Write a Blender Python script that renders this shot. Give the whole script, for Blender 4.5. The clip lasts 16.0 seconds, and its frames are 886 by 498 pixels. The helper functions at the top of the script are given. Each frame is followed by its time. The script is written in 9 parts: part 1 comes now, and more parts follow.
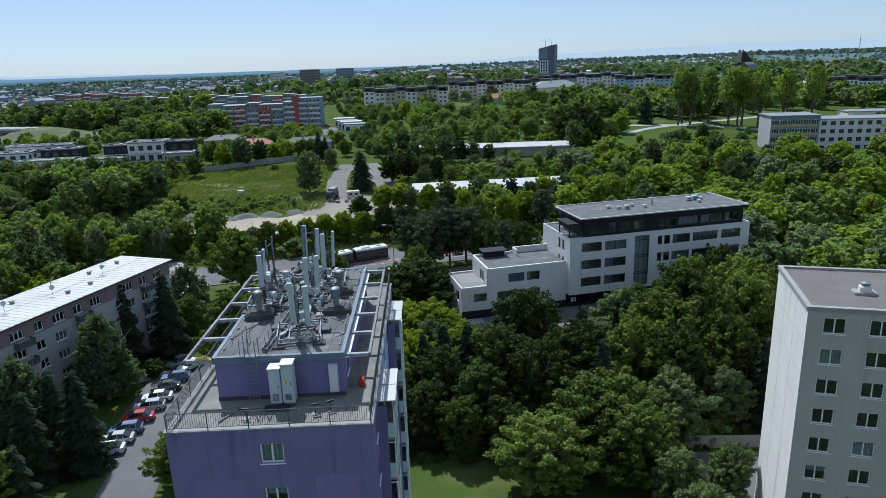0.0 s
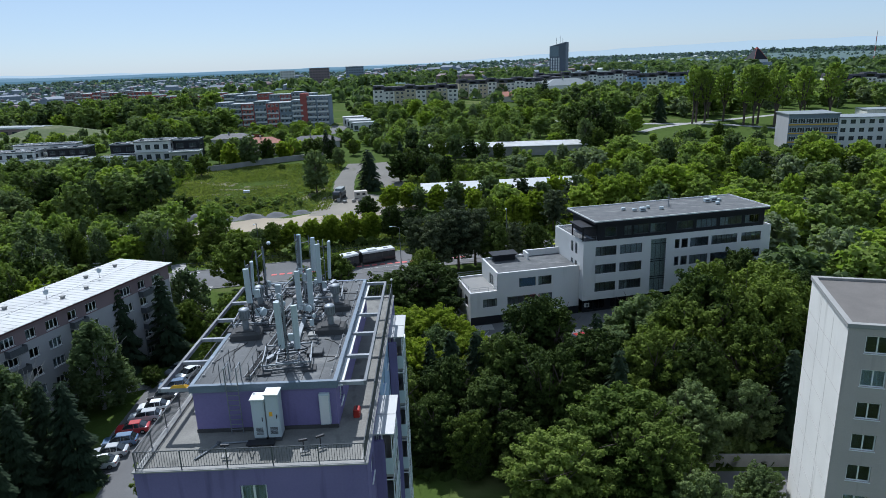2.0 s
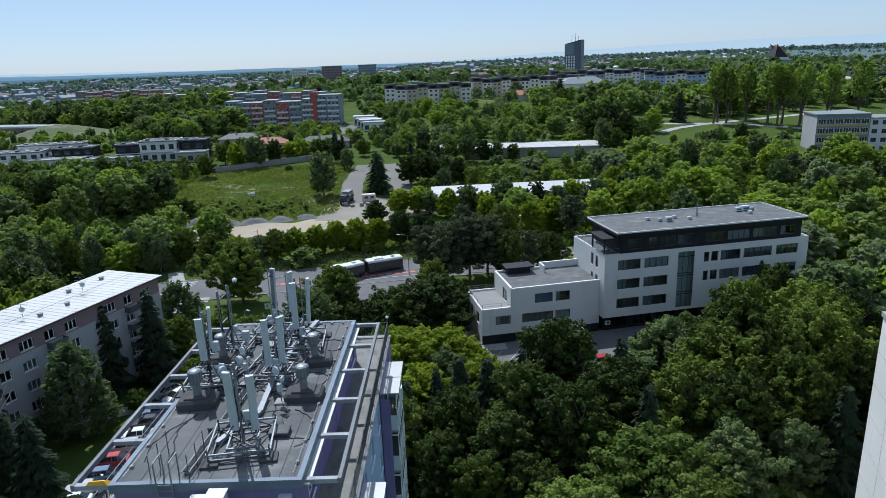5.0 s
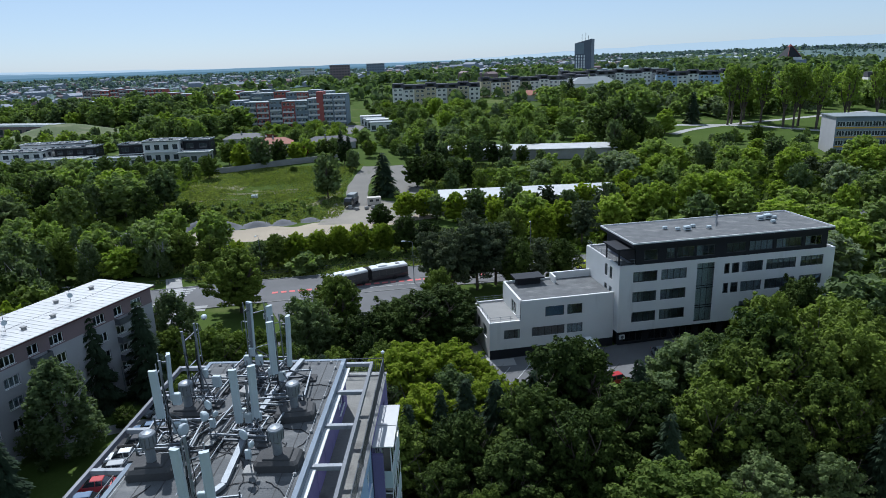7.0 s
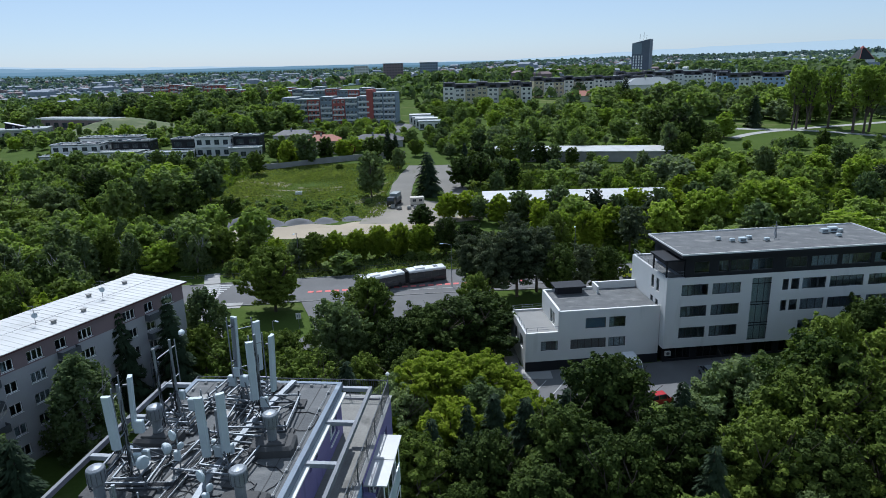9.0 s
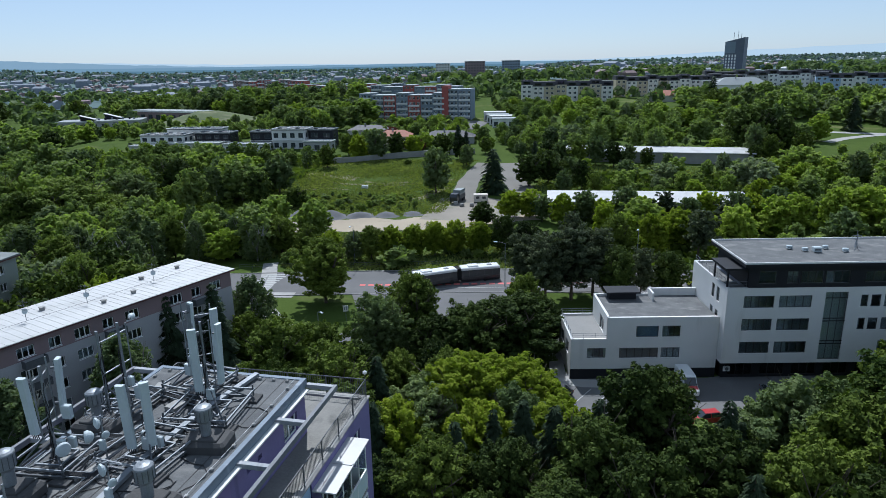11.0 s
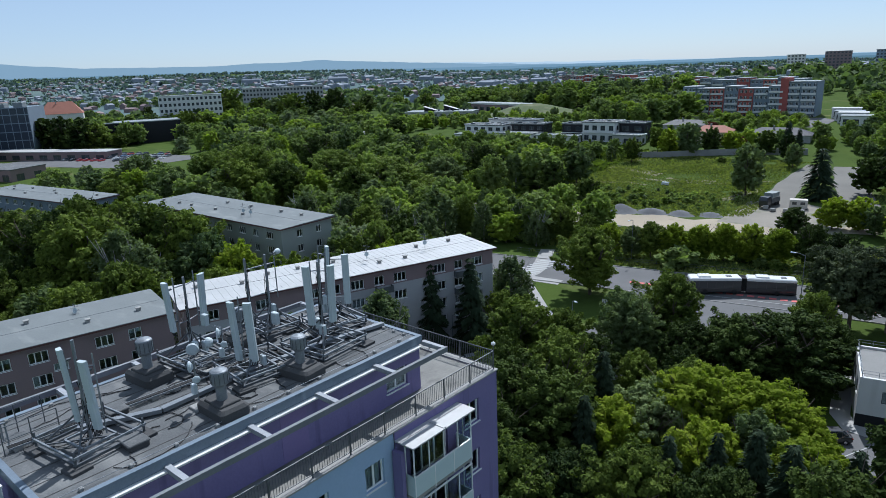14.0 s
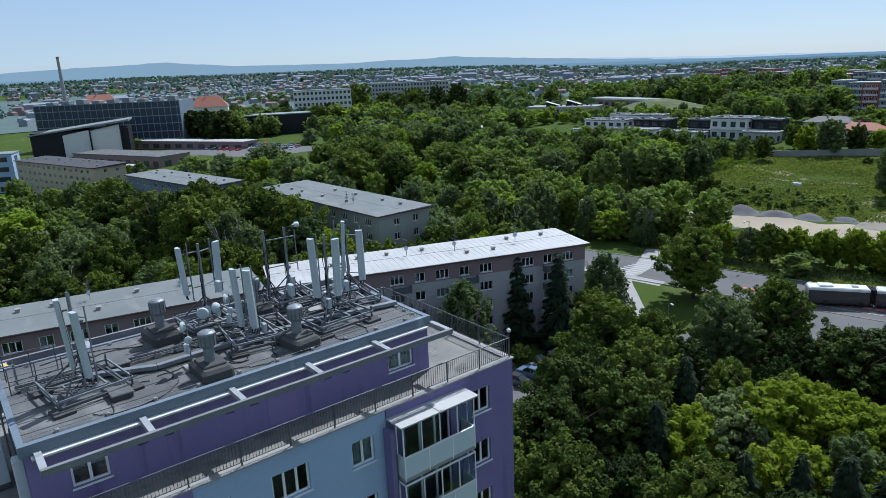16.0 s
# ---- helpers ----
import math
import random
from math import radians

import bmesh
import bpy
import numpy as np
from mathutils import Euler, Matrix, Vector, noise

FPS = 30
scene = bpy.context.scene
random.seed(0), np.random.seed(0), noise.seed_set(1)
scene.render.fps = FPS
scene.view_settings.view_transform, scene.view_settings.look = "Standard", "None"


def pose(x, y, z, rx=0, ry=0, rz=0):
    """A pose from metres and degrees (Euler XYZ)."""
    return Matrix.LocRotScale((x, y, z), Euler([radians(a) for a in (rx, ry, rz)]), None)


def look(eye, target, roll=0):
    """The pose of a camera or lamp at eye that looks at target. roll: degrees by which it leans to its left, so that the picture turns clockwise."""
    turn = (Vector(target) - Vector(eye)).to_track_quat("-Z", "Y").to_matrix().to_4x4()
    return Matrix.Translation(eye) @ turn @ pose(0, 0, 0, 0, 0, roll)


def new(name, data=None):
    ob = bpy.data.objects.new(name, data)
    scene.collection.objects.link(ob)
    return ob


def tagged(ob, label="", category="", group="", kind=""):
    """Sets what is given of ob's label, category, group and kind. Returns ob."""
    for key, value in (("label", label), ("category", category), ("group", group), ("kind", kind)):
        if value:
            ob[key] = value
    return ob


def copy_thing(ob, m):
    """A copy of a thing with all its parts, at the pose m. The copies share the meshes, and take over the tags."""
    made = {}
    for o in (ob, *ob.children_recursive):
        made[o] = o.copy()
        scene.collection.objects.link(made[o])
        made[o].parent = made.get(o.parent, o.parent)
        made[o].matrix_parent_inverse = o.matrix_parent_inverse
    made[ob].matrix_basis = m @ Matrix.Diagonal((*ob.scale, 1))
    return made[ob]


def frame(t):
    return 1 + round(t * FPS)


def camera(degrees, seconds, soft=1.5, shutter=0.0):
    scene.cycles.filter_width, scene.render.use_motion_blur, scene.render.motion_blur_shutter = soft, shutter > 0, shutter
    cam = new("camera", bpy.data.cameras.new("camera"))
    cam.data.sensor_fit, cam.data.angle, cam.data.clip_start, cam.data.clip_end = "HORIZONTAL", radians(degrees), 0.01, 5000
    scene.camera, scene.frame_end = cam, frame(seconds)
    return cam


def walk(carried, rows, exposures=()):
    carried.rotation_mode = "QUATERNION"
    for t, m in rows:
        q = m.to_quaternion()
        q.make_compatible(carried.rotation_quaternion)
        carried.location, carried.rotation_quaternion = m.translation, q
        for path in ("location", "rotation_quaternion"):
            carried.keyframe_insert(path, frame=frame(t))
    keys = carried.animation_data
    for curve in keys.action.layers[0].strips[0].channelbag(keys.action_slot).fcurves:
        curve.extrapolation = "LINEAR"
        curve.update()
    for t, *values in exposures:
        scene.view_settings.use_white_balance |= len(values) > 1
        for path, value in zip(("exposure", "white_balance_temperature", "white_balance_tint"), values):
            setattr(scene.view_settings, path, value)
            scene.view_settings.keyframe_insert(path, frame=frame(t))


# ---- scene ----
cam = camera(67.6, 16.0, soft=0.55)
PATH = [
    (0, (3.418, -32.263, 42.819), (3.463, -30.339, 42.277), -2.0),
    (0.5, (3.542, -31.403, 42.783), (3.577, -29.478, 42.241), -2.1),
    (1, (3.651, -30.345, 42.684), (3.678, -28.42, 42.141), -2.1),
    (1.5, (3.735, -29.188, 42.586), (3.756, -27.264, 42.042), -2.1),
    (2, (3.822, -27.942, 42.547), (3.837, -26.018, 42.001), -2.1),
    (2.5, (3.923, -26.595, 42.506), (3.929, -24.671, 41.96), -2.1),
    (3, (4.006, -25.215, 42.499), (4.001, -23.291, 41.953), -2.1),
    (3.5, (4.168, -23.871, 42.54), (4.157, -21.947, 41.993), -2.1),
    (4, (4.263, -22.386, 42.501), (4.248, -20.462, 41.953), -2.1),
    (6.5, (4.774, -14.91, 42.619), (4.733, -12.988, 42.067), -2.1),
    (7, (4.76, -13.705, 42.686), (4.712, -11.783, 42.134), -2.0),
    (7.5, (5.106, -12.376, 42.578), (5.046, -10.455, 42.026), -1.9),
    (8, (5.342, -11.407, 42.498), (5.263, -9.486, 41.948), -1.8),
    (8.5, (5.836, -10.527, 42.48), (5.702, -8.609, 41.93), -1.6),
    (9, (6.604, -9.48, 42.229), (6.407, -7.567, 41.68), -1.5),
    (11.5, (12.424, -5.562, 40.89), (11.943, -3.7, 40.342), -1.1),
    (12, (13.701, -4.871, 40.625), (13.174, -3.021, 40.076), -1.1),
    (12.5, (14.817, -4.011, 40.119), (14.187, -2.193, 39.574), -1.2),
    (13, (16.455, -3.628, 40.115), (15.542, -1.934, 39.572), -1.6),
    (13.5, (17.415, -2.316, 39.457), (16.312, -0.736, 38.921), -1.9),
    (14, (18.567, -1.455, 39.126), (17.301, 0.0, 38.596), -2.2),
    (14.5, (19.406, -0.383, 38.545), (18.059, 1.0, 38.02), -2.3),
    (15, (20.318, 0.508, 38.338), (18.945, 1.863, 37.811), -2.4),
    (15.5, (21.159, 1.483, 38.111), (19.714, 2.762, 37.584), -2.6),
    (16, (21.714, 2.715, 37.918), (20.193, 3.903, 37.392), -2.5),
]
walk(cam, [(t, look(eye, target, roll)) for t, eye, target, roll in PATH], exposures=[(0.0, 0.14, 5480, 9), (16.0, 0.14, 5480, 9)])

# ---- daylight ----
SUN = Vector((-0.23, 0.54, 0.81)).normalized()      # towards the sun
world = bpy.data.worlds.new("sky")
scene.world = world
world.use_nodes = True
wn = world.node_tree
sky = wn.nodes.new("ShaderNodeTexSky")
sky.sky_type = "NISHITA"
sky.sun_disc = False
sky.sun_elevation = math.asin(SUN.z)
sky.sun_rotation = math.atan2(SUN.x, SUN.y)
sky.altitude = 200
sky.air_density, sky.dust_density, sky.ozone_density = 0.75, 0.5, 1.5
haze = wn.nodes.new("ShaderNodeMix")     # a thin veil of high haze over the whole sky
haze.data_type = "RGBA"
haze.inputs[0].default_value = 0.5
haze.inputs[7].default_value = (6.0, 6.9, 7.6, 1)
wn.links.new(sky.outputs[0], haze.inputs[6])
wn.links.new(haze.outputs[2], wn.nodes["Background"].inputs[0])
wn.nodes["Background"].inputs[1].default_value = 0.087
sun = new("sun", bpy.data.lights.new("sun", "SUN"))
sun.data.energy, sun.data.angle, sun.data.color = 4.7, radians(0.6), (1.0, 0.95, 0.88)
sun.matrix_world = look((0, 0, 0), tuple(-SUN))


# ---- materials ----
def surface(name, a, b=None, rough=0.8, metal=0.0, big=0.25, fine=6.0, bump=0.15, each=0.0, spec=0.3, stain=None):
    """A weathered surface: two colours mixed by coarse and fine grain, with relief. each: how much single objects differ."""
    b = b or tuple(c * 0.82 for c in a)
    m = bpy.data.materials.new(name)
    m.use_nodes = True
    t, n = m.node_tree, m.node_tree.nodes
    out = n["Principled BSDF"]
    geo = n.new("ShaderNodeNewGeometry")

    def grain(scale, detail):
        k = n.new("ShaderNodeTexNoise")
        k.inputs["Scale"].default_value, k.inputs["Detail"].default_value = scale, detail
        t.links.new(geo.outputs["Position"], k.inputs["Vector"])
        return k.outputs["Fac"]

    def math_node(op, x, y):
        k = n.new("ShaderNodeMath")
        k.operation, k.use_clamp = op, False
        for i, v in enumerate((x, y)):
            if isinstance(v, (int, float)):
                k.inputs[i].default_value = v
            else:
                t.links.new(v, k.inputs[i])
        return k.outputs[0]

    coarse, small = grain(big, 4), grain(fine, 5)
    fac = math_node("ADD", math_node("MULTIPLY", coarse, 1.2), math_node("MULTIPLY", small, 0.7))
    fac = math_node("SUBTRACT", fac, 0.45)
    if each:
        info = n.new("ShaderNodeObjectInfo")
        fac = math_node("ADD", fac, math_node("MULTIPLY", math_node("SUBTRACT", info.outputs["Random"], 0.5), each))
    mix = n.new("ShaderNodeMix")
    mix.data_type = "RGBA"
    mix.inputs[6].default_value, mix.inputs[7].default_value = (*a, 1), (*b, 1)
    t.links.new(fac, mix.inputs[0])
    colour = mix.outputs[2]
    if stain:
        streak = n.new("ShaderNodeTexNoise")
        streak.inputs["Scale"].default_value, streak.inputs["Detail"].default_value = 1.0, 6
        place = n.new("ShaderNodeMapping")
        place.inputs["Scale"].default_value = stain[1]
        t.links.new(geo.outputs["Position"], place.inputs["Vector"])
        t.links.new(place.outputs[0], streak.inputs["Vector"])
        ramp = n.new("ShaderNodeMapRange")
        ramp.inputs["From Min"].default_value, ramp.inputs["From Max"].default_value = stain[2], stain[2] + 0.16
        ramp.inputs["To Max"].default_value = 0.8
        t.links.new(streak.outputs["Fac"], ramp.inputs["Value"])
        over = n.new("ShaderNodeMix")
        over.data_type = "RGBA"
        over.inputs[7].default_value = (*stain[0], 1)
        t.links.new(ramp.outputs[0], over.inputs[0])
        t.links.new(colour, over.inputs[6])
        colour = over.outputs[2]
    t.links.new(colour, out.inputs["Base Color"])
    out.inputs["Roughness"].default_value, out.inputs["Metallic"].default_value = rough, metal
    out.inputs["Specular IOR Level"].default_value = spec
    if bump:
        k = n.new("ShaderNodeBump")
        k.inputs["Strength"].default_value, k.inputs["Distance"].default_value = bump, 0.05
        t.links.new(small, k.inputs["Height"])
        t.links.new(k.outputs[0], out.inputs["Normal"])
    return m


def foliage(name, a, b, glow=0.35):
    """Leaves: two greens that differ by clump and by tree, some light passing through."""
    m = bpy.data.materials.new(name)
    m.use_nodes = True
    t, n = m.node_tree, m.node_tree.nodes
    out = n["Principled BSDF"]
    geo, info = n.new("ShaderNodeNewGeometry"), n.new("ShaderNodeObjectInfo")
    add = n.new("ShaderNodeMath")
    add.operation = "MULTIPLY_ADD"
    add.inputs[1].default_value, add.inputs[2].default_value = 0.45, 0.05
    t.links.new(geo.outputs["Random Per Island"], add.inputs[0])
    more = n.new("ShaderNodeMath")
    more.operation = "MULTIPLY_ADD"
    more.inputs[1].default_value = 0.45
    t.links.new(info.outputs["Random"], more.inputs[0])
    t.links.new(add.outputs[0], more.inputs[2])
    patchy = n.new("ShaderNodeTexNoise")
    patchy.inputs["Scale"].default_value, patchy.inputs["Detail"].default_value = 0.11, 2
    t.links.new(geo.outputs["Position"], patchy.inputs["Vector"])
    last = n.new("ShaderNodeMath")
    last.operation = "MULTIPLY_ADD"
    last.inputs[1].default_value = 1.3
    t.links.new(patchy.outputs["Fac"], last.inputs[0])
    less = n.new("ShaderNodeMath")
    less.operation = "SUBTRACT"
    less.inputs[1].default_value = 0.65
    t.links.new(more.outputs[0], less.inputs[0])
    t.links.new(less.outputs[0], last.inputs[2])
    mix = n.new("ShaderNodeMix")
    mix.data_type = "RGBA"
    mix.inputs[6].default_value, mix.inputs[7].default_value = (*a, 1), (*b, 1)
    t.links.new(last.outputs[0], mix.inputs[0])
    t.links.new(mix.outputs[2], out.inputs["Base Color"])
    out.inputs["Roughness"].default_value = 0.7
    out.inputs["Specular IOR Level"].default_value = 0.06
    thin = n.new("ShaderNodeBsdfTranslucent")
    warm = n.new("ShaderNodeMix")
    warm.data_type, warm.blend_type = "RGBA", "MULTIPLY"
    warm.inputs[0].default_value = 1.0
    warm.inputs[7].default_value = (1.0, 1.15, 0.5, 1)
    t.links.new(mix.outputs[2], warm.inputs[6])
    t.links.new(warm.outputs[2], thin.inputs["Color"])
    both = n.new("ShaderNodeMixShader")
    both.inputs[0].default_value = glow
    t.links.new(out.outputs[0], both.inputs[1])
    t.links.new(thin.outputs[0], both.inputs[2])
    t.links.new(both.outputs[0], n["Material Output"].inputs[0])
    return m


def pane_glass(name, tint=(0.75, 0.85, 0.85)):
    m = bpy.data.materials.new(name)
    m.use_nodes = True
    p = m.node_tree.nodes["Principled BSDF"]
    p.inputs["Base Color"].default_value = (*tint, 1)
    p.inputs["Roughness"].default_value = 0.03
    p.inputs["Transmission Weight"].default_value = 1.0
    p.inputs["IOR"].default_value = 1.45
    return m


PURPLE = surface("purple_render", (0.222, 0.186, 0.352), (0.160, 0.136, 0.27), 0.85, big=0.35, fine=9, bump=0.2, stain=((0.112, 0.098, 0.19), (1.6, 1.6, 0.14), 0.56))
PURPLE_PALE = surface("pale_purple_render", (0.235, 0.185, 0.355), (0.20, 0.155, 0.31), 0.85, big=0.5, fine=9, bump=0.1)
BLUE = surface("pale_blue_render", (0.36, 0.46, 0.62), (0.30, 0.39, 0.53), 0.85, big=0.3, fine=9, bump=0.1, stain=((0.21, 0.28, 0.41), (1.0, 1.0, 0.1), 0.64))
BLUE_BAND = surface("blue_sheet_fascia", (0.185, 0.225, 0.27), (0.11, 0.14, 0.175), 0.6, big=0.8, fine=12, bump=0.05, stain=((0.30, 0.34, 0.38), (1.1, 1.1, 0.2), 0.60))
FELT = surface("grey_roofing_felt", (0.155, 0.157, 0.155), (0.070, 0.072, 0.074), 0.9, big=0.55, fine=14, bump=0.45, stain=((0.21, 0.208, 0.198), (0.45, 0.9, 1), 0.55))
FELT_DARK = surface("dark_roofing_felt", (0.088, 0.086, 0.084), (0.055, 0.054, 0.053), 0.9, big=0.6, fine=10, bump=0.4)
TERRACE = surface("terrace_concrete", (0.25, 0.242, 0.215), (0.145, 0.14, 0.128), 0.9, big=0.8, fine=8, bump=0.35, stain=((0.07, 0.068, 0.063), (0.9, 0.5, 1), 0.57))
CONCRETE = surface("weathered_concrete", (0.34, 0.33, 0.31), (0.24, 0.235, 0.22), 0.9, big=0.6, fine=9, bump=0.3)
WHITE = surface("white_paint", (0.66, 0.655, 0.63), (0.58, 0.575, 0.55), 0.6, big=0.3, fine=8, bump=0.05, stain=((0.48, 0.47, 0.44), (0.7, 0.7, 0.08), 0.63))
CREAM = surface("cream_render", (0.74, 0.71, 0.65), (0.62, 0.595, 0.545), 0.85, big=0.25, fine=8, bump=0.15, stain=((0.44, 0.415, 0.365), (0.7, 0.7, 0.06), 0.585))
PVC = surface("white_window_frame", (0.80, 0.80, 0.79), (0.74, 0.74, 0.73), 0.4, bump=0)
GALV = surface("galvanised_steel", (0.28, 0.298, 0.315), (0.15, 0.162, 0.175), 0.5, 0.35, big=1.5, fine=20, bump=0.05)
STEEL = surface("grey_painted_steel", (0.135, 0.143, 0.152), (0.075, 0.081, 0.088), 0.5, 0.3, big=1.5, fine=20, bump=0.05)
BLACK_STEEL = surface("dark_steel", (0.045, 0.047, 0.05), (0.03, 0.03, 0.034), 0.5, 0.3, bump=0.05)
EDGE_BEAM = surface("dull_grey_beam_paint", (0.21, 0.215, 0.225), (0.14, 0.145, 0.155), 0.75, big=0.8, fine=10, bump=0.15, stain=((0.30, 0.305, 0.31), (2.0, 0.3, 1.0), 0.60))
PERGOLA = surface("grey_beam_paint", (0.36, 0.37, 0.385), (0.25, 0.26, 0.275), 0.7, big=0.8, fine=10, bump=0.1, stain=((0.15, 0.155, 0.165), (2.2, 0.35, 1.0), 0.58))
RADOME = surface("pale_grey_plastic", (0.50, 0.55, 0.56), (0.42, 0.47, 0.485), 0.5, big=0.8, fine=12, bump=0.02)
CABLE = surface("black_cable", (0.02, 0.02, 0.022), (0.03, 0.03, 0.03), 0.6, bump=0)
GLASS = pane_glass("window_glass")
GREEN_GLASS = pane_glass("greenish_glass", (0.72, 0.80, 0.82))
# paler core colour, chosen to lighten the office windows from behind
ROOM_LIGHT = surface("pale_office_wall", (0.34, 0.36, 0.40), (0.20, 0.21, 0.24), 0.9, big=0.8, fine=3, bump=0)
DARK_GLASS = pane_glass("dark_glass", (0.10, 0.12, 0.14))
FROST = surface("milky_balcony_panel", (0.55, 0.62, 0.62), (0.48, 0.56, 0.57), 0.3, bump=0.02)
FAR_PANE = surface("dark_pane", (0.035, 0.045, 0.055), (0.055, 0.065, 0.075), 0.08, big=0.3, fine=1, bump=0, spec=0.7)
# dark grey that stands in for the dimness inside the rooms
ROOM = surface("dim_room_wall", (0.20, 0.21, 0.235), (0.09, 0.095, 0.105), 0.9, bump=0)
CURTAIN = surface("net_curtain", (0.46, 0.48, 0.50), (0.26, 0.28, 0.31), 0.9, big=3, fine=20, bump=0.2)
# beige render with the tower front's shade put into it, against sunlit CREAM
TAUPE = surface("shaded_beige_render", (0.50, 0.445, 0.41), (0.40, 0.355, 0.33), 0.9, big=0.3, fine=9, bump=0.3, stain=((0.29, 0.26, 0.24), (0.9, 0.9, 0.08), 0.59))
RAIL = surface("dark_grey_rail_paint", (0.13, 0.135, 0.14), (0.09, 0.095, 0.10), 0.5, 0.2, bump=0.05)
SHEET_WHITE = surface("white_sheet_metal", (0.49, 0.485, 0.47), (0.39, 0.385, 0.37), 0.5, 0.1, big=0.3, fine=3, bump=0.03, stain=((0.33, 0.32, 0.30), (0.35, 0.12, 1), 0.58))
ROOF_OLIVE = surface("weathered_grey_roof", (0.185, 0.198, 0.195), (0.13, 0.142, 0.14), 0.75, big=0.2, fine=5, bump=0.15, stain=((0.22, 0.23, 0.22), (0.2, 0.5, 1), 0.56))
SHEET_GREY = surface("grey_sheet_metal", (0.24, 0.26, 0.26), (0.20, 0.22, 0.22), 0.55, 0.1, big=0.3, fine=3, bump=0.03)
MAUVE = surface("mauve_render", (0.255, 0.185, 0.18), (0.20, 0.15, 0.15), 0.85, big=0.3, fine=7, bump=0.12)
GREY_RENDER = surface("grey_render", (0.42, 0.41, 0.41), (0.34, 0.335, 0.33), 0.85, big=0.3, fine=7, bump=0.12)
OLIVE_RENDER = surface("olive_grey_render", (0.30, 0.32, 0.29), (0.25, 0.27, 0.245), 0.85, big=0.3, fine=7, bump=0.12)
BROWN_EAVE = surface("brown_eave_board", (0.13, 0.06, 0.055), (0.10, 0.045, 0.045), 0.6, bump=0.05)
CHARCOAL = surface("charcoal_cladding", (0.021, 0.022, 0.026), (0.015, 0.016, 0.019), 0.6, big=0.8, fine=10, bump=0.05, spec=0.2)
ASPHALT = surface("asphalt", (0.155, 0.152, 0.15), (0.10, 0.098, 0.098), 0.9, big=0.15, fine=8, bump=0.2, stain=((0.15, 0.15, 0.15), (0.2, 0.2, 0.2), 0.58))
PAVING = surface("concrete_paving", (0.36, 0.35, 0.33), (0.28, 0.27, 0.255), 0.9, big=0.4, fine=7, bump=0.2)
GRAVEL = surface("pale_gravel", (0.200, 0.186, 0.160), (0.135, 0.127, 0.112), 0.95, big=0.12, fine=5, bump=0.5, stain=((0.10, 0.105, 0.06), (0.25, 0.08, 1), 0.62))
GREY_GRAVEL = surface("grey_gravel", (0.155, 0.155, 0.158), (0.095, 0.095, 0.098), 0.95, big=0.4, fine=5, bump=0.8)
SAND = surface("sandy_soil", (0.40, 0.335, 0.245), (0.27, 0.228, 0.168), 0.95, big=0.1, fine=4, bump=0.5, stain=((0.17, 0.16, 0.09), (0.10, 0.25, 1), 0.60))
DRY_SOIL = surface("dry_meadow_soil", (0.195, 0.172, 0.108), (0.135, 0.132, 0.068), 0.95, big=0.3, fine=3, bump=0.6)
RED_MARK = surface("red_road_marking", (0.62, 0.16, 0.15), (0.50, 0.13, 0.12), 0.8, bump=0.05)
WHITE_MARK = surface("white_road_marking", (0.46, 0.46, 0.44), (0.33, 0.33, 0.32), 0.8, bump=0.05)
RUBBER = surface("rubber", (0.025, 0.025, 0.026), (0.02, 0.02, 0.02), 0.85, bump=0.05)
BRICK_RED = surface("red_render", (0.37, 0.105, 0.09), (0.29, 0.085, 0.075), 0.85, big=0.4, fine=6, bump=0.1)
BLUE_GREY = surface("blue_grey_render", (0.22, 0.26, 0.31), (0.17, 0.21, 0.25), 0.85, big=0.2, fine=5, bump=0.1)
BEIGE = surface("beige_render", (0.50, 0.43, 0.30), (0.43, 0.37, 0.26), 0.85, big=0.2, fine=5, bump=0.1)
YELLOW = surface("yellow_panel", (0.60, 0.38, 0.05), (0.52, 0.33, 0.05), 0.7, bump=0.05)
TILE_RED = surface("red_roof_tile", (0.36, 0.15, 0.10), (0.27, 0.115, 0.08), 0.8, big=0.4, fine=5, bump=0.3)
SLATE = surface("dark_roof", (0.075, 0.07, 0.075), (0.05, 0.05, 0.055), 0.7, big=0.4, fine=5, bump=0.2)
BARK = surface("bark", (0.12, 0.095, 0.075), (0.07, 0.056, 0.045), 0.95, big=2, fine=12, bump=0.8)
BIRCH_BARK = surface("pale_bark", (0.42, 0.41, 0.38), (0.18, 0.17, 0.16), 0.9, big=3, fine=12, bump=0.4)
CHROME = surface("bare_metal", (0.6, 0.6, 0.6), (0.5, 0.5, 0.5), 0.25, 0.9, bump=0)
SKIN_RED = surface("red_plastic", (0.40, 0.03, 0.02), (0.30, 0.03, 0.02), 0.4, bump=0)
ORANGE = surface("orange_warning", (0.75, 0.42, 0.03), (0.65, 0.36, 0.03), 0.5, bump=0)
LAMP_GLASS = surface("lamp_cover", (0.7, 0.7, 0.68), None, 0.3, bump=0)

LEAF_ROUND = foliage("broad_leaves", (0.028, 0.048, 0.010), (0.175, 0.225, 0.036), 0.28)
LEAF_DEEP = foliage("deep_green_leaves", (0.012, 0.024, 0.007), (0.088, 0.122, 0.025), 0.22)
LEAF_LIME = foliage("yellow_green_leaves", (0.150, 0.205, 0.018), (0.330, 0.380, 0.040), 0.56)
LEAF_ASH = foliage("grey_green_leaves", (0.068, 0.104, 0.042), (0.205, 0.250, 0.096), 0.36)
LEAF_MAPLE = foliage("maple_leaves", (0.060, 0.094, 0.018), (0.215, 0.270, 0.058), 0.36)
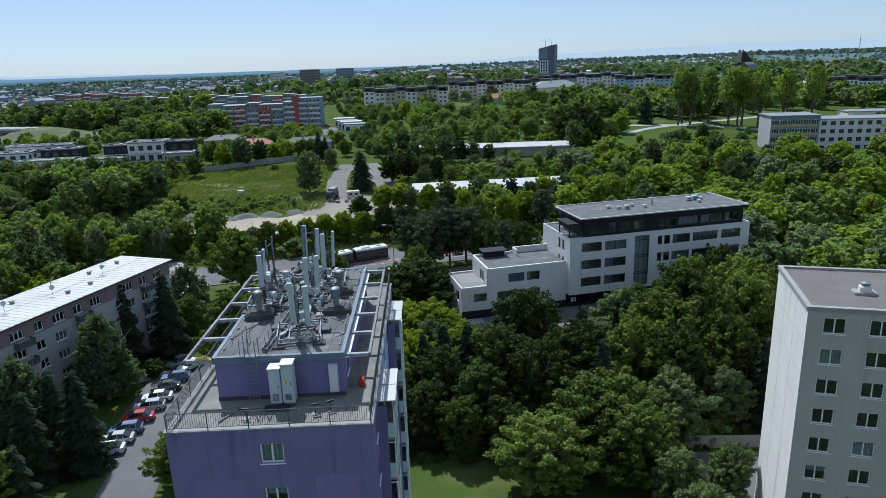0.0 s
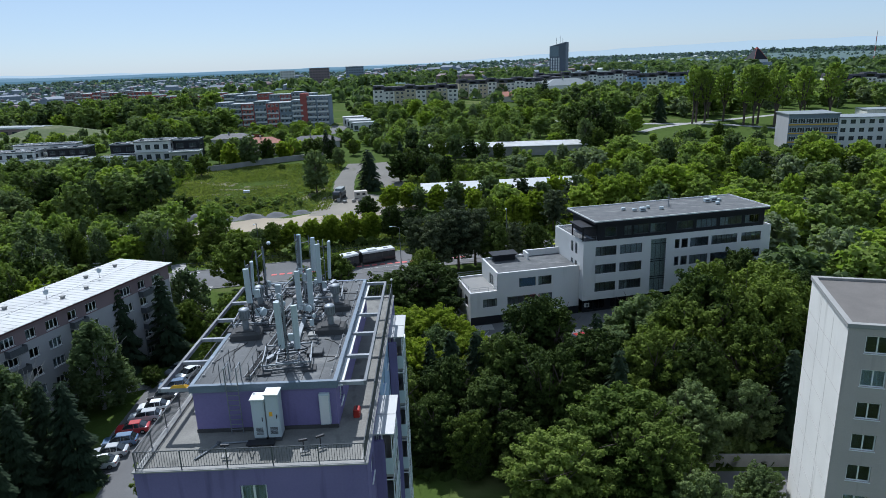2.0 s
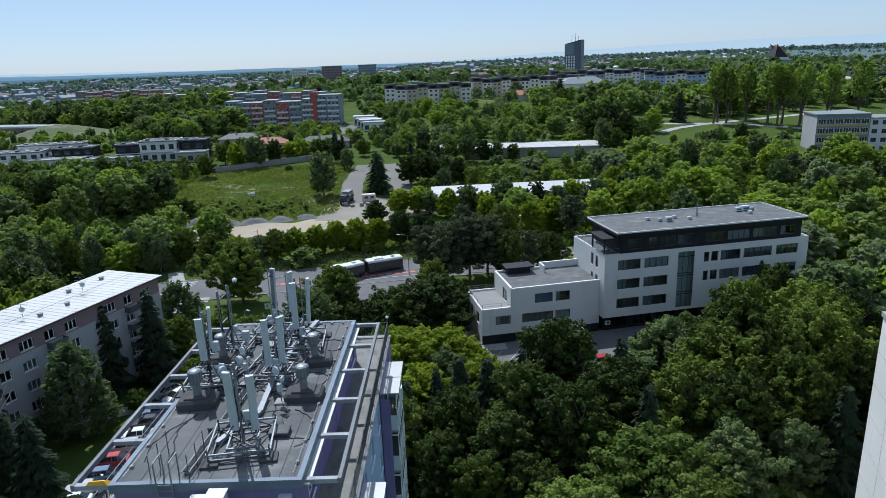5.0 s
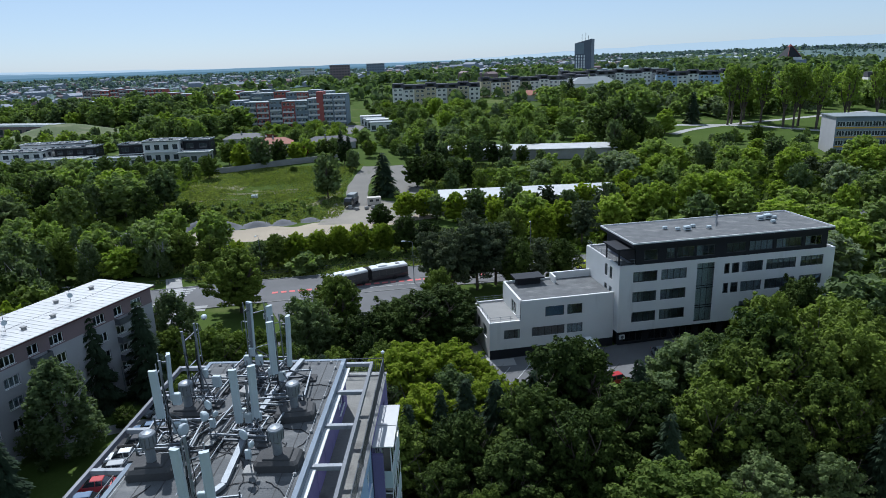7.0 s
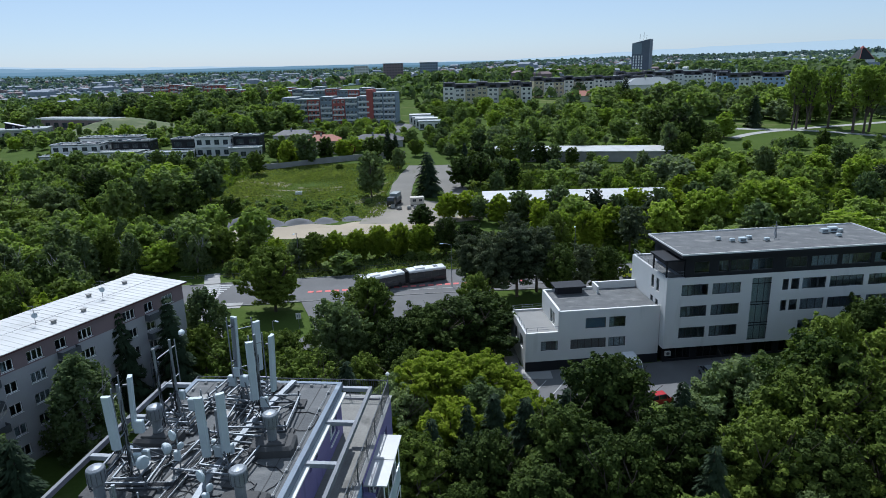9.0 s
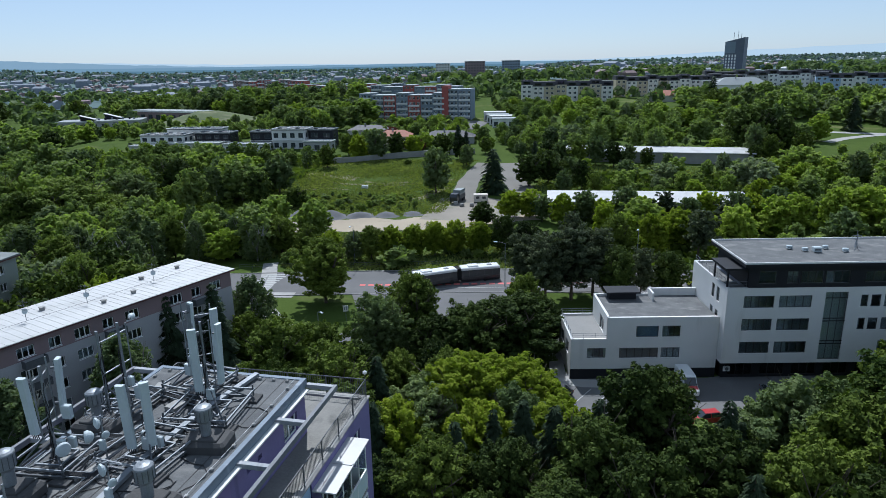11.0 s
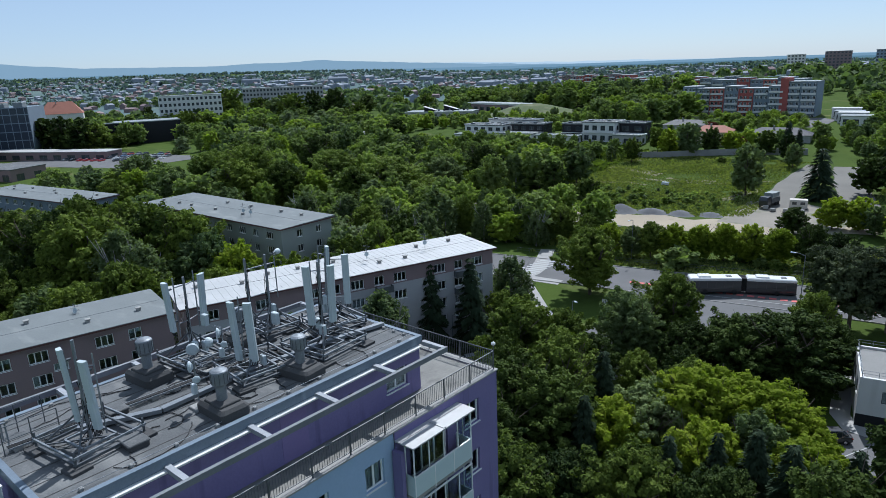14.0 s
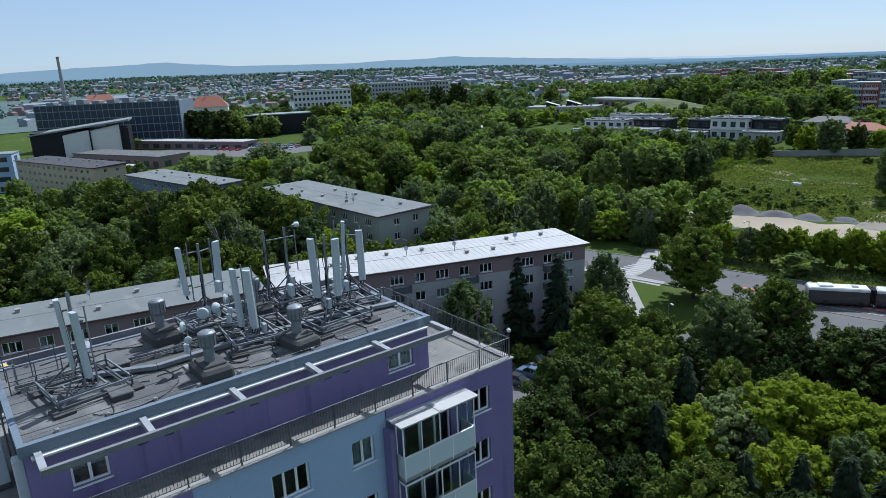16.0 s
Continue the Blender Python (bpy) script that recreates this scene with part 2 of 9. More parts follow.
LEAF_SPRUCE = foliage("spruce_needles", (0.020, 0.034, 0.019), (0.052, 0.074, 0.038), 0.15)
LEAF_PINE = foliage("pine_needles", (0.034, 0.048, 0.026), (0.105, 0.124, 0.062), 0.2)
LEAF_BIRCH = foliage("birch_leaves", (0.066, 0.098, 0.042), (0.165, 0.205, 0.080), 0.4)
LEAF_POPLAR = foliage("poplar_leaves", (0.165, 0.225, 0.046), (0.320, 0.385, 0.090), 0.58)
LEAF_PURPLE = foliage("dark_red_leaves", (0.060, 0.020, 0.018), (0.100, 0.035, 0.028), 0.3)
# leaf copies for trees farther off, lightened and greyed to carry the haze
LEAF_HAZE = foliage("hazed_woodland_leaves", (0.105, 0.145, 0.062), (0.175, 0.220, 0.092), 0.38)
HAZE_ROUND = foliage("hazed_suburb_leaves", (0.120, 0.165, 0.052), (0.275, 0.335, 0.108), 0.48)
HAZE_DEEP = foliage("hazed_suburb_dark_leaves", (0.068, 0.102, 0.046), (0.172, 0.222, 0.090), 0.44)
HAZE_LIME = foliage("hazed_suburb_light_leaves", (0.185, 0.250, 0.034), (0.320, 0.390, 0.056), 0.48)
HAZE_FRESH = foliage("hazed_suburb_fresh_leaves", (0.155, 0.215, 0.048), (0.320, 0.385, 0.095), 0.5)
HAZE_GREY = foliage("hazed_suburb_grey_leaves", (0.145, 0.178, 0.100), (0.270, 0.310, 0.170), 0.44)
# blue-grey leaves for the distance: the haze is put into the colour
LEAF_BLUE_HAZE = foliage("blue_hazed_woodland", (0.110, 0.150, 0.165), (0.155, 0.195, 0.210), 0.35)
GRASS_BLADES = foliage("meadow_grass", (0.135, 0.170, 0.038), (0.265, 0.280, 0.085), 0.35)


# ---- mesh building ----
class Mesh:
    """Collects corners and faces of one part."""

    def __init__(self):
        self.v, self.f = [], []

    def add(self, verts, faces):
        k = len(self.v)
        self.v += [tuple(p) for p in verts]
        self.f += [tuple(i + k for i in f) for f in faces]
        return self

    def box(self, x0, y0, z0, x1, y1, z1):
        return self.add([(x, y, z) for z in (z0, z1) for x, y in ((x0, y0), (x1, y0), (x1, y1), (x0, y1))],
                        [(3, 2, 1, 0), (4, 5, 6, 7), (0, 1, 5, 4), (1, 2, 6, 5), (2, 3, 7, 6), (3, 0, 4, 7)])

    def bevel_box(self, x0, y0, z0, x1, y1, z1, r):
        """A box with its upright edges and top edges cut back by r."""
        ring = lambda k: [(x0 + k, y0), (x1 - k, y0), (x1, y0 + k), (x1, y1 - k), (x1 - k, y1), (x0 + k, y1), (x0, y1 - k), (x0, y0 + k)]
        base = ring(r)
        cx, cy = (x0 + x1) / 2, (y0 + y1) / 2
        sx, sy = 1 - 2 * r / max(1e-6, x1 - x0), 1 - 2 * r / max(1e-6, y1 - y0)
        top = [(cx + (x - cx) * sx, cy + (y - cy) * sy) for x, y in base]
        v = [(*p, z0) for p in base] + [(*p, z1 - r) for p in base] + [(*p, z1) for p in top]
        f = [tuple(range(7, -1, -1)), tuple(range(16, 24))]
        for a in (0, 8):
            f += [(a + i, a + (i + 1) % 8, a + 8 + (i + 1) % 8, a + 8 + i) for i in range(8)]
        return self.add(v, f)

    def rod(self, a, b, r, n=8, r2=None, caps=True):
        a, b = Vector(a), Vector(b)
        d = (b - a).normalized()
        s = d.orthogonal().normalized()
        t = d.cross(s)
        r2 = r if r2 is None else r2
        v = [p + (s * math.cos(k * math.tau / n) + t * math.sin(k * math.tau / n)) * q for p, q in ((a, r), (b, r2)) for k in range(n)]
        f = [(k, (k + 1) % n, n + (k + 1) % n, n + k) for k in range(n)]
        if caps:
            f += [tuple(range(n - 1, -1, -1)), tuple(range(n, 2 * n))]
        return self.add(v, f)

    def beam(self, a, b, w, h):
        """A squared bar from a to b, w wide and h high, centred on the line."""
        a, b = Vector(a), Vector(b)
        d = (b - a).normalized()
        s = d.cross(Vector((0, 0, 1)))
        s = s.normalized() if s.length > 1e-4 else Vector((1, 0, 0))
        t = s.cross(d)
        v = [p + s * i * w / 2 + t * j * h / 2 for p in (a, b) for i, j in ((-1, -1), (1, -1), (1, 1), (-1, 1))]
        return self.add(v, [(3, 2, 1, 0), (4, 5, 6, 7), (0, 1, 5, 4), (1, 2, 6, 5), (2, 3, 7, 6), (3, 0, 4, 7)])

    def turned(self, centre, profile, n=14):
        """A turned body: profile is (radius, height) pairs from below."""
        x, y, z = centre
        v = [(x + r * math.cos(k * math.tau / n), y + r * math.sin(k * math.tau / n), z + h) for r, h in profile for k in range(n)]
        f = [(a * n + k, a * n + (k + 1) % n, (a + 1) * n + (k + 1) % n, (a + 1) * n + k) for a in range(len(profile) - 1) for k in range(n)]
        f += [tuple(range(n - 1, -1, -1)), tuple(range((len(profile) - 1) * n, len(profile) * n))]
        return self.add(v, f)

    def prism(self, poly, z0, z1):
        n = len(poly)
        v = [(x, y, z0) for x, y in poly] + [(x, y, z1) for x, y in poly]
        return self.add(v, [tuple(range(n - 1, -1, -1)), tuple(range(n, 2 * n))] + [(k, (k + 1) % n, n + (k + 1) % n, n + k) for k in range(n)])

    def lattice(self, us, zs, holes, y0, y1):
        """One flat welded frame in the xz plane: the cells (i, j) named in holes stay open."""
        v, w = [], len(us)
        for y in (y0, y1):
            v += [(u, y, z) for z in zs for u in us]
        n = w * len(zs)
        solid = lambda i, j: 0 <= i < w - 1 and 0 <= j < len(zs) - 1 and (i, j) not in holes
        f = []
        for j in range(len(zs) - 1):
            for i in range(w - 1):
                if not solid(i, j):
                    continue
                a, b, c, d = j * w + i, j * w + i + 1, (j + 1) * w + i + 1, (j + 1) * w + i
                f += [(a, b, c, d), (n + d, n + c, n + b, n + a)]
                for (p, q), (di, dj) in (((b, a), (0, -1)), ((c, b), (1, 0)), ((d, c), (0, 1)), ((a, d), (-1, 0))):
                    if not solid(i + di, j + dj):
                        f.append((p, q, n + q, n + p))
        used = sorted({k for q in f for k in q})
        at = {k: i for i, k in enumerate(used)}
        return self.add([v[k] for k in used], [tuple(at[k] for k in q) for q in f])

    def tube(self, points, r, n=5):
        """A bent tube through points, in one piece."""
        pts = [Vector(p) for p in points]
        v = []
        for k, p in enumerate(pts):
            d = (pts[min(k + 1, len(pts) - 1)] - pts[max(k - 1, 0)]).normalized()
            s = d.cross(Vector((0.13, 0.21, 0.97))).normalized()
            t = d.cross(s)
            v += [p + (s * math.cos(j * math.tau / n) + t * math.sin(j * math.tau / n)) * r for j in range(n)]
        f = [(k * n + j, k * n + (j + 1) % n, (k + 1) * n + (j + 1) % n, (k + 1) * n + j) for k in range(len(pts) - 1) for j in range(n)]
        return self.add(v, f + [tuple(range(n - 1, -1, -1)), tuple(range((len(pts) - 1) * n, len(pts) * n))])

    def quad(self, *p):
        return self.add(p, [tuple(range(len(p)))])

    def data(self, name, material, smooth=False):
        me = bpy.data.meshes.new(name)
        me.from_pydata(self.v, [], self.f)
        me.materials.append(material)
        if smooth:
            me.shade_smooth()
        me.update()
        return me


def part(name, mesh, material, parent=None, label="", smooth=False, at=None):
    """Links one mesh as one object under its thing, at the pose at."""
    data = mesh if isinstance(mesh, bpy.types.Mesh) else mesh.data(name, material, smooth)
    ob = new(name, data)
    ob.parent = parent
    if at is not None:
        ob.matrix_basis = at
    return tagged(ob, label) if label else ob


def thing(name, label, category, at, group="", kind=""):
    ob = new(name)
    ob.empty_display_size = 0.3
    ob.matrix_basis = at
    return tagged(ob, label, category, group, kind)


# ---- lie of the land ----
def smooth_step(a, b, v):
    k = min(1.0, max(0.0, (v - a) / (b - a)))
    return k * k * (3 - 2 * k)


def land(x, y):
    """Height of the ground: level round the towers, rising to the suburb on the slope behind, hills on the horizon."""
    s = max(0.0, y - 35.0)
    r = 0.06 * s * s / (s + 60.0)
    r = r / (1 + (r / 26.0) ** 3) ** (1 / 3)
    z = -4.0 + r * (1 - 0.65 * smooth_step(-120, -420, x))
    far = math.hypot(x, y)
    if far > 500:
        z += 8 * (noise.noise(Vector((x / 700, y / 700, 3))) ) * smooth_step(500, 1500, far)
        right = smooth_step(-0.2, 0.5, math.atan2(x, max(y, 1e-3)) if y > 0 else -1.0)
        z += smooth_step(600, 2600, far) * right * (5 + 8 * noise.noise(Vector((x / 500, y / 500, 8))))
        west = smooth_step(-0.55, -1.0, math.atan2(x, max(y, 1e-3)))
        z -= smooth_step(700, 1800, far) * (1 - right) * (1 - west) * 14
        z += smooth_step(1300, 4600, far) * west * 40
        z += smooth_step(3300, 4700, far) * 3
    return z

# ---- ground and roads ----
def graded(lo, hi, step, reach):
    """Even steps between lo and hi, widening steps out to reach."""
    out = list(np.arange(lo, hi + 0.01, step))
    for sign in (-1, 1):
        s, p = step, hi if sign > 0 else lo
        while abs(p) < reach:
            s *= 1.16
            p += sign * s
            out.append(p)
    return sorted(out)


def ground_sheet():
    xs, ys = graded(-210, 170, 4.0, 4950), graded(-50, 320, 4.0, 4950)
    v = [(x, y, land(x, y)) for y in ys for x in xs]
    w = len(xs)
    f = [(j * w + i, j * w + i + 1, (j + 1) * w + i + 1, (j + 1) * w + i) for j in range(len(ys) - 1) for i in range(w - 1)]
    me = bpy.data.meshes.new("ground")
    me.from_pydata(v, [], f)
    me.shade_smooth()
    m = surface("grass", (0.074, 0.106, 0.023), (0.044, 0.070, 0.014), 0.95, big=0.10, fine=2.5, bump=0.9, spec=0.04, stain=((0.165, 0.160, 0.070), (0.045, 0.07, 1), 0.60))
    me.materials.append(m)
    return tagged(new("ground", me), "green lawn and rough meadow grass, yellowed in patches", "ground", kind="structure")


ground_sheet()


def along(points, step=2.0):
    """Points every step metres along a smooth line through the given ones."""
    p = [Vector((*q, 0)) for q in points]
    p = [p[0] * 2 - p[1]] + p + [p[-1] * 2 - p[-2]]
    out = []
    for a, b, c, d in zip(p, p[1:], p[2:], p[3:]):
        n = max(1, int((c - b).length / step))
        for k in range(n):
            t = k / n
            out.append(0.5 * ((2 * b) + (c - a) * t + (2 * a - 5 * b + 4 * c - d) * t * t + (3 * b - a - 3 * c + d) * t ** 3))
    out.append(p[-2])
    return out


def band(points, left, right, lift, step=2.0, ragged=0.0, seed=0):
    """A strip that follows the land along a line, reaching left and right of it."""
    line = along(points, step)
    m, rows = Mesh(), []
    for k, q in enumerate(line):
        d = (line[min(k + 1, len(line) - 1)] - line[max(k - 1, 0)]).normalized()
        n = Vector((-d.y, d.x, 0))
        wob = [ragged * noise.noise(Vector((k * step * 0.13, s * 9.0, seed))) for s in (0, 1)]
        cross = max(2, int((left + right) / 3) + 1)
        row = []
        for j in range(cross + 1):
            o = left + wob[0] - (left + right + wob[0] + wob[1]) * j / cross
            x, y = q.x + n.x * o, q.y + n.y * o
            row.append((x, y, land(x, y) + lift))
        rows.append(row)
    w = len(rows[0])
    v = [p for r in rows for p in r]
    m.add(v, [(k * w + j + 1, k * w + j, (k + 1) * w + j, (k + 1) * w + j + 1) for k in range(len(rows) - 1) for j in range(w - 1)])
    return m


def patch(poly, lift):
    """A paved area inside a polygon, draped over the land."""
    bm = bmesh.new()
    bm.faces.new([bm.verts.new((x, y, 0)) for x, y in poly])
    bmesh.ops.triangulate(bm, faces=bm.faces[:])
    for _ in range(3):
        bmesh.ops.subdivide_edges(bm, edges=[e for e in bm.edges if e.calc_length() > 5], cuts=1, use_grid_fill=True)
    bmesh.ops.triangulate(bm, faces=bm.faces[:])
    for q in bm.verts:
        q.co.z = land(q.co.x, q.co.y) + lift
    bmesh.ops.recalc_face_normals(bm, faces=bm.faces[:])
    if sum(f.normal.z for f in bm.faces) < 0:
        bmesh.ops.reverse_faces(bm, faces=bm.faces[:])
    m = Mesh()
    bm.verts.index_update()
    m.add([q.co for q in bm.verts], [[q.index for q in f.verts] for f in bm.faces])
    bm.free()
    return m


def setting(name, mesh, material, label, category):
    return tagged(part(name, mesh, material), label, category, kind="structure")


MAIN_ROAD = [(-130, 91), (-90, 101), (-60, 107.5), (-32, 113), (-5, 118), (25, 121.5), (60, 124), (95, 120), (150, 108)]
LANE = [(-13, 112), (-20, 101), (-26, 88), (-31, 74), (-33.5, 60), (-33.3, 40), (-31, 15), (-30, -40)]
setting("road", band(MAIN_ROAD, 6.2, 6.2, 0.05), ASPHALT, "grey asphalt through road in tree shade", "road")
setting("road_lane", band(LANE, 3.6, 3.2, 0.07), ASPHALT, "grey asphalt lane with parked cars beside it", "road")
setting("road_apron", patch([(-34, 108.5), (-28, 97), (-24, 90), (-19, 90), (-8, 106), (2, 112.5), (-6, 113.5)], 0.085), ASPHALT, "wide asphalt junction with worn surface", "road")
setting("parking_bay", band([(-38, 42), (-38.2, 64)], 2.6, 2.3, 0.085), ASPHALT, "asphalt parking bay beside the lane", "road")
setting("office_yard", patch([(6, 70), (40, 72), (46, 92), (28, 84.5), (9, 81)], 0.06), ASPHALT, "asphalt car park with faded white lines", "road")
setting("east_drive", patch([(30, 22), (46, 24), (47, 37), (31, 38)], 0.06), ASPHALT, "asphalt drive in front of the panel tower", "road")
setting("school_road", band([(95, 160), (125, 152), (160, 150), (230, 165)], 3, 3, 0.08), ASPHALT, "asphalt side road between trees", "road")
for k, side in enumerate((6.2, -6.35)):
    kerb = band(MAIN_ROAD, side + 0.15, -side, 0.17)
    low = band(MAIN_ROAD, side + 0.16, -side + 0.0, 0.0)
    n = len(kerb.v)
    edge = Mesh().add(kerb.v + low.v, kerb.f)
    w = 3
    edge.f += [(a * w + 0, (a + 1) * w + 0, n + (a + 1) * w, n + a * w) for a in range(n // w - 1)]
    edge.f += [((a + 1) * w + 2, a * w + 2, n + a * w + 2, n + (a + 1) * w + 2) for a in range(n // w - 1)]
    setting("kerb", edge, CONCRETE, "pale concrete kerb along the road", "kerb")

# painted stripes: red pedestrian band, zebra crossing, bay lines
red = Mesh()
line = along([(-33, 111.2), (-20, 113.4), (-5, 116.2), (10, 118.4)], 0.55)
for k, (a, b) in enumerate(zip(line, line[1:])):
    if k % 3 == 2:
        continue
    d = (b - a).normalized()
    n = Vector((-d.y, d.x, 0)) * 0.42
    red.quad(*[(q.x, q.y, land(q.x, q.y) + 0.10) for q in (a - n, b - n, b + n, a + n)])
setting("red_road_stripe", red, RED_MARK, "faded red marking broken by white gaps", "road marking")
zebra = Mesh()
for k in range(9):
    x, y = -53.2 + 0.14 * k, 104.8 + 1.15 * k
    zebra.quad(*[(x + i, y + j, land(x + i, y + j) + 0.09) for i, j in ((-2.3, -0.5), (2.3, 0.35), (2.2, 0.9), (-2.4, 0.05))])
setting("zebra_crossing", zebra, WHITE_MARK, "white zebra crossing on grey asphalt", "road marking")
edge_line = band([(-20, 111.3), (-5, 114.2), (12, 117)], 0.09, 0.09, 0.10)
setting("white_edge_line", edge_line, WHITE_MARK, "thin worn white edge line", "road marking")
bays = Mesh()
for k in range(5):
    x, y = 9.5 + 3.0 * k, 73.5 + 0.6 * k
    bays.beam((x, y, land(x, y) + 0.085), (x + 2.6, y + 5, land(x + 2.6, y + 5) + 0.085), 0.12, 0.004)
setting("bay_lines", bays, WHITE_MARK, "white parking lines on the yard", "road marking")

setting("pavement", band([(-57, 121), (-52, 109), (-51.5, 103), (-45, 96), (-38, 89.5), (-28, 83), (-18, 76)], 1.6, 1.6, 0.06), PAVING, "pale concrete footpath curving through lawn", "pavement")
setting("pavement_roadside", band([(-64, 102), (-52, 103.5), (-44, 104.5)], 1.3, 1.3, 0.055), PAVING, "pale footpath beside the road", "pavement")
setting("pavement_office", band([(6.2, 94), (7.4, 82.5), (9, 80), (13, 80.2)], 1.1, 1.1, 0.09), PAVING, "light paved strip round the annex", "pavement")
setting("pavement_west", band([(-36, 66), (-44, 63), (-49, 60)], 1.2, 1.2, 0.075), PAVING, "pale footpath to the block's entrance", "pavement")
for k, (pts, w) in enumerate([
    ([(60, 333), (95, 312), (118, 304), (131, 301), (150, 290), (172, 268)], 2.2),
    ([(100, 281), (112, 292), (131, 302), (160, 312), (215, 332)], 2.0),
    ([(63, 243), (85, 235), (110, 226)], 1.3),
]):
    setting("pavement_park", band(pts, w, w, 0.08), PAVING, "pale footpath through the park lawn", "pavement")

# building site: sandy strip, gravel tracks, heaps
SITE = [(-112, 141), (-88, 147), (-60, 150), (-35, 154), (-14, 163), (-2, 168)]
setting("sandy_strip", band(SITE, 5.2, 6.2, 0.07, ragged=3.0, seed=2), SAND, "pale sandy strip of a building site", "bare ground")
setting("site_pad", patch([(-33, 158), (-8, 158), (-6, 176), (-22, 184), (-32, 180)], 0.09), surface("trodden_site_soil", (0.30, 0.265, 0.215), (0.19, 0.172, 0.142), 0.95, big=0.12, fine=4, bump=0.5, stain=((0.11, 0.135, 0.05), (0.16, 0.16, 1), 0.56)), "trodden gravel yard on the site", "bare ground")
setting("gravel_track", band([(-24, 176), (-27, 190), (-28, 208), (-27, 232)], 3.2, 3.6, 0.10, ragged=0.6), GRAVEL, "pale gravel track over the slope", "track")
setting("gravel_track_east", band([(-6, 174), (-8, 186), (-14, 208), (-19, 232)], 4.0, 4.0, 0.11, ragged=0.6, seed=4), GRAVEL, "pale gravel track over the slope", "track")
setting("worn_path", band([(-86, 203), (-70, 196), (-50, 195), (-42, 199), (-33, 205)], 0.7, 0.7, 0.08, ragged=0.5), DRY_SOIL, "thin worn path across the meadow", "track")
for pts, w in (([(-95, 232), (-89, 227), (-83, 221)], 2.4), ([(-88, 206), (-82, 208), (-77, 206)], 2.0), ([(-62, 199), (-55, 197), (-47, 199)], 1.2), ([(-79, 186), (-70, 189), (-64, 188)], 1.0), ([(-40, 178), (-36, 186), (-33, 194)], 1.4)):
    setting("bare_patch", band(pts, w, w, 0.07, ragged=2.2, seed=len(pts) + int(w * 7)), DRY_SOIL, "bare dry soil in the meadow", "bare ground")
setting("bare_patch", band([(-84, 206), (-74, 204), (-66, 203)], 2.6, 2.8, 0.06, ragged=2.4, seed=9), DRY_SOIL, "bare dry soil in the meadow", "bare ground")


def heap(x, y, r, h, seed, material, label, category="heap"):
    """A loose heap with an uneven surface."""
    m, n, rings = Mesh(), 18, 6
    v = []
    for a in range(rings + 1):
        q = a / rings
        for k in range(n):
            w = math.tau * k / n
            e = 1 + 0.35 * noise.noise(Vector((math.cos(w) * 1.3, math.sin(w) * 1.3, seed)))
            px, py = x + math.cos(w) * r * e * q, y + math.sin(w) * r * e * q * 0.7
            lump = 0.18 * h * noise.noise(Vector((px * 0.9, py * 0.9, seed)))
            v.append((px, py, land(px, py) - 0.05 + h * (0.5 + 0.5 * math.cos(math.pi * q)) + lump * (1 - q)))
    f = [(a * n + k, a * n + (k + 1) % n, (a + 1) * n + (k + 1) % n, (a + 1) * n + k) for a in range(rings) for k in range(n)]
    m.add(v, [tuple(reversed(q)) for q in f])
    base = land(x, y)
    m.v = [(a - x, b - y, c - base) for a, b, c in m.v]
    return tagged(part("gravel_mound" if "gravel" in category else category.replace(" ", "_"), m, material, at=pose(x, y, base), smooth=True), label, category, group="heaps on the site")


for k, (x, y, r, h) in enumerate([(-80, 153, 5, 1.5), (-73, 155.5, 5.5, 2.1), (-65, 157, 6, 2.3), (-57.5, 158, 5.5, 1.8), (-50, 159.5, 5, 1.2), (-43, 161, 4.5, 1.0), (-36, 163, 4, 0.8), (-88, 151, 4.5, 1.2), (-54, 143.5, 4, 1.0)]):
    heap(x, y, r, h, k, GREY_GRAVEL, "grey gravel heap beside the sandy strip", "gravel heap")
hill = heap(-213, 352, 40, 6.8, 21, surface("mound_grass", (0.115, 0.135, 0.055), (0.058, 0.08, 0.03), 0.95, big=0.12, fine=0.6, bump=1.0, stain=((0.165, 0.165, 0.09), (0.05, 0.22, 0.6), 0.52)), "broad grass-covered mound among trees", "grassy mound")
hill["group"] = ""
del hill["group"]

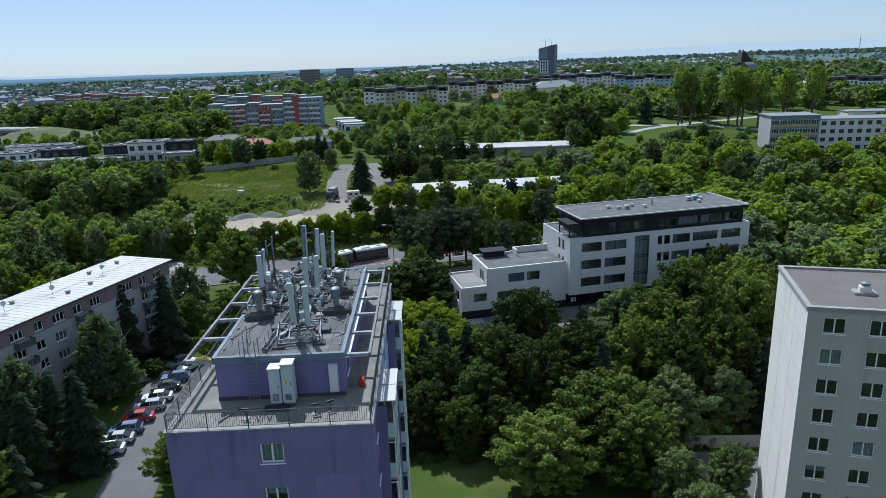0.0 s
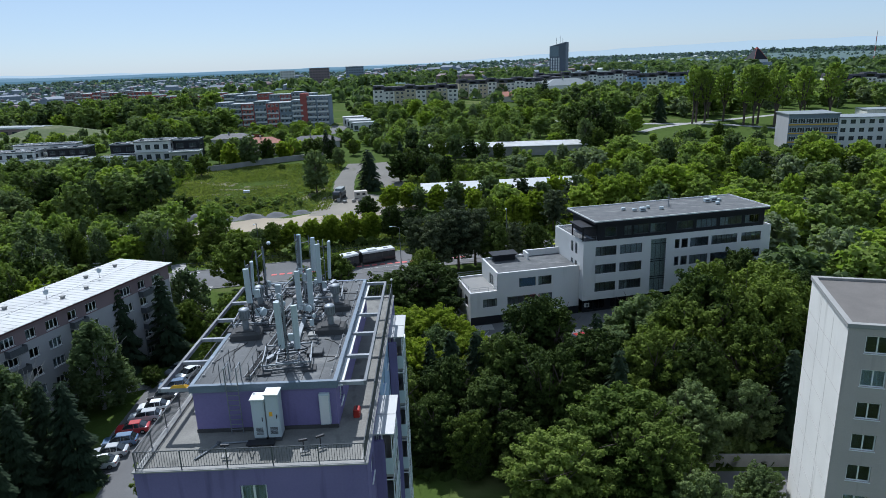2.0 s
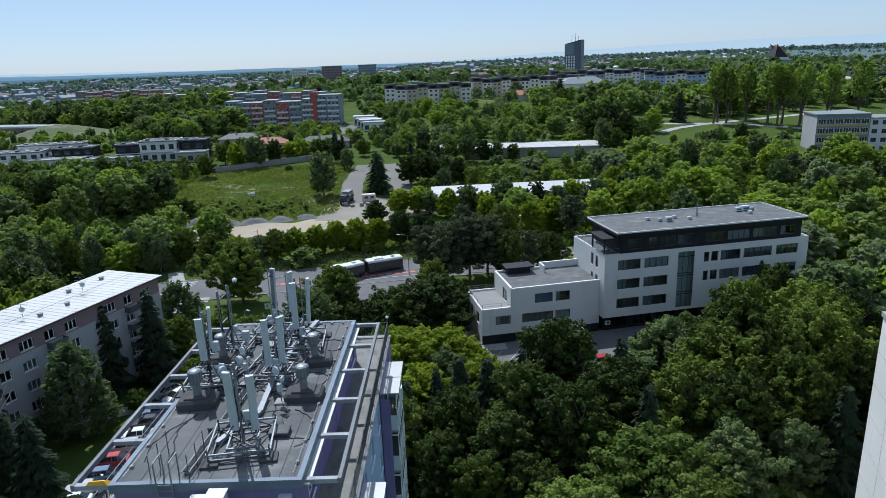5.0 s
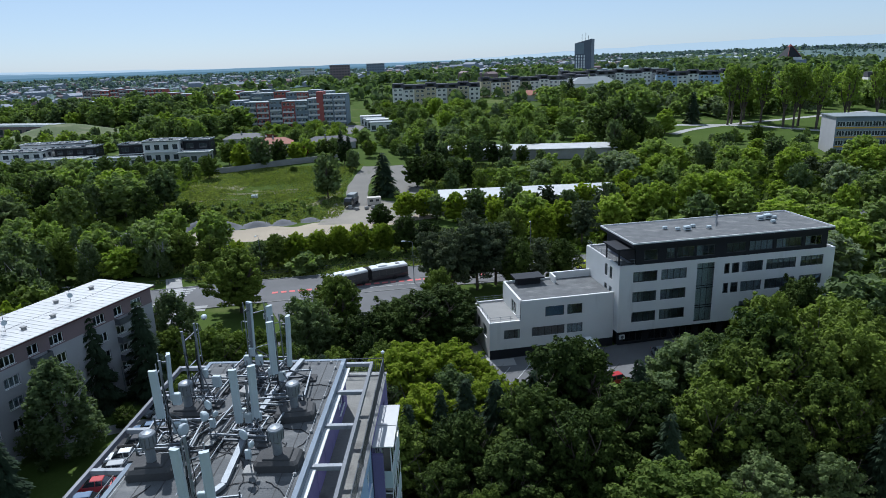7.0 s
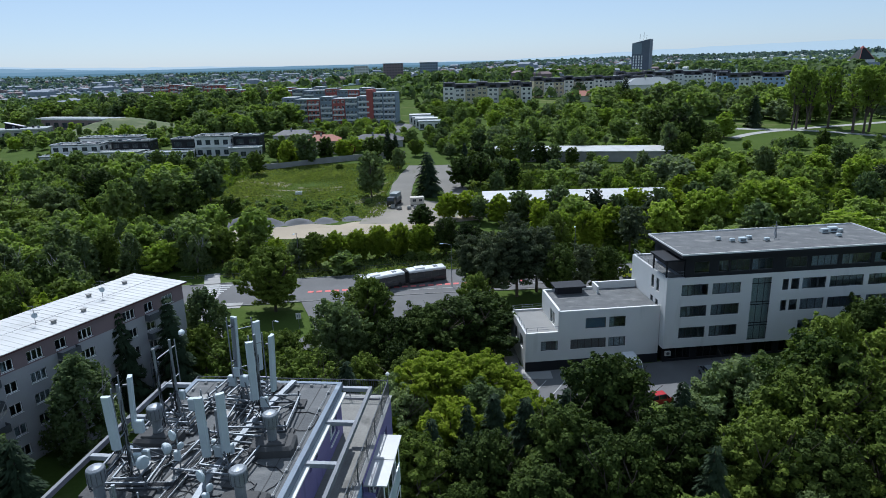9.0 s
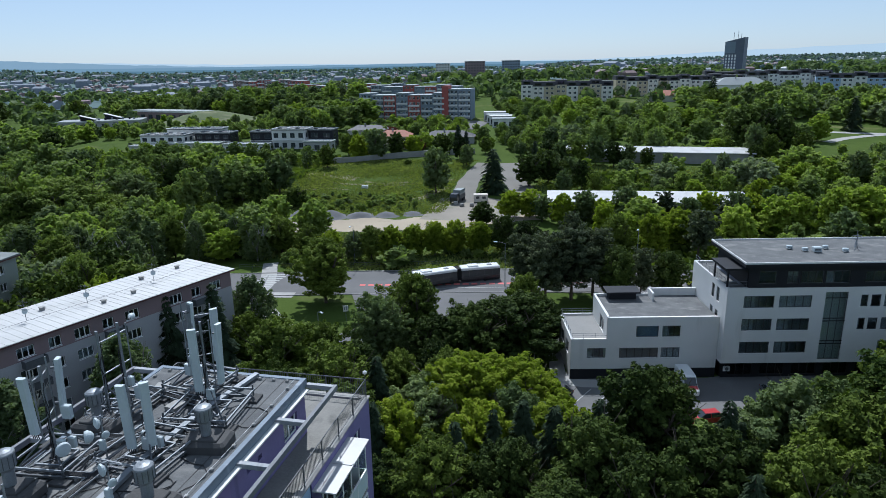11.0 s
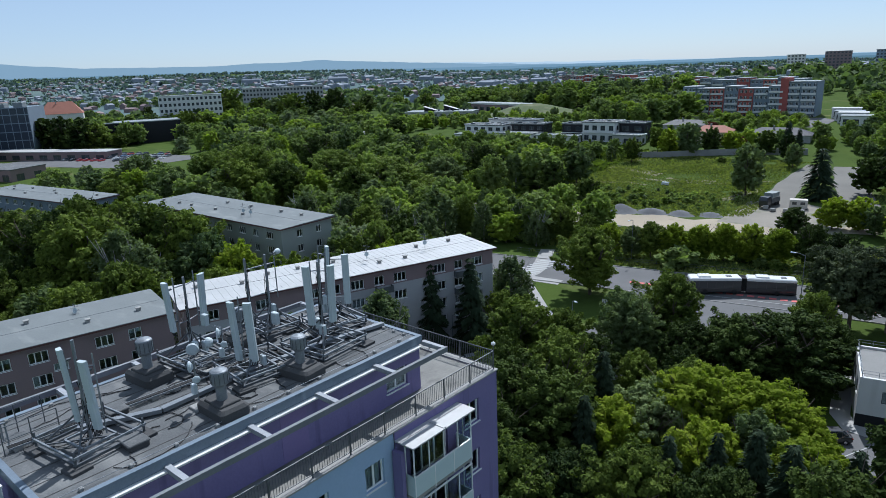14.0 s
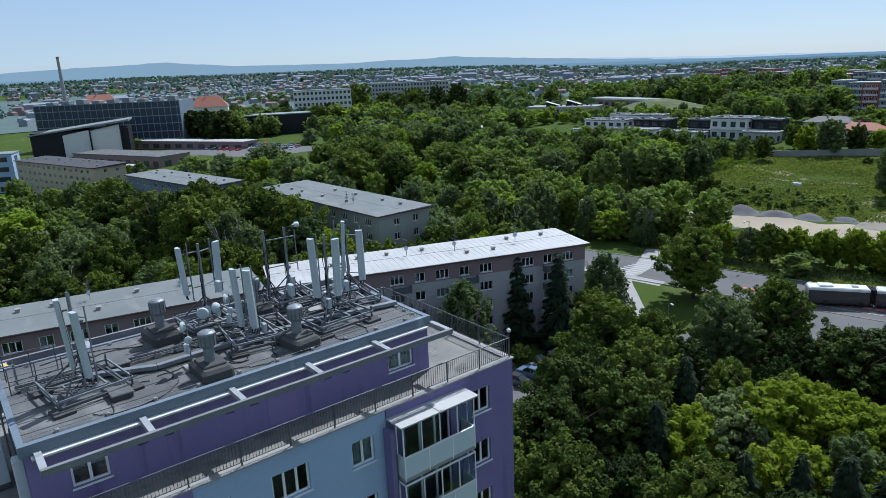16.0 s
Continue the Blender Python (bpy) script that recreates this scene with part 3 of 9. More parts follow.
# ---- building kit ----
def facade_mesh(length, z0, z1, holes, th):
    """A wall along x, outer face at y = 0, with openings (u, z, w, h) right through it."""
    us = sorted({0.0, length, *(round(q, 3) for h in holes for q in (h[0], h[0] + h[2]))})
    zs = sorted({z0, z1, *(round(q, 3) for h in holes for q in (h[1], h[1] + h[3]))})
    m = Mesh()

    def inner(a, b, run):
        a, b = max(a, th), min(b, length - th)
        if a < b:
            m.quad((b, th, run[0]), (a, th, run[0]), (a, th, run[1]), (b, th, run[1]))

    for a, b in zip(us, us[1:]):
        run = None
        for c, d in zip(zs, zs[1:]):
            mu, mz = (a + b) / 2, (c + d) / 2
            if any(h[0] < mu < h[0] + h[2] and h[1] < mz < h[1] + h[3] for h in holes):
                if run:
                    m.quad((a, 0, run[0]), (b, 0, run[0]), (b, 0, run[1]), (a, 0, run[1]))
                    inner(a, b, run)
                run = None
            else:
                run = (run[0], d) if run else (c, d)
        if run:
            m.quad((a, 0, run[0]), (b, 0, run[0]), (b, 0, run[1]), (a, 0, run[1]))
            inner(a, b, run)
    for u, z, w, h in (q[:4] for q in holes):
        m.quad((u, 0, z), (u, th, z), (u + w, th, z), (u + w, 0, z))
        m.quad((u, 0, z + h), (u + w, 0, z + h), (u + w, th, z + h), (u, th, z + h))
        m.quad((u, 0, z), (u, 0, z + h), (u, th, z + h), (u, th, z))
        m.quad((u + w, 0, z), (u + w, th, z), (u + w, th, z + h), (u + w, 0, z + h))
    e = 0.004       # the ends stand back from the face of the next wall
    m.quad((0, 0, z1), (length, 0, z1), (length - th, th, z1), (th, th, z1))
    m.quad((e, e, z0), (e, e, z1), (th, th, z1), (th, th, z0))
    m.quad((length - e, e, z0), (length - th, th, z0), (length - th, th, z1), (length - e, e, z1))
    return m


stock = {}


def window(parent, at, w, h, panes=2, frame=None, glass=None, curtain=0, sill=True, depth=0.12):
    """One window in an opening: frame with its panes, sill and curtain under it. at: the lower left outer corner of the opening."""
    frame, glass = frame or PVC, glass or GLASS
    key = (round(w, 2), round(h, 2), panes, frame.name, glass.name, depth)
    if key not in stock:
        f, g, s, e = Mesh(), Mesh(), Mesh(), 0.085 if h < 3 else 0.05
        y0, y1 = depth, depth + 0.07
        us = [0, e] + [q for k in range(1, panes) for q in (w * k / panes - e * 0.6, w * k / panes + e * 0.6)] + [w - e, w]
        f.lattice(us, [0, e, h - e, h], {(2 * k + 1, 1) for k in range(panes)}, y0, y1)
        g.box(e * 0.8, y0 + 0.025, e * 0.8, w - e * 0.8, y0 + 0.04, h - e * 0.8)
        s.box(-0.05, -0.07, -0.05, w + 0.05, depth - 0.002, -0.004)
        stock[key] = (f.data("window", frame), g.data("pane", glass), s.data("sill", PVC if frame is PVC else frame))
    f, g, s = stock[key]
    ob = part("window", f, None, parent, at=at)
    part("pane", g, None, ob).visible_shadow = False
    if sill:
        part("sill", s, None, ob)
    if curtain:
        ck = ("curtain", round(w, 2), round(h, 2), curtain)
        if ck not in stock:
            c = Mesh()
            n = max(6, int(w * 9))
            reach = h if curtain != 2 else h * 0.45
            spans = [(0.03, w - 0.03)] if curtain < 3 else [(0.03, w * 0.4)]
            for a, b in spans:
                for k in range(n):
                    x0, x1 = a + (b - a) * k / n, a + (b - a) * (k + 1) / n
                    d0, d1 = depth + 0.16 + 0.03 * (k % 2), depth + 0.16 + 0.03 * ((k + 1) % 2)
                    c.quad((x0, d0, h - reach), (x1, d1, h - reach), (x1, d1, h), (x0, d0, h))
            stock[ck] = c.data("curtain", CURTAIN)
        part("curtain", stock[ck], None, ob)
    return ob


def far_window(parent, at, w, h, panes, frame):
    """A window seen from far off: frame and dark pane in one piece."""
    key = ("far", round(w, 2), round(h, 2), panes, frame.name)
    if key not in stock:
        m, e = Mesh(), 0.07
        m.quad((e * 0.5, 0.11, e * 0.5), (w - e * 0.5, 0.11, e * 0.5), (w - e * 0.5, 0.11, h - e * 0.5), (e * 0.5, 0.11, h - e * 0.5))
        n = 1
        us = [0, e] + [q for k in range(1, panes) for q in (w * k / panes - e * 0.5, w * k / panes + e * 0.5)] + [w - e, w]
        m.lattice(us, [0, e, h - e, h], {(2 * k + 1, 1) for k in range(panes)}, 0.06, 0.14)
        me = m.data("window", frame)
        me.materials.append(FAR_PANE)
        for q in range(n):
            me.polygons[q].material_index = 1
        stock[key] = me
    return part("window", stock[key], None, parent, at=at)


def facade(parent, name, at, length, z0, z1, holes, material, th=0.3, frame=None, glass=None, seed=0, sill=True, label="", drapes=0.5, far=False):
    """A wall with its windows. holes: (u, z, w, h, panes). at: pose of the wall's lower left outer corner."""
    rng = random.Random(seed)
    wall = part(name, facade_mesh(length, z0, z1, holes, th), material, parent, label, at=at)
    for u, z, w, h, *rest in holes:
        panes = rest[0] if rest else 2
        if panes and far:
            far_window(parent, at @ pose(u, 0, z), w, h, panes, frame or PVC)
        elif panes:
            c = rng.choice((1, 2, 3)) if rng.random() < drapes else 0
            window(parent, at @ pose(u, 0, z), w, h, panes, frame, glass, c, sill, depth=min(0.12, th * 0.4))
    return wall


def shell(parent, w, d, z0, z1, inset=1.6, material=None):
    """One box added behind the windows; it stands in for the rooms and blocks the view through."""
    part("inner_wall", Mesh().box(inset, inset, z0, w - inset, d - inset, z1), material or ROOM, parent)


def rows_of(us, zs, w, h, panes=2):
    return [(u, z, w, h, panes) for u in us for z in zs]


def sides(w, d):
    """Poses of the four walls of a block that stands from (0, 0) to (w, d): front, right, back, left."""
    return [pose(0, 0, 0), pose(w, 0, 0, rz=90), pose(w, d, 0, rz=180), pose(0, d, 0, rz=270)]

# ---- the purple tower ----
TW, TL, TZ, TG = 11.25, 23.7, 24.0, -4.0        # width, length, terrace level, ground
tower = thing("apartment_tower", "purple and pale blue panel apartment tower with roof terrace", "apartment block", pose(-TW, 0, 0))
floors = [21.86 - 2.8 * k for k in range(9)]
W, R_, B_, L_ = sides(TW, TL)
facade(tower, "wall", W, TW, TG, TZ, rows_of([5.0], floors, 1.3, 1.22), PURPLE, seed=1, drapes=0.7)
panels = []
# long facade towards the east: purple ends, pale blue middle
east = rows_of([21.0], floors, 1.15, 1.25) + rows_of([14.45], floors, 1.1, 1.2) + rows_of([10.9], floors, 1.6, 1.25, 3) + rows_of([8.2], floors, 1.1, 1.2) + rows_of([1.5], floors, 1.15, 1.25)
doors = [(u, z - 0.75, 2.6, 2.1, 3) for u in (17.1, 4.1) for z in floors]
cut = lambda a, b: [(u - a, z, w, h, n) for u, z, w, h, n in east + doors if a <= u < b]
facade(tower, "wall_end", pose(TW, 0, 0, rz=90), 8.0, TG, TZ, cut(0, 8.0), PURPLE, seed=3)
facade(tower, "wall_middle", pose(TW - 0.06, 8.0, 0, rz=90), 8.2, TG, TZ, cut(8.0, 16.2), BLUE, seed=4, label="pale blue rendered wall", drapes=0.3)
facade(tower, "wall_end", pose(TW, 16.2, 0, rz=90), TL - 16.2, TG, TZ, cut(16.2, 30), PURPLE, seed=5)
facade(tower, "wall", B_, TW, TG, TZ, [], PURPLE)
facade(tower, "wall", L_, TL, TG, TZ, [], BLUE, label="pale blue rendered wall")
shell(tower, TW, TL, TG, TZ - 0.4)
for k in range(9):      # recoloured panels on the short end
    z = 18.85 - 2.8 * k
    for x0, x1 in ((1.2, 3.9), (7.9, 10.3)):
        part("render_panel", Mesh().box(x0, -0.012, z, x1, 0.0, z + 2.1), PURPLE_PALE, tower, "paler purple repainted panel")
part("corner_strip", Mesh().box(TW - 0.9, -0.03, TG, TW - 0.72, 0, TZ), PURPLE, tower)
part("terrace_floor", Mesh().box(0.3, 0.3, TZ - 0.35, TW - 0.3, TL - 0.3, TZ - 0.02), TERRACE, tower, "worn grey concrete terrace floor")
cap = Mesh()
for x0, y0, x1, y1 in ((-0.06, -0.06, TW + 0.06, 0.32), (-0.06, TL - 0.32, TW + 0.06, TL + 0.06), (-0.06, 0.32, 0.32, TL - 0.32), (TW - 0.32, 0.32, TW + 0.06, TL - 0.32)):
    cap.box(x0, y0, TZ + 0.002, x1, y1, TZ + 0.07)
part("coping", cap, CONCRETE, tower, "pale concrete edge of the terrace")

# railing round the terrace: posts, rails, thin bars
rail = Mesh()
edge = [(0.1, 0.1), (TW - 0.1, 0.1), (TW - 0.1, TL - 0.1), (0.1, TL - 0.1)]
for (x0, y0), (x1, y1) in zip(edge, edge[1:] + edge[:1]):
    for z, r in ((TZ + 1.08, 0.028), (TZ + 0.2, 0.018)):
        rail.rod((x0, y0, z), (x1, y1, z), r, 6)
railing = part("railing", rail, RAIL, tower, "grey steel terrace railing")
bar = Mesh().rod((0, 0, TZ + 0.2), (0, 0, TZ + 1.08), 0.011, 5, caps=False).data("baluster", RAIL)
post = Mesh().beam((0, 0, TZ + 0.05), (0, 0, TZ + 1.1), 0.05, 0.05).data("post", RAIL)
rest = Mesh()
for (x0, y0), (x1, y1) in zip(edge, edge[1:] + edge[:1]):
    long = math.hypot(x1 - x0, y1 - y0)
    n = int(long / 0.125)
    for k in range(n):
        t = (k + 0.5) / n
        x, y = x0 + (x1 - x0) * t, y0 + (y1 - y0) * t
        if (y0 == y1 and y0 < 1) or (x0 == x1 and x0 > 1):
            part("baluster", bar, None, railing, at=pose(x, y, 0))
        else:
            rest.rod((x, y, TZ + 0.2), (x, y, TZ + 1.08), 0.011, 4, caps=False)
    n = int(long / 1.9)
    for k in range(n):
        part("post", post, None, railing, at=pose(x0 + (x1 - x0) * k / n, y0 + (y1 - y0) * k / n, 0))
tagged(part("far_baluster", rest, RAIL, railing), kind="stuff")

# storey set back on the roof
PX0, PX1, PY0, PY1, PZ = 1.95, 9.42, 3.5, 19.95, 26.73
pw, pl = PX1 - PX0, PY1 - PY0
pent = [(1.2, 24.62, 1.2, 0.95, 2), (14.15, 24.6, 1.4, 1.02, 2), (6.6, 25.35, 0.35, 0.22, 0), (7.6, 25.35, 0.35, 0.22, 0), (10.9, 25.35, 0.35, 0.22, 0), (11.8, 25.35, 0.35, 0.22, 0), (3.4, 25.35, 0.35, 0.22, 0), (4.3, 25.35, 0.35, 0.22, 0)]
facade(tower, "penthouse_wall", pose(PX0, PY0, 0), pw, TZ - 0.02, PZ - 0.36, [], PURPLE, seed=8, drapes=0, label="purple rendered wall of the set-back storey")
facade(tower, "penthouse_wall", pose(PX1, PY0, 0, rz=90), pl, TZ - 0.02, PZ - 0.36, pent, PURPLE, seed=9)
facade(tower, "penthouse_wall", pose(PX1, PY1, 0, rz=180), pw, TZ - 0.02, PZ - 0.36, [], PURPLE)
facade(tower, "penthouse_wall", pose(PX0, PY1, 0, rz=270), pl, TZ - 0.02, PZ - 0.36, [(2, 24.6, 1.4, 1.0, 2), (6, 24.6, 1.4, 1.0, 2), (10, 24.6, 1.4, 1.0, 2)], PURPLE, seed=10)
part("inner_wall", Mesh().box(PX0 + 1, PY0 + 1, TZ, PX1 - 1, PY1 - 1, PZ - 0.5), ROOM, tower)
part("pale_panel", Mesh().box(PX1 + 0.001, PY0 + 8.3, TZ + 0.02, PX1 + 0.02, PY0 + 9.6, PZ - 0.4), PURPLE_PALE, tower, "paler purple repainted wall panel")
part("skirting", Mesh().box(PX0 - 0.03, PY0 - 0.03, TZ - 0.015, PX1 + 0.03, PY0 - 0.001, TZ + 0.2), FELT_DARK, tower)
o = 0.12
for x0, y0, x1, y1 in ((PX0 - o, PY0 - o, PX1 + o, PY0 + 0.1), (PX0 - o, PY1 - 0.1, PX1 + o, PY1 + o), (PX0 - o, PY0 + 0.1, PX0 + 0.1, PY1 - 0.1), (PX1 - 0.1, PY0 + 0.1, PX1 + o, PY1 - 0.1)):
    part("fascia", Mesh().box(x0, y0, PZ - 0.36, x1, y1, PZ + 0.04), BLUE_BAND, tower, "blue-grey sheet metal roof edge")
part("flashing", Mesh().box(PX1 + o - 0.1, PY0 + 0.2, PZ - 0.44, PX1 + o + 0.24, PY1 - 0.2, PZ - 0.37), WHITE, tower, "bright sheet metal gutter strip")
part("roof", Mesh().box(PX0 + 0.1, PY0 + 0.1, PZ - 0.3, PX1 - 0.1, PY1 - 0.1, PZ), FELT, tower, "grey felt roof with welded seams")
seams = Mesh()
for k in range(1, 8):
    seams.box(PX0 + 0.1 + k * 0.93, PY0 + 0.1, PZ, PX0 + 0.14 + k * 0.93, PY1 - 0.1, PZ + 0.012)
part("roof_seam", seams, FELT_DARK, tower)

# open frame of beams round the set-back storey
beam_at = [3.9, 7.15, 10.4, 13.6, 16.85, 20.1]
for x, side in ((TW - 0.3, 1), (0.12, -1)):
    part("pergola_beam", Mesh().beam((x, 3.8, 26.38), (x, 20.2, 26.38), 0.16, 0.24), EDGE_BEAM, tower, "weathered grey edge beam", at=pose(0, 0, 0))
    for y in beam_at:
        a = PX1 + o if side > 0 else PX0 - o
        part("pergola_beam", Mesh().beam((a, y, 26.38), (x - 0.08 * side, y, 26.38), 0.22, 0.20), PERGOLA, tower)

# glazed balconies on the east side
for y0 in (3.45, 16.35):
    for k, z in enumerate(floors):
        zf = z - 0.85
        b = part("balcony", Mesh().box(TW, y0, zf - 0.16, TW + 0.95, y0 + 4.0, zf), CONCRETE, tower, "glazed balcony with milky parapet")
        part("parapet", Mesh().box(TW + 0.9, y0, zf, TW + 0.95, y0 + 4.0, zf + 1.0).box(TW, y0, zf, TW + 0.9, y0 + 0.05, zf + 1.0).box(TW, y0 + 3.95, zf, TW + 0.9, y0 + 4.0, zf + 1.0), FROST, b, "milky blue-green parapet panel")
        fr = Mesh()
        for y in (y0 + 0.03, y0 + 1.0, y0 + 2.0, y0 + 3.0, y0 + 3.97):
            fr.box(TW + 0.9, y - 0.025, zf + 1.0, TW + 0.95, y + 0.025, zf + 2.46)
        fr.box(TW + 0.89, y0, zf + 0.98, TW + 0.96, y0 + 4.0, zf + 1.03).box(TW + 0.89, y0, zf + 2.42, TW + 0.96, y0 + 4.0, zf + 2.48)
        for y in (y0, y0 + 3.95):
            fr.box(TW + 0.4, y, zf + 1.0, TW + 0.45, y + 0.05, zf + 2.46).box(TW, y, zf + 2.42, TW + 0.9, y + 0.05, zf + 2.48)
        for y in (y0 + 0.03, y0 + 1.33, y0 + 2.66, y0 + 3.97):
            fr.box(TW + 0.951, y - 0.025, zf - 0.1, TW + 0.97, y + 0.025, zf + 0.98)
        part("glazing_frame", fr, PVC, b)
        for j in range(4):
            if (j + k) % 5 != 2:
                part("pane", Mesh().box(TW + 0.92, y0 + j + 0.06, zf + 1.03, TW + 0.93, y0 + j + 0.96, zf + 2.42), GLASS, b).visible_shadow = False
        part("pane", Mesh().box(TW + 0.02, y0 + 3.97, zf + 1.03, TW + 0.9, y0 + 3.98, zf + 2.42), GLASS, b).visible_shadow = False
    z = floors[0] - 0.85 + 2.5
    part("balcony_roof", Mesh().box(TW + 0.001, y0 - 0.15, z, TW + 1.1, y0 + 2.0, z + 0.07).box(TW + 0.001, y0 + 2.03, z, TW + 1.1, y0 + 4.15, z + 0.07).box(TW + 0.05, y0 + 1.9, z + 0.07, TW + 1.05, y0 + 2.1, z + 0.1), SHEET_WHITE, tower, "white sheet balcony roof")
for y0 in (3.3, 16.1):
    part("balcony_side_wall", Mesh().box(TW + 0.001, y0 - 0.1, TG, TW + 0.55, y0 + 0.12, 23.2), PURPLE, tower)

# ---- equipment on the tower's roof ----

def cabinet(x, y, w, d, h, label, sticker=False):
    c = thing("equipment_cabinet", label, "cabinet", pose(x, y, TZ + 0.02), group="cabinets on the terrace")
    part("plinth", Mesh().box(0.03, 0.03, 0, w - 0.03, d - 0.03, 0.22), STEEL, c)
    part("body", Mesh().bevel_box(0, 0, 0.22, w, d, h, 0.03), RADOME, c)
    part("lid", Mesh().box(-0.04, -0.06, h + 0.002, w + 0.04, d + 0.02, h + 0.06), WHITE, c, "white overhanging lid")
    door = part("door", Mesh().box(0.06, -0.025, 0.3, w - 0.06, -0.001, h - 0.1), RADOME, c)
    slats = Mesh()
    for k in range(6):
        slats.box(0.15, -0.04, 0.42 + k * 0.07, w - 0.15, -0.026, 0.46 + k * 0.07)
    part("louvre", slats, STEEL, door)
    part("handle", Mesh().box(w - 0.16, -0.06, h * 0.5, w - 0.12, -0.026, h * 0.5 + 0.22), BLACK_STEEL, door)
    if sticker:
        part("warning_sign", Mesh().box(w * 0.25, -0.03, h * 0.55, w * 0.5, -0.0265, h * 0.55 + 0.25), ORANGE, door, "small orange warning sign")
    return c


cabinet(-5.99, 2.35, 0.66, 0.75, 2.35, "pale grey outdoor equipment cabinet on steel feet")
cabinet(-5.27, 2.35, 0.68, 0.75, 2.6, "pale grey tall equipment cabinet with warning sign", True)
tray = thing("cabinet_platform", "dark steel platform below the equipment cabinets", "platform", pose(-6.5, 1.75, TZ))
part("grating", Mesh().box(0.2, 0.05, 0.12, 1.6, 0.55, 0.17), BLACK_STEEL, tray)
for x in (0.3, 1.5):
    part("leg", Mesh().box(x, 0.1, -0.02, x + 0.08, 0.5, 0.12), BLACK_STEEL, tray)

pipe = thing("cable_conduit", "grey cable conduit lying across the terrace floor", "conduit", pose(-8.6, 0.9, TZ - 0.02))
part("conduit", Mesh().rod((0, 0, 0.06), (0.75, 1.35, 0.06), 0.05, 8).rod((0.75, 1.35, 0.06), (2.9, 1.55, 0.06), 0.05, 8), GALV, pipe)
part("elbow", Mesh().bevel_box(0.65, 1.25, 0, 0.87, 1.47, 0.16, 0.03), STEEL, pipe)
for k, (x, y) in enumerate(((-7.15, 1.2), (-3.3, 1.4), (-2.5, 1.7))):
    stand = thing("terrace_stand", "small dark steel stand on the terrace floor", "stand", pose(x, y, TZ - 0.02, rz=15 * k), group="stands on the terrace")
    part("post", Mesh().rod((0, 0, 0), (0, 0, 0.62), 0.03, 6), BLACK_STEEL, stand)
    part("foot", Mesh().bevel_box(-0.2, -0.2, 0, 0.2, 0.2, 0.06, 0.02), CONCRETE, stand)
    part("bracket", Mesh().box(-0.22, -0.05, 0.56, 0.22, 0.05, 0.66), BLACK_STEEL, stand)

junction = thing("electric_box", "white electric box on the purple wall", "electric box", pose(-2.70, 3.2, TZ + 0.35))
part("body", Mesh().bevel_box(0, 0, 0, 0.54, 0.298, 1.75, 0.02), RADOME, junction)
part("lid", Mesh().box(0.04, -0.02, 0.06, 0.50, -0.001, 1.67), WHITE, junction)

toolbox = thing("red_canister", "small red canister on the terrace floor", "canister", pose(-1.15, 4.4, TZ - 0.02))
part("body", Mesh().bevel_box(0, 0, 0, 0.35, 0.6, 0.45, 0.05), SKIN_RED, toolbox)
part("handle", Mesh().rod((0.17, 0.1, 0.5), (0.17, 0.5, 0.5), 0.02, 6).rod((0.17, 0.1, 0.44), (0.17, 0.1, 0.5), 0.02, 6).rod((0.17, 0.5, 0.44), (0.17, 0.5, 0.5), 0.02, 6), BLACK_STEEL, toolbox)

tube = thing("yellow_tarpaulin", "crumpled yellow tarpaulin lying on a frame beam", "tarpaulin", pose(-10.45, 3.9, 26.482))
part("sheet", Mesh().add([(-0.12, -0.1, 0), (0.75, -0.1, 0), (0.85, 0.16, 0), (-0.05, 0.14, 0), (0.0, -0.03, 0.14), (0.62, -0.05, 0.18), (0.7, 0.1, 0.12), (0.08, 0.09, 0.1)], [(0, 1, 5, 4), (1, 2, 6, 5), (2, 3, 7, 6), (3, 0, 4, 7), (4, 5, 6, 7), (3, 2, 1, 0)]), ORANGE, tube)

ladder = thing("roof_ladder", "grey steel ladder with hand rails up to the roof", "ladder", pose(-7.45, 3.30, TZ - 0.02))
for x in (0, 0.62):
    part("rail", Mesh().rod((x, 0, 0), (x, 0, 3.75), 0.032, 6).rod((x, 0, 3.75), (x, 0.75, 3.75), 0.032, 6).rod((x, 0.75, 3.75), (x, 0.75, 2.66), 0.032, 6), GALV, ladder)
rung = Mesh().rod((0, 0, 0), (0.62, 0, 0), 0.022, 6).data("rung", GALV)
for k in range(10):
    part("rung", rung, None, ladder, at=pose(0, 0, 0.25 + k * 0.28))
guard = thing("roof_guard_rail", "thin grey guard rails beside the roof ladder", "railing", pose(-7.85, 3.75, PZ))
for x in (0, 1.55):
    for y in (0, 0.9, 1.8):
        part("post", Mesh().rod((x, y, 0), (x, y, 1.1), 0.022, 6), STEEL, guard)
    for z in (0.55, 1.08):
        part("rail", Mesh().rod((x, 0, z), (x, 1.8, z), 0.018, 6), STEEL, guard)


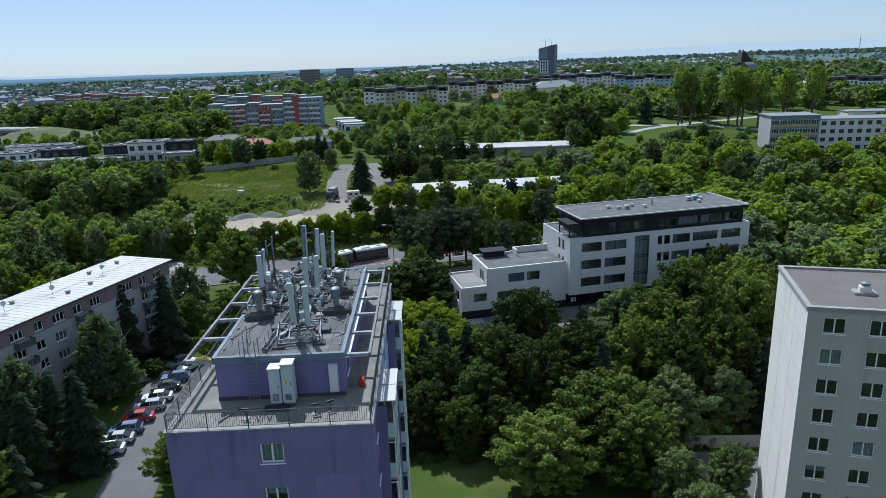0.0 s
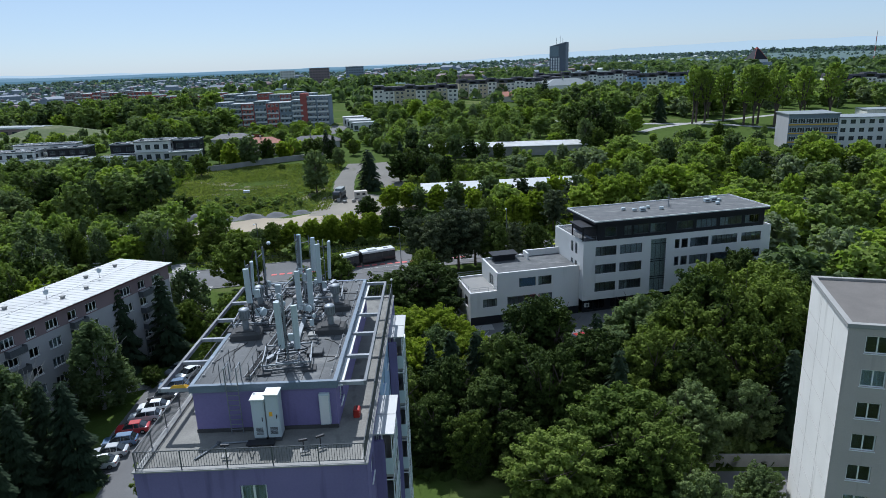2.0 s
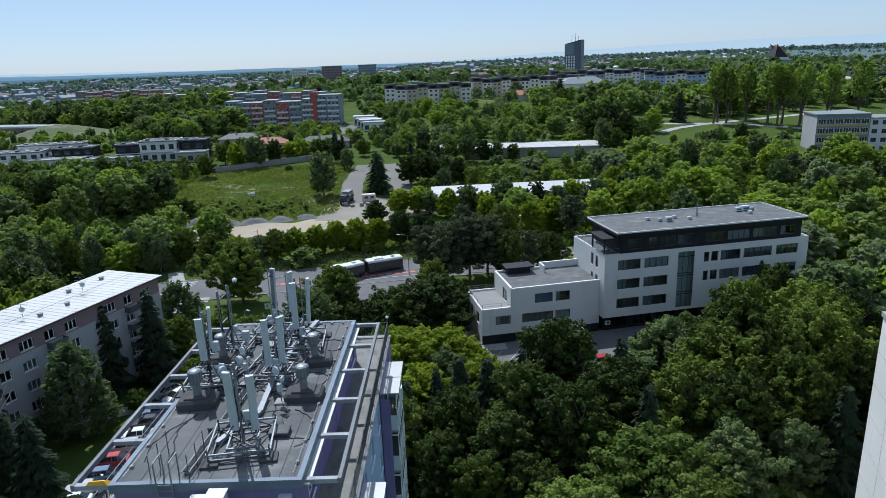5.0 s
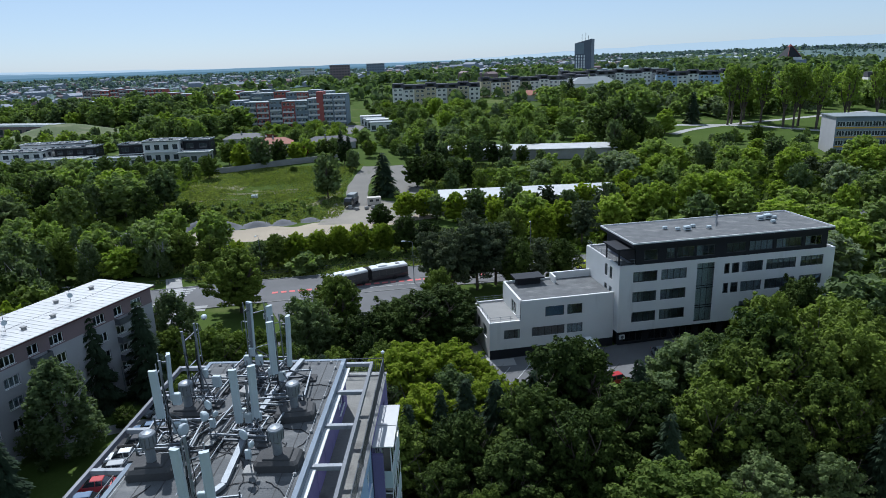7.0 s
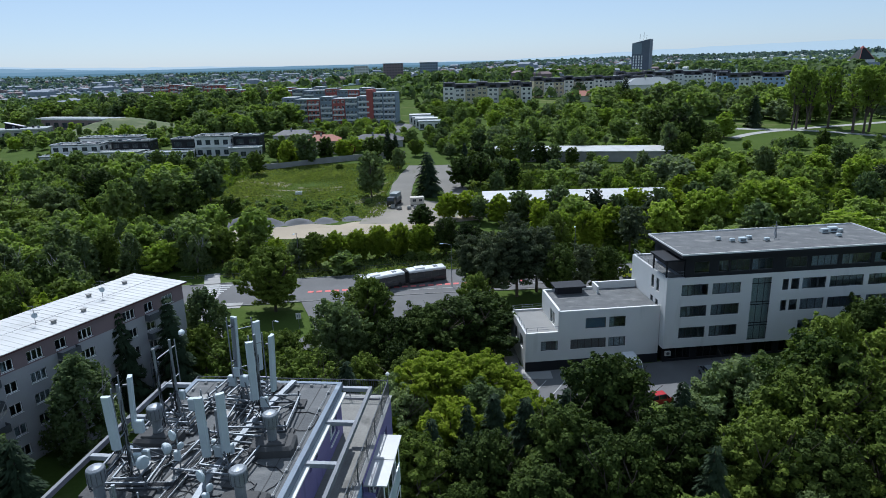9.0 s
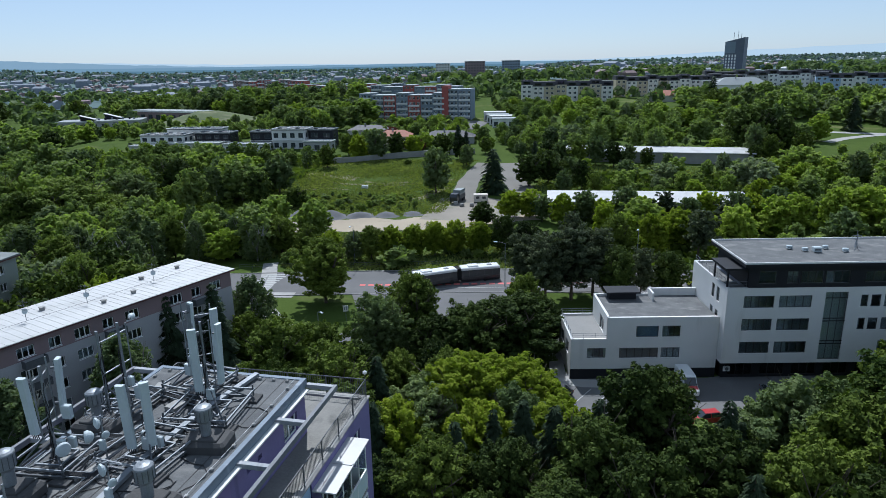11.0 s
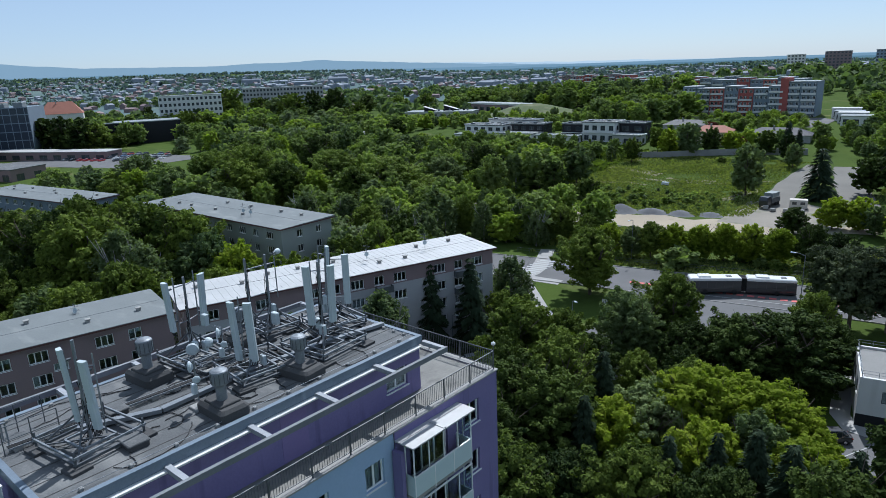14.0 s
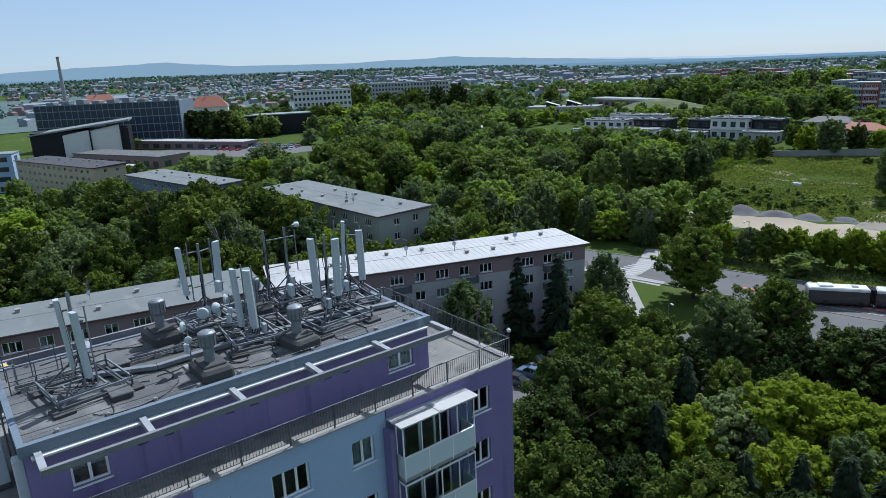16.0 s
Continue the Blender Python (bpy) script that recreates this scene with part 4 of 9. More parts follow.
def vent(x, y, big=1.0, turn=0):
    """A turbine cowl on a bitumen-clad plinth."""
    v = thing("roof_vent", "grey metal vent cowl on a dark felt-clad plinth", "roof vent", pose(x, y, PZ, rz=turn) @ Matrix.Diagonal((0.92, 1, big, 1)), group="vents on the tower roof")
    plinth = Mesh()
    plinth.bevel_box(-1.0, -0.62, 0, 1.0, 0.62, 0.42, 0.12)
    part("plinth", plinth, FELT_DARK, v)
    part("cap_slab", Mesh().bevel_box(-0.62, -0.45, 0.42, 0.62, 0.45, 0.5, 0.03), FELT_DARK, v)
    part("pipe", Mesh().rod((0, 0, 0.5), (0, 0, 1.12), 0.21, 16), GALV, v, smooth=False)
    part("cowl", Mesh().turned((0, 0, 1.05), [(0.23, -0.04), (0.34, 0.08), (0.35, 0.50), (0.33, 0.54), (0.24, 0.59), (0.05, 0.63)], 18), GALV, v)
    for k in range(12):
        a = k * math.tau / 12
        part("cowl_rib", Mesh().beam((0.35 * math.cos(a), 0.35 * math.sin(a), 1.15), (0.35 * math.cos(a), 0.35 * math.sin(a), 1.54), 0.02, 0.02), STEEL, v)
    return v


for q in ((-8.05, 9.75, 1.15, 5), (-2.95, 10.15, 1.08, 0), (-3.15, 14.0, 1.08, 8), (-8.3, 14.3, 1.08, 0)):
    vent(*q)


def panel_antenna(parent, x, y, z, h, turn, w=0.34, d=0.17, tilt=3):
    """A sector antenna: rounded radome on two brackets, connectors below."""
    m = Mesh()
    ring = [(-w / 2, 0), (-w / 2, -d * 0.7), (-w / 2 + 0.06, -d), (w / 2 - 0.06, -d), (w / 2, -d * 0.7), (w / 2, 0)]
    m.prism(ring, 0, h)
    p = part("antenna_panel", m, RADOME, parent, "pale grey sector antenna panel", at=pose(x, y, z, rz=turn) @ pose(0, 0, 0, tilt, 0, 0))
    part("back_plate", Mesh().box(-w * 0.35, 0.001, 0.08, w * 0.35, 0.03, h - 0.08), GALV, p)
    for k in (0.16, 0.82):
        part("bracket", Mesh().box(-0.05, 0.03, h * k, 0.05, 0.2, h * k + 0.06), STEEL, p)
    for k in range(4):
        part("connector", Mesh().rod((-w * 0.33 + k * w * 0.22, -d / 2, 0), (-w * 0.33 + k * w * 0.22, -d / 2 + 0.02, -0.22), 0.018, 6), CABLE, p)
    return p


def mast(x, y, turn, h, antennas, spread=1.25, boxes=(), dishes=(), label="galvanised antenna mast on a ballasted steel frame"):
    """A mast on a cross-braced frame weighed down with concrete slabs. antennas: (dx, dy, lower end, height, turn)."""
    a = thing("antenna_mast", label, "antenna mast", pose(x, y, PZ, rz=turn), group="antenna masts")
    part("pole", Mesh().rod((0, 0, 0.1), (0, 0, h), 0.057, 12), GALV, a)
    feet = [(-spread, -spread), (spread, -spread), (spread, spread), (-spread, spread)]
    for (x0, y0), (x1, y1) in zip(feet, feet[1:] + feet[:1]):
        part("frame_bar", Mesh().beam((x0, y0, 0.16), (x1, y1, 0.16), 0.08, 0.10), STEEL, a)
        part("frame_bar", Mesh().beam((x0 * 0.5, y0 * 0.5, 0.26), (x1 * 0.5, y1 * 0.5, 0.26), 0.07, 0.08), GALV, a)
        part("upper_bar", Mesh().beam((x0 * 1.08, y0 * 1.08, 0.48), (x1 * 1.08, y1 * 1.08, 0.48), 0.06, 0.08), GALV, a)
        part("stub_post", Mesh().beam((x0 * 1.04, y0 * 1.04, 0.18), (x0 * 1.04, y0 * 1.04, 0.72), 0.06, 0.06), STEEL, a)
    for x0, y0 in feet:
        part("brace", Mesh().rod((x0 * 0.92, y0 * 0.92, 0.2), (0, 0, min(1.5, h * 0.45)), 0.034, 6), STEEL, a)
        part("diagonal_bar", Mesh().beam((0, 0, 0.2), (x0, y0, 0.2), 0.05, 0.05), STEEL, a)
        slab = Mesh()
        for k in range(2):
            slab.bevel_box(x0 - 0.36, y0 - 0.36, 0.002 + 0.06 * k, x0 + 0.36, y0 + 0.36, 0.055 + 0.06 * k, 0.01)
        part("ballast_slab", slab, FELT_DARK, a)
    for dx, dy, z, ph, pt in antennas:
        if dx or dy:
            reach = Vector((dx, dy, 0))
            s = Vector((-math.sin(math.radians(pt)), math.cos(math.radians(pt)), 0)) * 0.22
            foot = reach + s
            part("antenna_pipe", Mesh().rod((foot.x, foot.y, z - 0.35), (foot.x, foot.y, z + ph + 0.1), 0.03, 8), GALV, a)
            for zz in (z + 0.25, z + ph - 0.35):
                part("arm", Mesh().rod((0, 0, zz), (foot.x, foot.y, zz), 0.026, 6), GALV, a)
        panel_antenna(a, dx, dy, z, ph, pt)
    for dx, dy, z, s in boxes:
        b = part("radio_unit", Mesh().bevel_box(dx - 0.17 * s, dy - 0.1 * s, z, dx + 0.17 * s, dy + 0.1 * s, z + 0.48 * s, 0.03), RADOME, a, "pale grey remote radio unit")
        fins = Mesh()
        for k in range(5):
            fins.box(dx - 0.14 * s + k * 0.065 * s, dy + 0.1 * s + 0.001, z + 0.05, dx - 0.12 * s + k * 0.065 * s, dy + 0.15 * s, z + 0.43 * s)
        part("heat_sink", fins, STEEL, b)
    for dx, dy, z, r, dt in dishes:
        d = part("dish", Mesh().turned((0, 0, 0), [(r * 0.3, -0.2), (r * 0.75, -0.13), (r, -0.02), (r, 0.05), (r * 0.9, 0.1), (r * 0.4, 0.13)], 18), RADOME, a, "round white microwave dish", at=pose(dx, dy, z, rz=dt) @ pose(0, 0, 0, 90, 0, 0))
        part("dish_mount", Mesh().rod((0, 0, -0.2), (0, 0, -0.34), 0.05, 8), STEEL, d)
    rng = random.Random(int(abs(x) * 100 + y))
    for k in range(6):
        px, py, z = rng.uniform(-0.1, 0.1), rng.uniform(-0.1, 0.1), h * rng.uniform(0.5, 0.9)
        run = [(px, py, z * (1 - j / 6) + 0.15) for j in range(6)]
        run = [(q[0] + rng.uniform(-0.05, 0.05), q[1] + rng.uniform(-0.05, 0.05), q[2]) for q in run]
        ex, ey = rng.uniform(-1.2, 1.2), rng.uniform(-1.2, 1.2)
        run += [(ex * 0.3, ey * 0.3, 0.12), (ex * 0.7, ey * 0.7, 0.05), (ex, ey, 0.04)]
        part("cable", Mesh().tube(run, 0.016), CABLE, a)
    return a


mast(-4.75, 6.0, 8, 3.95, [(-0.22, -0.12, 0.95, 2.75, -18), (0.55, 0.1, 0.75, 2.6, 12)], 1.2, [(0.25, 0.1, 1.2, 0.9)])
mast(-4.95, 13.0, -6, 2.4, [(-0.25, -0.55, 0.68, 2.65, 15), (0.35, -0.2, 0.7, 2.65, 45)], 1.25, [(0.0, -0.14, 0.4, 1.0), (0.3, 0.2, 0.35, 0.9), (-0.3, 0.15, 0.5, 0.9)], [(-1.45, -1.35, 1.35, 0.24, -40)])
mast(-8.15, 11.9, 4, 4.0, [(0.05, -0.75, 1.75, 2.25, 0), (-0.1, 0.75, 1.75, 2.2, 110)], 1.05, [(0.25, 0.6, 1.6, 1.1), (0.35, -0.1, 0.6, 1.0), (0.5, 0.3, 0.55, 0.9)], [(0.75, -0.5, 0.95, 0.27, 60)])
mast(-8.3, 16.2, -3, 3.95, [], 0.95, [(0.15, 0.1, 1.0, 0.9), (0.9, -0.3, 0.7, 1.2)], [(0.3, 0.55, 4.05, 0.14, 200)])
twin = mast(-8.5, 15.2, 0, 3.95, [], 0.6, [], [])
part("cross_arm", Mesh().rod((0, 0, 3.4), (0.1, 1.6, 3.4), 0.03, 6).rod((0, 0, 2.0), (0.1, 1.6, 2.0), 0.03, 6).rod((0.1, 1.6, 1.6), (0.1, 1.6, 3.7), 0.028, 6), GALV, twin)
mast(-4.45, 16.35, 5, 4.2, [(-0.1, -0.5, 1.35, 2.8, 20), (0.5, 0.15, 1.4, 2.7, 80)], 1.3, [(0.2, -0.2, 0.8, 1.0), (-0.35, 0.1, 0.9, 1.0)])
mast(-6.2, 18.45, -8, 4.0, [(-0.05, -0.3, 1.6, 2.6, 160), (0.7, 0.45, 1.3, 2.55, 60)], 1.1, [(-0.3, -0.35, 0.75, 1.1), (0.3, -0.3, 0.75, 1.1), (0.0, -0.4, 1.3, 0.9)])


def small_dish_stand(x, y, h):
    s = thing("dish_stand", "thin pole with two small white dishes and a meter box", "antenna", pose(x, y, PZ))
    part("pole", Mesh().rod((0, 0, 0.05), (0, 0, h), 0.03, 8), GALV, s)
    part("foot", Mesh().bevel_box(-0.3, -0.3, 0.002, 0.3, 0.3, 0.09, 0.02), CONCRETE, s)
    for z, r, t in ((h - 0.25, 0.22, -30), (h - 0.75, 0.15, 70)):
        part("dish", Mesh().turned((0, 0, 0), [(r * 0.4, -0.1), (r, 0.0), (r, 0.06), (r * 0.6, 0.1)], 16), RADOME, s, at=pose(0.0, 0, z, rz=t) @ pose(0, -0.14, 0, 90, 0, 0))
    part("radio_unit", Mesh().bevel_box(-0.12, -0.2, h - 1.35, 0.12, -0.04, h - 0.95, 0.02), RADOME, s)
    yagi = Mesh().rod((-0.7, 0.05, h - 0.1), (0.7, 0.05, h - 0.1), 0.012, 5)
    for k in range(9):
        yagi.rod((-0.65 + k * 0.16, -0.15, h - 0.1), (-0.65 + k * 0.16, 0.25, h - 0.1), 0.006, 4)
    part("aerial", yagi, GALV, s)


small_dish_stand(-4.0, 9.75, 2.0)
small_dish_stand(-6.4, 12.4, 1.9)

lamp = thing("obstruction_lamp", "small lamp on the corner post of the railing", "lamp", pose(-0.1, TL - 0.1, TZ + 1.1))
part("stem", Mesh().rod((0, 0, 0), (0, 0, 0.28), 0.02, 6), STEEL, lamp)
part("globe", Mesh().turned((0, 0, 0.28), [(0.05, 0), (0.11, 0.06), (0.11, 0.14), (0.04, 0.2)], 12), LAMP_GLASS, lamp)

# sheet-covered pipe ducts, cable ladders and loose rails on the roof
duct = thing("roof_duct", "pale sheet-metal cable duct across the roof", "cable duct", pose(0, 0, PZ))
line = [(-5.95, 6.0), (-4.75, 8.6), (-4.95, 12.0), (-4.75, 16.0), (-4.1, 19.8)]
for (x0, y0), (x1, y1) in zip(line, line[1:]):
    part("duct_cover", Mesh().beam((x0, y0, 0.16), (x1, y1, 0.16), 0.26, 0.16), GALV, duct)
for x, y in ((-5.4, 7.2), (-4.82, 10), (-4.85, 14), (-4.4, 18)):
    part("block", Mesh().box(x - 0.2, y - 0.1, 0.0, x + 0.2, y + 0.1, 0.08), CONCRETE, duct)
for x0, y0, x1, y1 in ((-6.5, 3.9, -6.1, 9.6), (-6.1, 9.6, -5.9, 14.2), (-7.6, 11.6, -5.6, 15.8), (-8.6, 11.0, -6.1, 11.2), (-8.3, 17.5, -5.0, 16.6), (-7.8, 13.6, -4.6, 13.9)):
    lad = thing("cable_ladder", "low steel cable ladder with black cables", "cable tray", pose(0, 0, PZ), group="cable trays on the roof")
    d = Vector((x1 - x0, y1 - y0, 0))
    n = Vector((-d.y, d.x, 0)).normalized() * 0.16
    for s in (-1, 1):
        part("side_rail", Mesh().beam((x0 + n.x * s, y0 + n.y * s, 0.18), (x1 + n.x * s, y1 + n.y * s, 0.18), 0.03, 0.06), GALV, lad)
    k, count = 0, int(d.length / 0.35)
    for k in range(count):
        p = Vector((x0, y0, 0.17)) + d * ((k + 0.5) / count)
        part("rung", Mesh().beam(p - n, p + n, 0.03, 0.03), GALV, lad)
    for k in range(int(d.length / 1.6) + 1):
        p = Vector((x0, y0, 0)) + d * min(1, (k * 1.6 + 0.3) / d.length)
        part("foot", Mesh().box(p.x - 0.14, p.y - 0.14, 0, p.x + 0.14, p.y + 0.14, 0.15), CONCRETE, lad)
    for s in (-0.6, -0.2, 0.2, 0.55):
        part("cable", Mesh().rod((x0 + n.x * s, y0 + n.y * s, 0.215), (x1 + n.x * s * 0.8, y1 + n.y * s * 0.8, 0.215), 0.022, 6), CABLE, lad)
rng = random.Random(4)
for k in range(9):
    x, y = rng.uniform(-8.6, -5.6), rng.uniform(10.2, 18.5)
    s = thing("ballast_stack", "low stack of grey ballast slabs on the roof", "ballast", pose(x, y, PZ, rz=rng.uniform(-20, 20)), group="ballast stacks")
    for j in range(rng.randint(1, 3)):
        part("slab", Mesh().bevel_box(-0.3, -0.45, 0.002 + 0.065 * j, 0.3, 0.45, 0.06 + 0.065 * j, 0.01), FELT_DARK if k % 3 == 0 else CONCRETE, s)
loose = thing("loose_cables", "black cables lying loose over the felt roof", "cables", pose(0, 0, PZ))
for k in range(26):
    p = Vector((rng.uniform(-8.5, -3), rng.uniform(8, 18), 0.03))
    run, bend = [p], rng.choice((-0.25, 0, 0.25, 0.6))
    a = rng.uniform(0, 6.3)
    for j in range(14):
        a += rng.uniform(-0.5, 0.5) + bend
        q = p + Vector((math.cos(a), math.sin(a), 0)) * 0.28
        q.x = min(-2, max(-9, q.x))
        run.append(q)
        p = q
    part("cable", Mesh().tube(run, 0.02), CABLE, loose)
wire_rail = thing("roof_edge_wire", "lightning wire on small blocks along the roof edge", "lightning wire", pose(0, 0, PZ))
for x0, y0, x1, y1 in ((-2.12, 3.8, -2.12, 19.7), (-9.0, 3.8, -9.0, 19.7), (-9.0, 19.6, -2.12, 19.6)):
    part("wire", Mesh().rod((x0, y0, 0.12), (x1, y1, 0.12), 0.012, 5), GALV, wire_rail)
    for k in range(10):
        t = (k + 0.5) / 10
        x, y = x0 + (x1 - x0) * t, y0 + (y1 - y0) * t
        part("holder", Mesh().bevel_box(x - 0.07, y - 0.07, 0.002, x + 0.07, y + 0.07, 0.12, 0.02), CONCRETE, wire_rail)
for x, y in ((-6.3, 7.5), (-3.4, 6.9)):
    hatch = thing("roof_hatch", "small grey sheet-metal roof hatch", "roof hatch", pose(x, y, PZ))
    part("frame", Mesh().bevel_box(-0.42, -0.36, 0, 0.42, 0.36, 0.18, 0.03), FELT_DARK, hatch)
    part("lid", Mesh().bevel_box(-0.45, -0.4, 0.182, 0.45, 0.4, 0.25, 0.03), FELT, hatch)

# ---- five-storey blocks to the west ----
element_rod = Mesh().rod((0, -0.3, 0), (0, 0.3, 0), 0.012, 4).data("element", STEEL)


def aerial(x, y, z, h):
    a = thing("roof_aerial", "thin television aerial mast on a roof", "aerial", pose(x, y, z), group="roof aerials")
    part("pole", Mesh().rod((0, 0, -0.05), (0, 0, h), 0.03, 6), STEEL, a)
    for k, w in enumerate((0.7, 0.9, 0.5)):
        zz = h - 0.25 - k * 0.5
        boom = part("boom", Mesh().rod((-w, 0, zz), (w, 0, zz), 0.015, 5), STEEL, a)
        for j in range(5):
            part("element", element_rod, None, boom, at=pose(-w + j * w * 0.48, 0, zz))
    part("dish", Mesh().turned((0, 0, 0), [(0.1, -0.12), (0.3, -0.04), (0.36, 0.03)], 12), RADOME, a, at=pose(0.12, -0.1, h * 0.45, 70, 0, 20))


def chimney_cap(x, y, z, parent):
    part("vent_pipe", Mesh().bevel_box(x - 0.25, y - 0.25, z - 0.1, x + 0.25, y + 0.25, z + 0.35, 0.05).bevel_box(x - 0.33, y - 0.33, z + 0.352, x + 0.33, y + 0.33, z + 0.45, 0.03), CONCRETE, parent)


def slab_block(name, at, length, depth, base, eave, back, top_material, wall, upper, label, stair=(), balconies=(), seed=0, pitch=2.8, storeys=5, first=3.0, step=3.4, seams=True, pale_from=None):
    """A long housing block. Its front runs along x; the roof falls gently towards the front."""
    b = thing(name, label, "apartment block", at)
    rng = random.Random(seed)
    top = [eave - 1.0 - 1.35 - pitch * k for k in range(storeys)]
    us = [first + step * k for k in range(int((length - first - 2) / step) + 1)]
    holes = []
    for i, u in enumerate(us):
        if any(abs(u - s) < 1.6 for s in stair):
            continue
        for z in top:
            w = 1.5 if (i % 2) else 2.0
            holes.append((u - w / 2, z, w, 1.35, 2 if w < 1.8 else 3))
    stairs = [(s - 0.75, z + 1.35, 1.5, 0.9, 2) for s in stair for z in top[1:]]
    split = eave - 2.62
    walls = [h for h in holes if h[1] < split - 1] + stairs
    tops = [h for h in holes if h[1] > split - 1]
    if tops and upper is not wall:
        facade(b, "wall", pose(0, 0, 0), length, base, split, walls, wall, seed=seed, drapes=0.45)
        facade(b, "upper_wall", pose(0, -0.03, 0), length, split, eave - 0.25, [h for h in tops if h[1] >= split], upper, th=0.33, seed=seed + 1, label="mauve rendered top storey")
    else:
        facade(b, "wall", pose(0, 0, 0), length, base, eave - 0.25, holes + stairs, wall, seed=seed, drapes=0.45)
    ends = rows_of([depth * 0.3, depth * 0.68], top, 1.2, 1.35)
    facade(b, "end_wall", pose(length, 0, 0, rz=90), depth, base, eave - 0.25, ends, wall, seed=seed + 2)
    facade(b, "end_wall", pose(0, depth, 0, rz=270), depth, base, eave - 0.25, ends, wall, seed=seed + 3)
    facade(b, "back_wall", pose(length, depth, 0, rz=180), length, base, eave - 0.25, [], wall)
    shell(b, length, depth, base, eave - 0.4)
    o = 0.55
    part("eave_board", Mesh().box(-o, -o, eave - 0.26, length + o, depth + o, eave - 0.06), BROWN_EAVE, b, "dark brown eave")
    r = Mesh()
    r.add([(-o, -o, eave - 0.058), (length + o, -o, eave - 0.058), (length + o, depth + o, eave - 0.058), (-o, depth + o, eave - 0.058),
           (-o, -o, eave + 0.02), (length + o, -o, eave + 0.02), (length + o, depth + o, back), (-o, depth + o, back)],
          [(4, 5, 6, 7), (0, 1, 5, 4), (1, 2, 6, 5), (2, 3, 7, 6), (3, 0, 4, 7), (3, 2, 1, 0)])
    part("roof", r, top_material, b)
    if seams:
        s = Mesh()
        n = int((length + 2 * o) / 0.95)
        for k in range(1, n):
            u = -o + (length + 2 * o) * k / n
            s.beam((u, -o, eave + 0.032), (u, depth + o, back + 0.012), 0.03, 0.03)
        part("standing_seam", s, top_material, b)
    part("roof_wire", Mesh().rod((0, depth * 0.45, eave + 0.35), (length, depth * 0.45, eave + 0.35), 0.02, 5), STEEL, b)
    for k in range(int(length / 5)):
        u, v = 3 + k * 5 + rng.uniform(-1, 1), depth * rng.choice((0.3, 0.55, 0.75))
        chimney_cap(u, v, eave + (back - eave) * v / depth, b)
    for u, z in balconies:
        k = part("balcony", Mesh().box(u - 1.3, -1.0, z - 1.05, u + 1.3, -0.001, z - 0.93), CONCRETE, b)
        part("parapet", Mesh().box(u - 1.3, -1.0, z - 0.93, u + 1.3, -0.95, z).box(u - 1.3, -0.95, z - 0.93, u - 1.25, -0.04, z).box(u + 1.25, -0.95, z - 0.93, u + 1.3, -0.04, z), STEEL, k)
    return b


# front of the near block faces the tower; its length runs towards the south
wx, wy = -42.4, 80.6
NEAR_A = math.degrees(math.atan2(0.944, 0.33))
L1 = 47.0
near = pose(wx - 0.33 * L1, wy - 0.944 * L1, 0, rz=NEAR_A)
z5 = [8.55, 5.75, 2.95, 0.15]
slab_block("apartment_block", near, L1, 10.0, -4.2, 11.1, 11.16, SHEET_WHITE, GREY_RENDER, MAUVE, "five-storey grey and mauve block with white metal roof", stair=(L1 - 12, L1 - 35),
           balconies=[(L1 - 6.0, z) for z in z5] + [(L1 - 19.4, z) for z in z5] + [(L1 - 29.6, z) for z in z5], seed=11, first=3.2)
west2 = pose(-57.8 - 0.20 * 52, 35.0 - 0.98 * 52, 0, rz=math.degrees(math.atan2(0.98, 0.20)))
slab_block("apartment_block", west2, 51.5, 10.2, -4.2, 11.2, 11.4, ROOF_OLIVE, MAUVE, MAUVE, "five-storey mauve block with grey metal roof", stair=(39, 14), seed=21, seams=False, first=3.0)
for u, v in ((9.5, 0), (20, 2), (27, -1)):
    aerial(wx - 0.33 * u - 0.944 * 5 + v * 0.3, wy - 0.944 * u + 0.33 * 5, 11.3, 2.6)
aerial(-69.5, 16.5, 11.0, 3.0)
aerial(-67.0, 27, 11.0, 1.6)

grey1 = pose(-127.2, 65.2, 0, rz=1.5)
slab_block("apartment_block", grey1, 48.5, 11.8, -3.6, 12.4, 12.6, ROOF_OLIVE, OLIVE_RENDER, OLIVE_RENDER, "grey-green housing block with a flat grey roof", seed=31, seams=False, step=4.2)
aerial(-94, 69, 12.4, 2.6)
aerial(-92.5, 69.6, 12.4, 2.2)
slab_block("apartment_block", pose(-207, 54, 0, rz=10), 48, 11.8, -4.2, 9.4, 9.6, ROOF_OLIVE, BLUE_GREY, BLUE_GREY, "pale blue-grey housing block with a flat grey roof", seed=33, seams=False, step=4.2)
slab_block("apartment_block", pose(-300, 34, 0, rz=16), 62, 12, -4.2, 9.0, 9.4, SLATE, BEIGE, BEIGE, "beige housing block with dark pitched roof", seed=35, seams=False, step=4.2)

# ---- pale panel tower to the east ----
ANG = -17.0
east_block = thing("panel_tower", "cream panel apartment tower with grey gravel roof", "apartment block", pose(34.4, 17.7, 0, rz=ANG))
zw = [20.25 - 2.75 * k for k in range(9)]
EL, ED, ET = 27.0, 11.4, 22.6
facade(east_block, "wall", pose(0, 0, 0), EL, -4.2, ET - 0.35, rows_of([1.25 + 3.4 * k for k in range(7)], zw, 1.7, 1.42), TAUPE, seed=41, drapes=0.3)
facade(east_block, "wall", pose(EL, 0, 0, rz=90), ED, -4.2, ET - 0.35, [], CREAM)
facade(east_block, "wall", pose(EL, ED, 0, rz=180), EL, -4.2, ET - 0.35, [], CREAM)
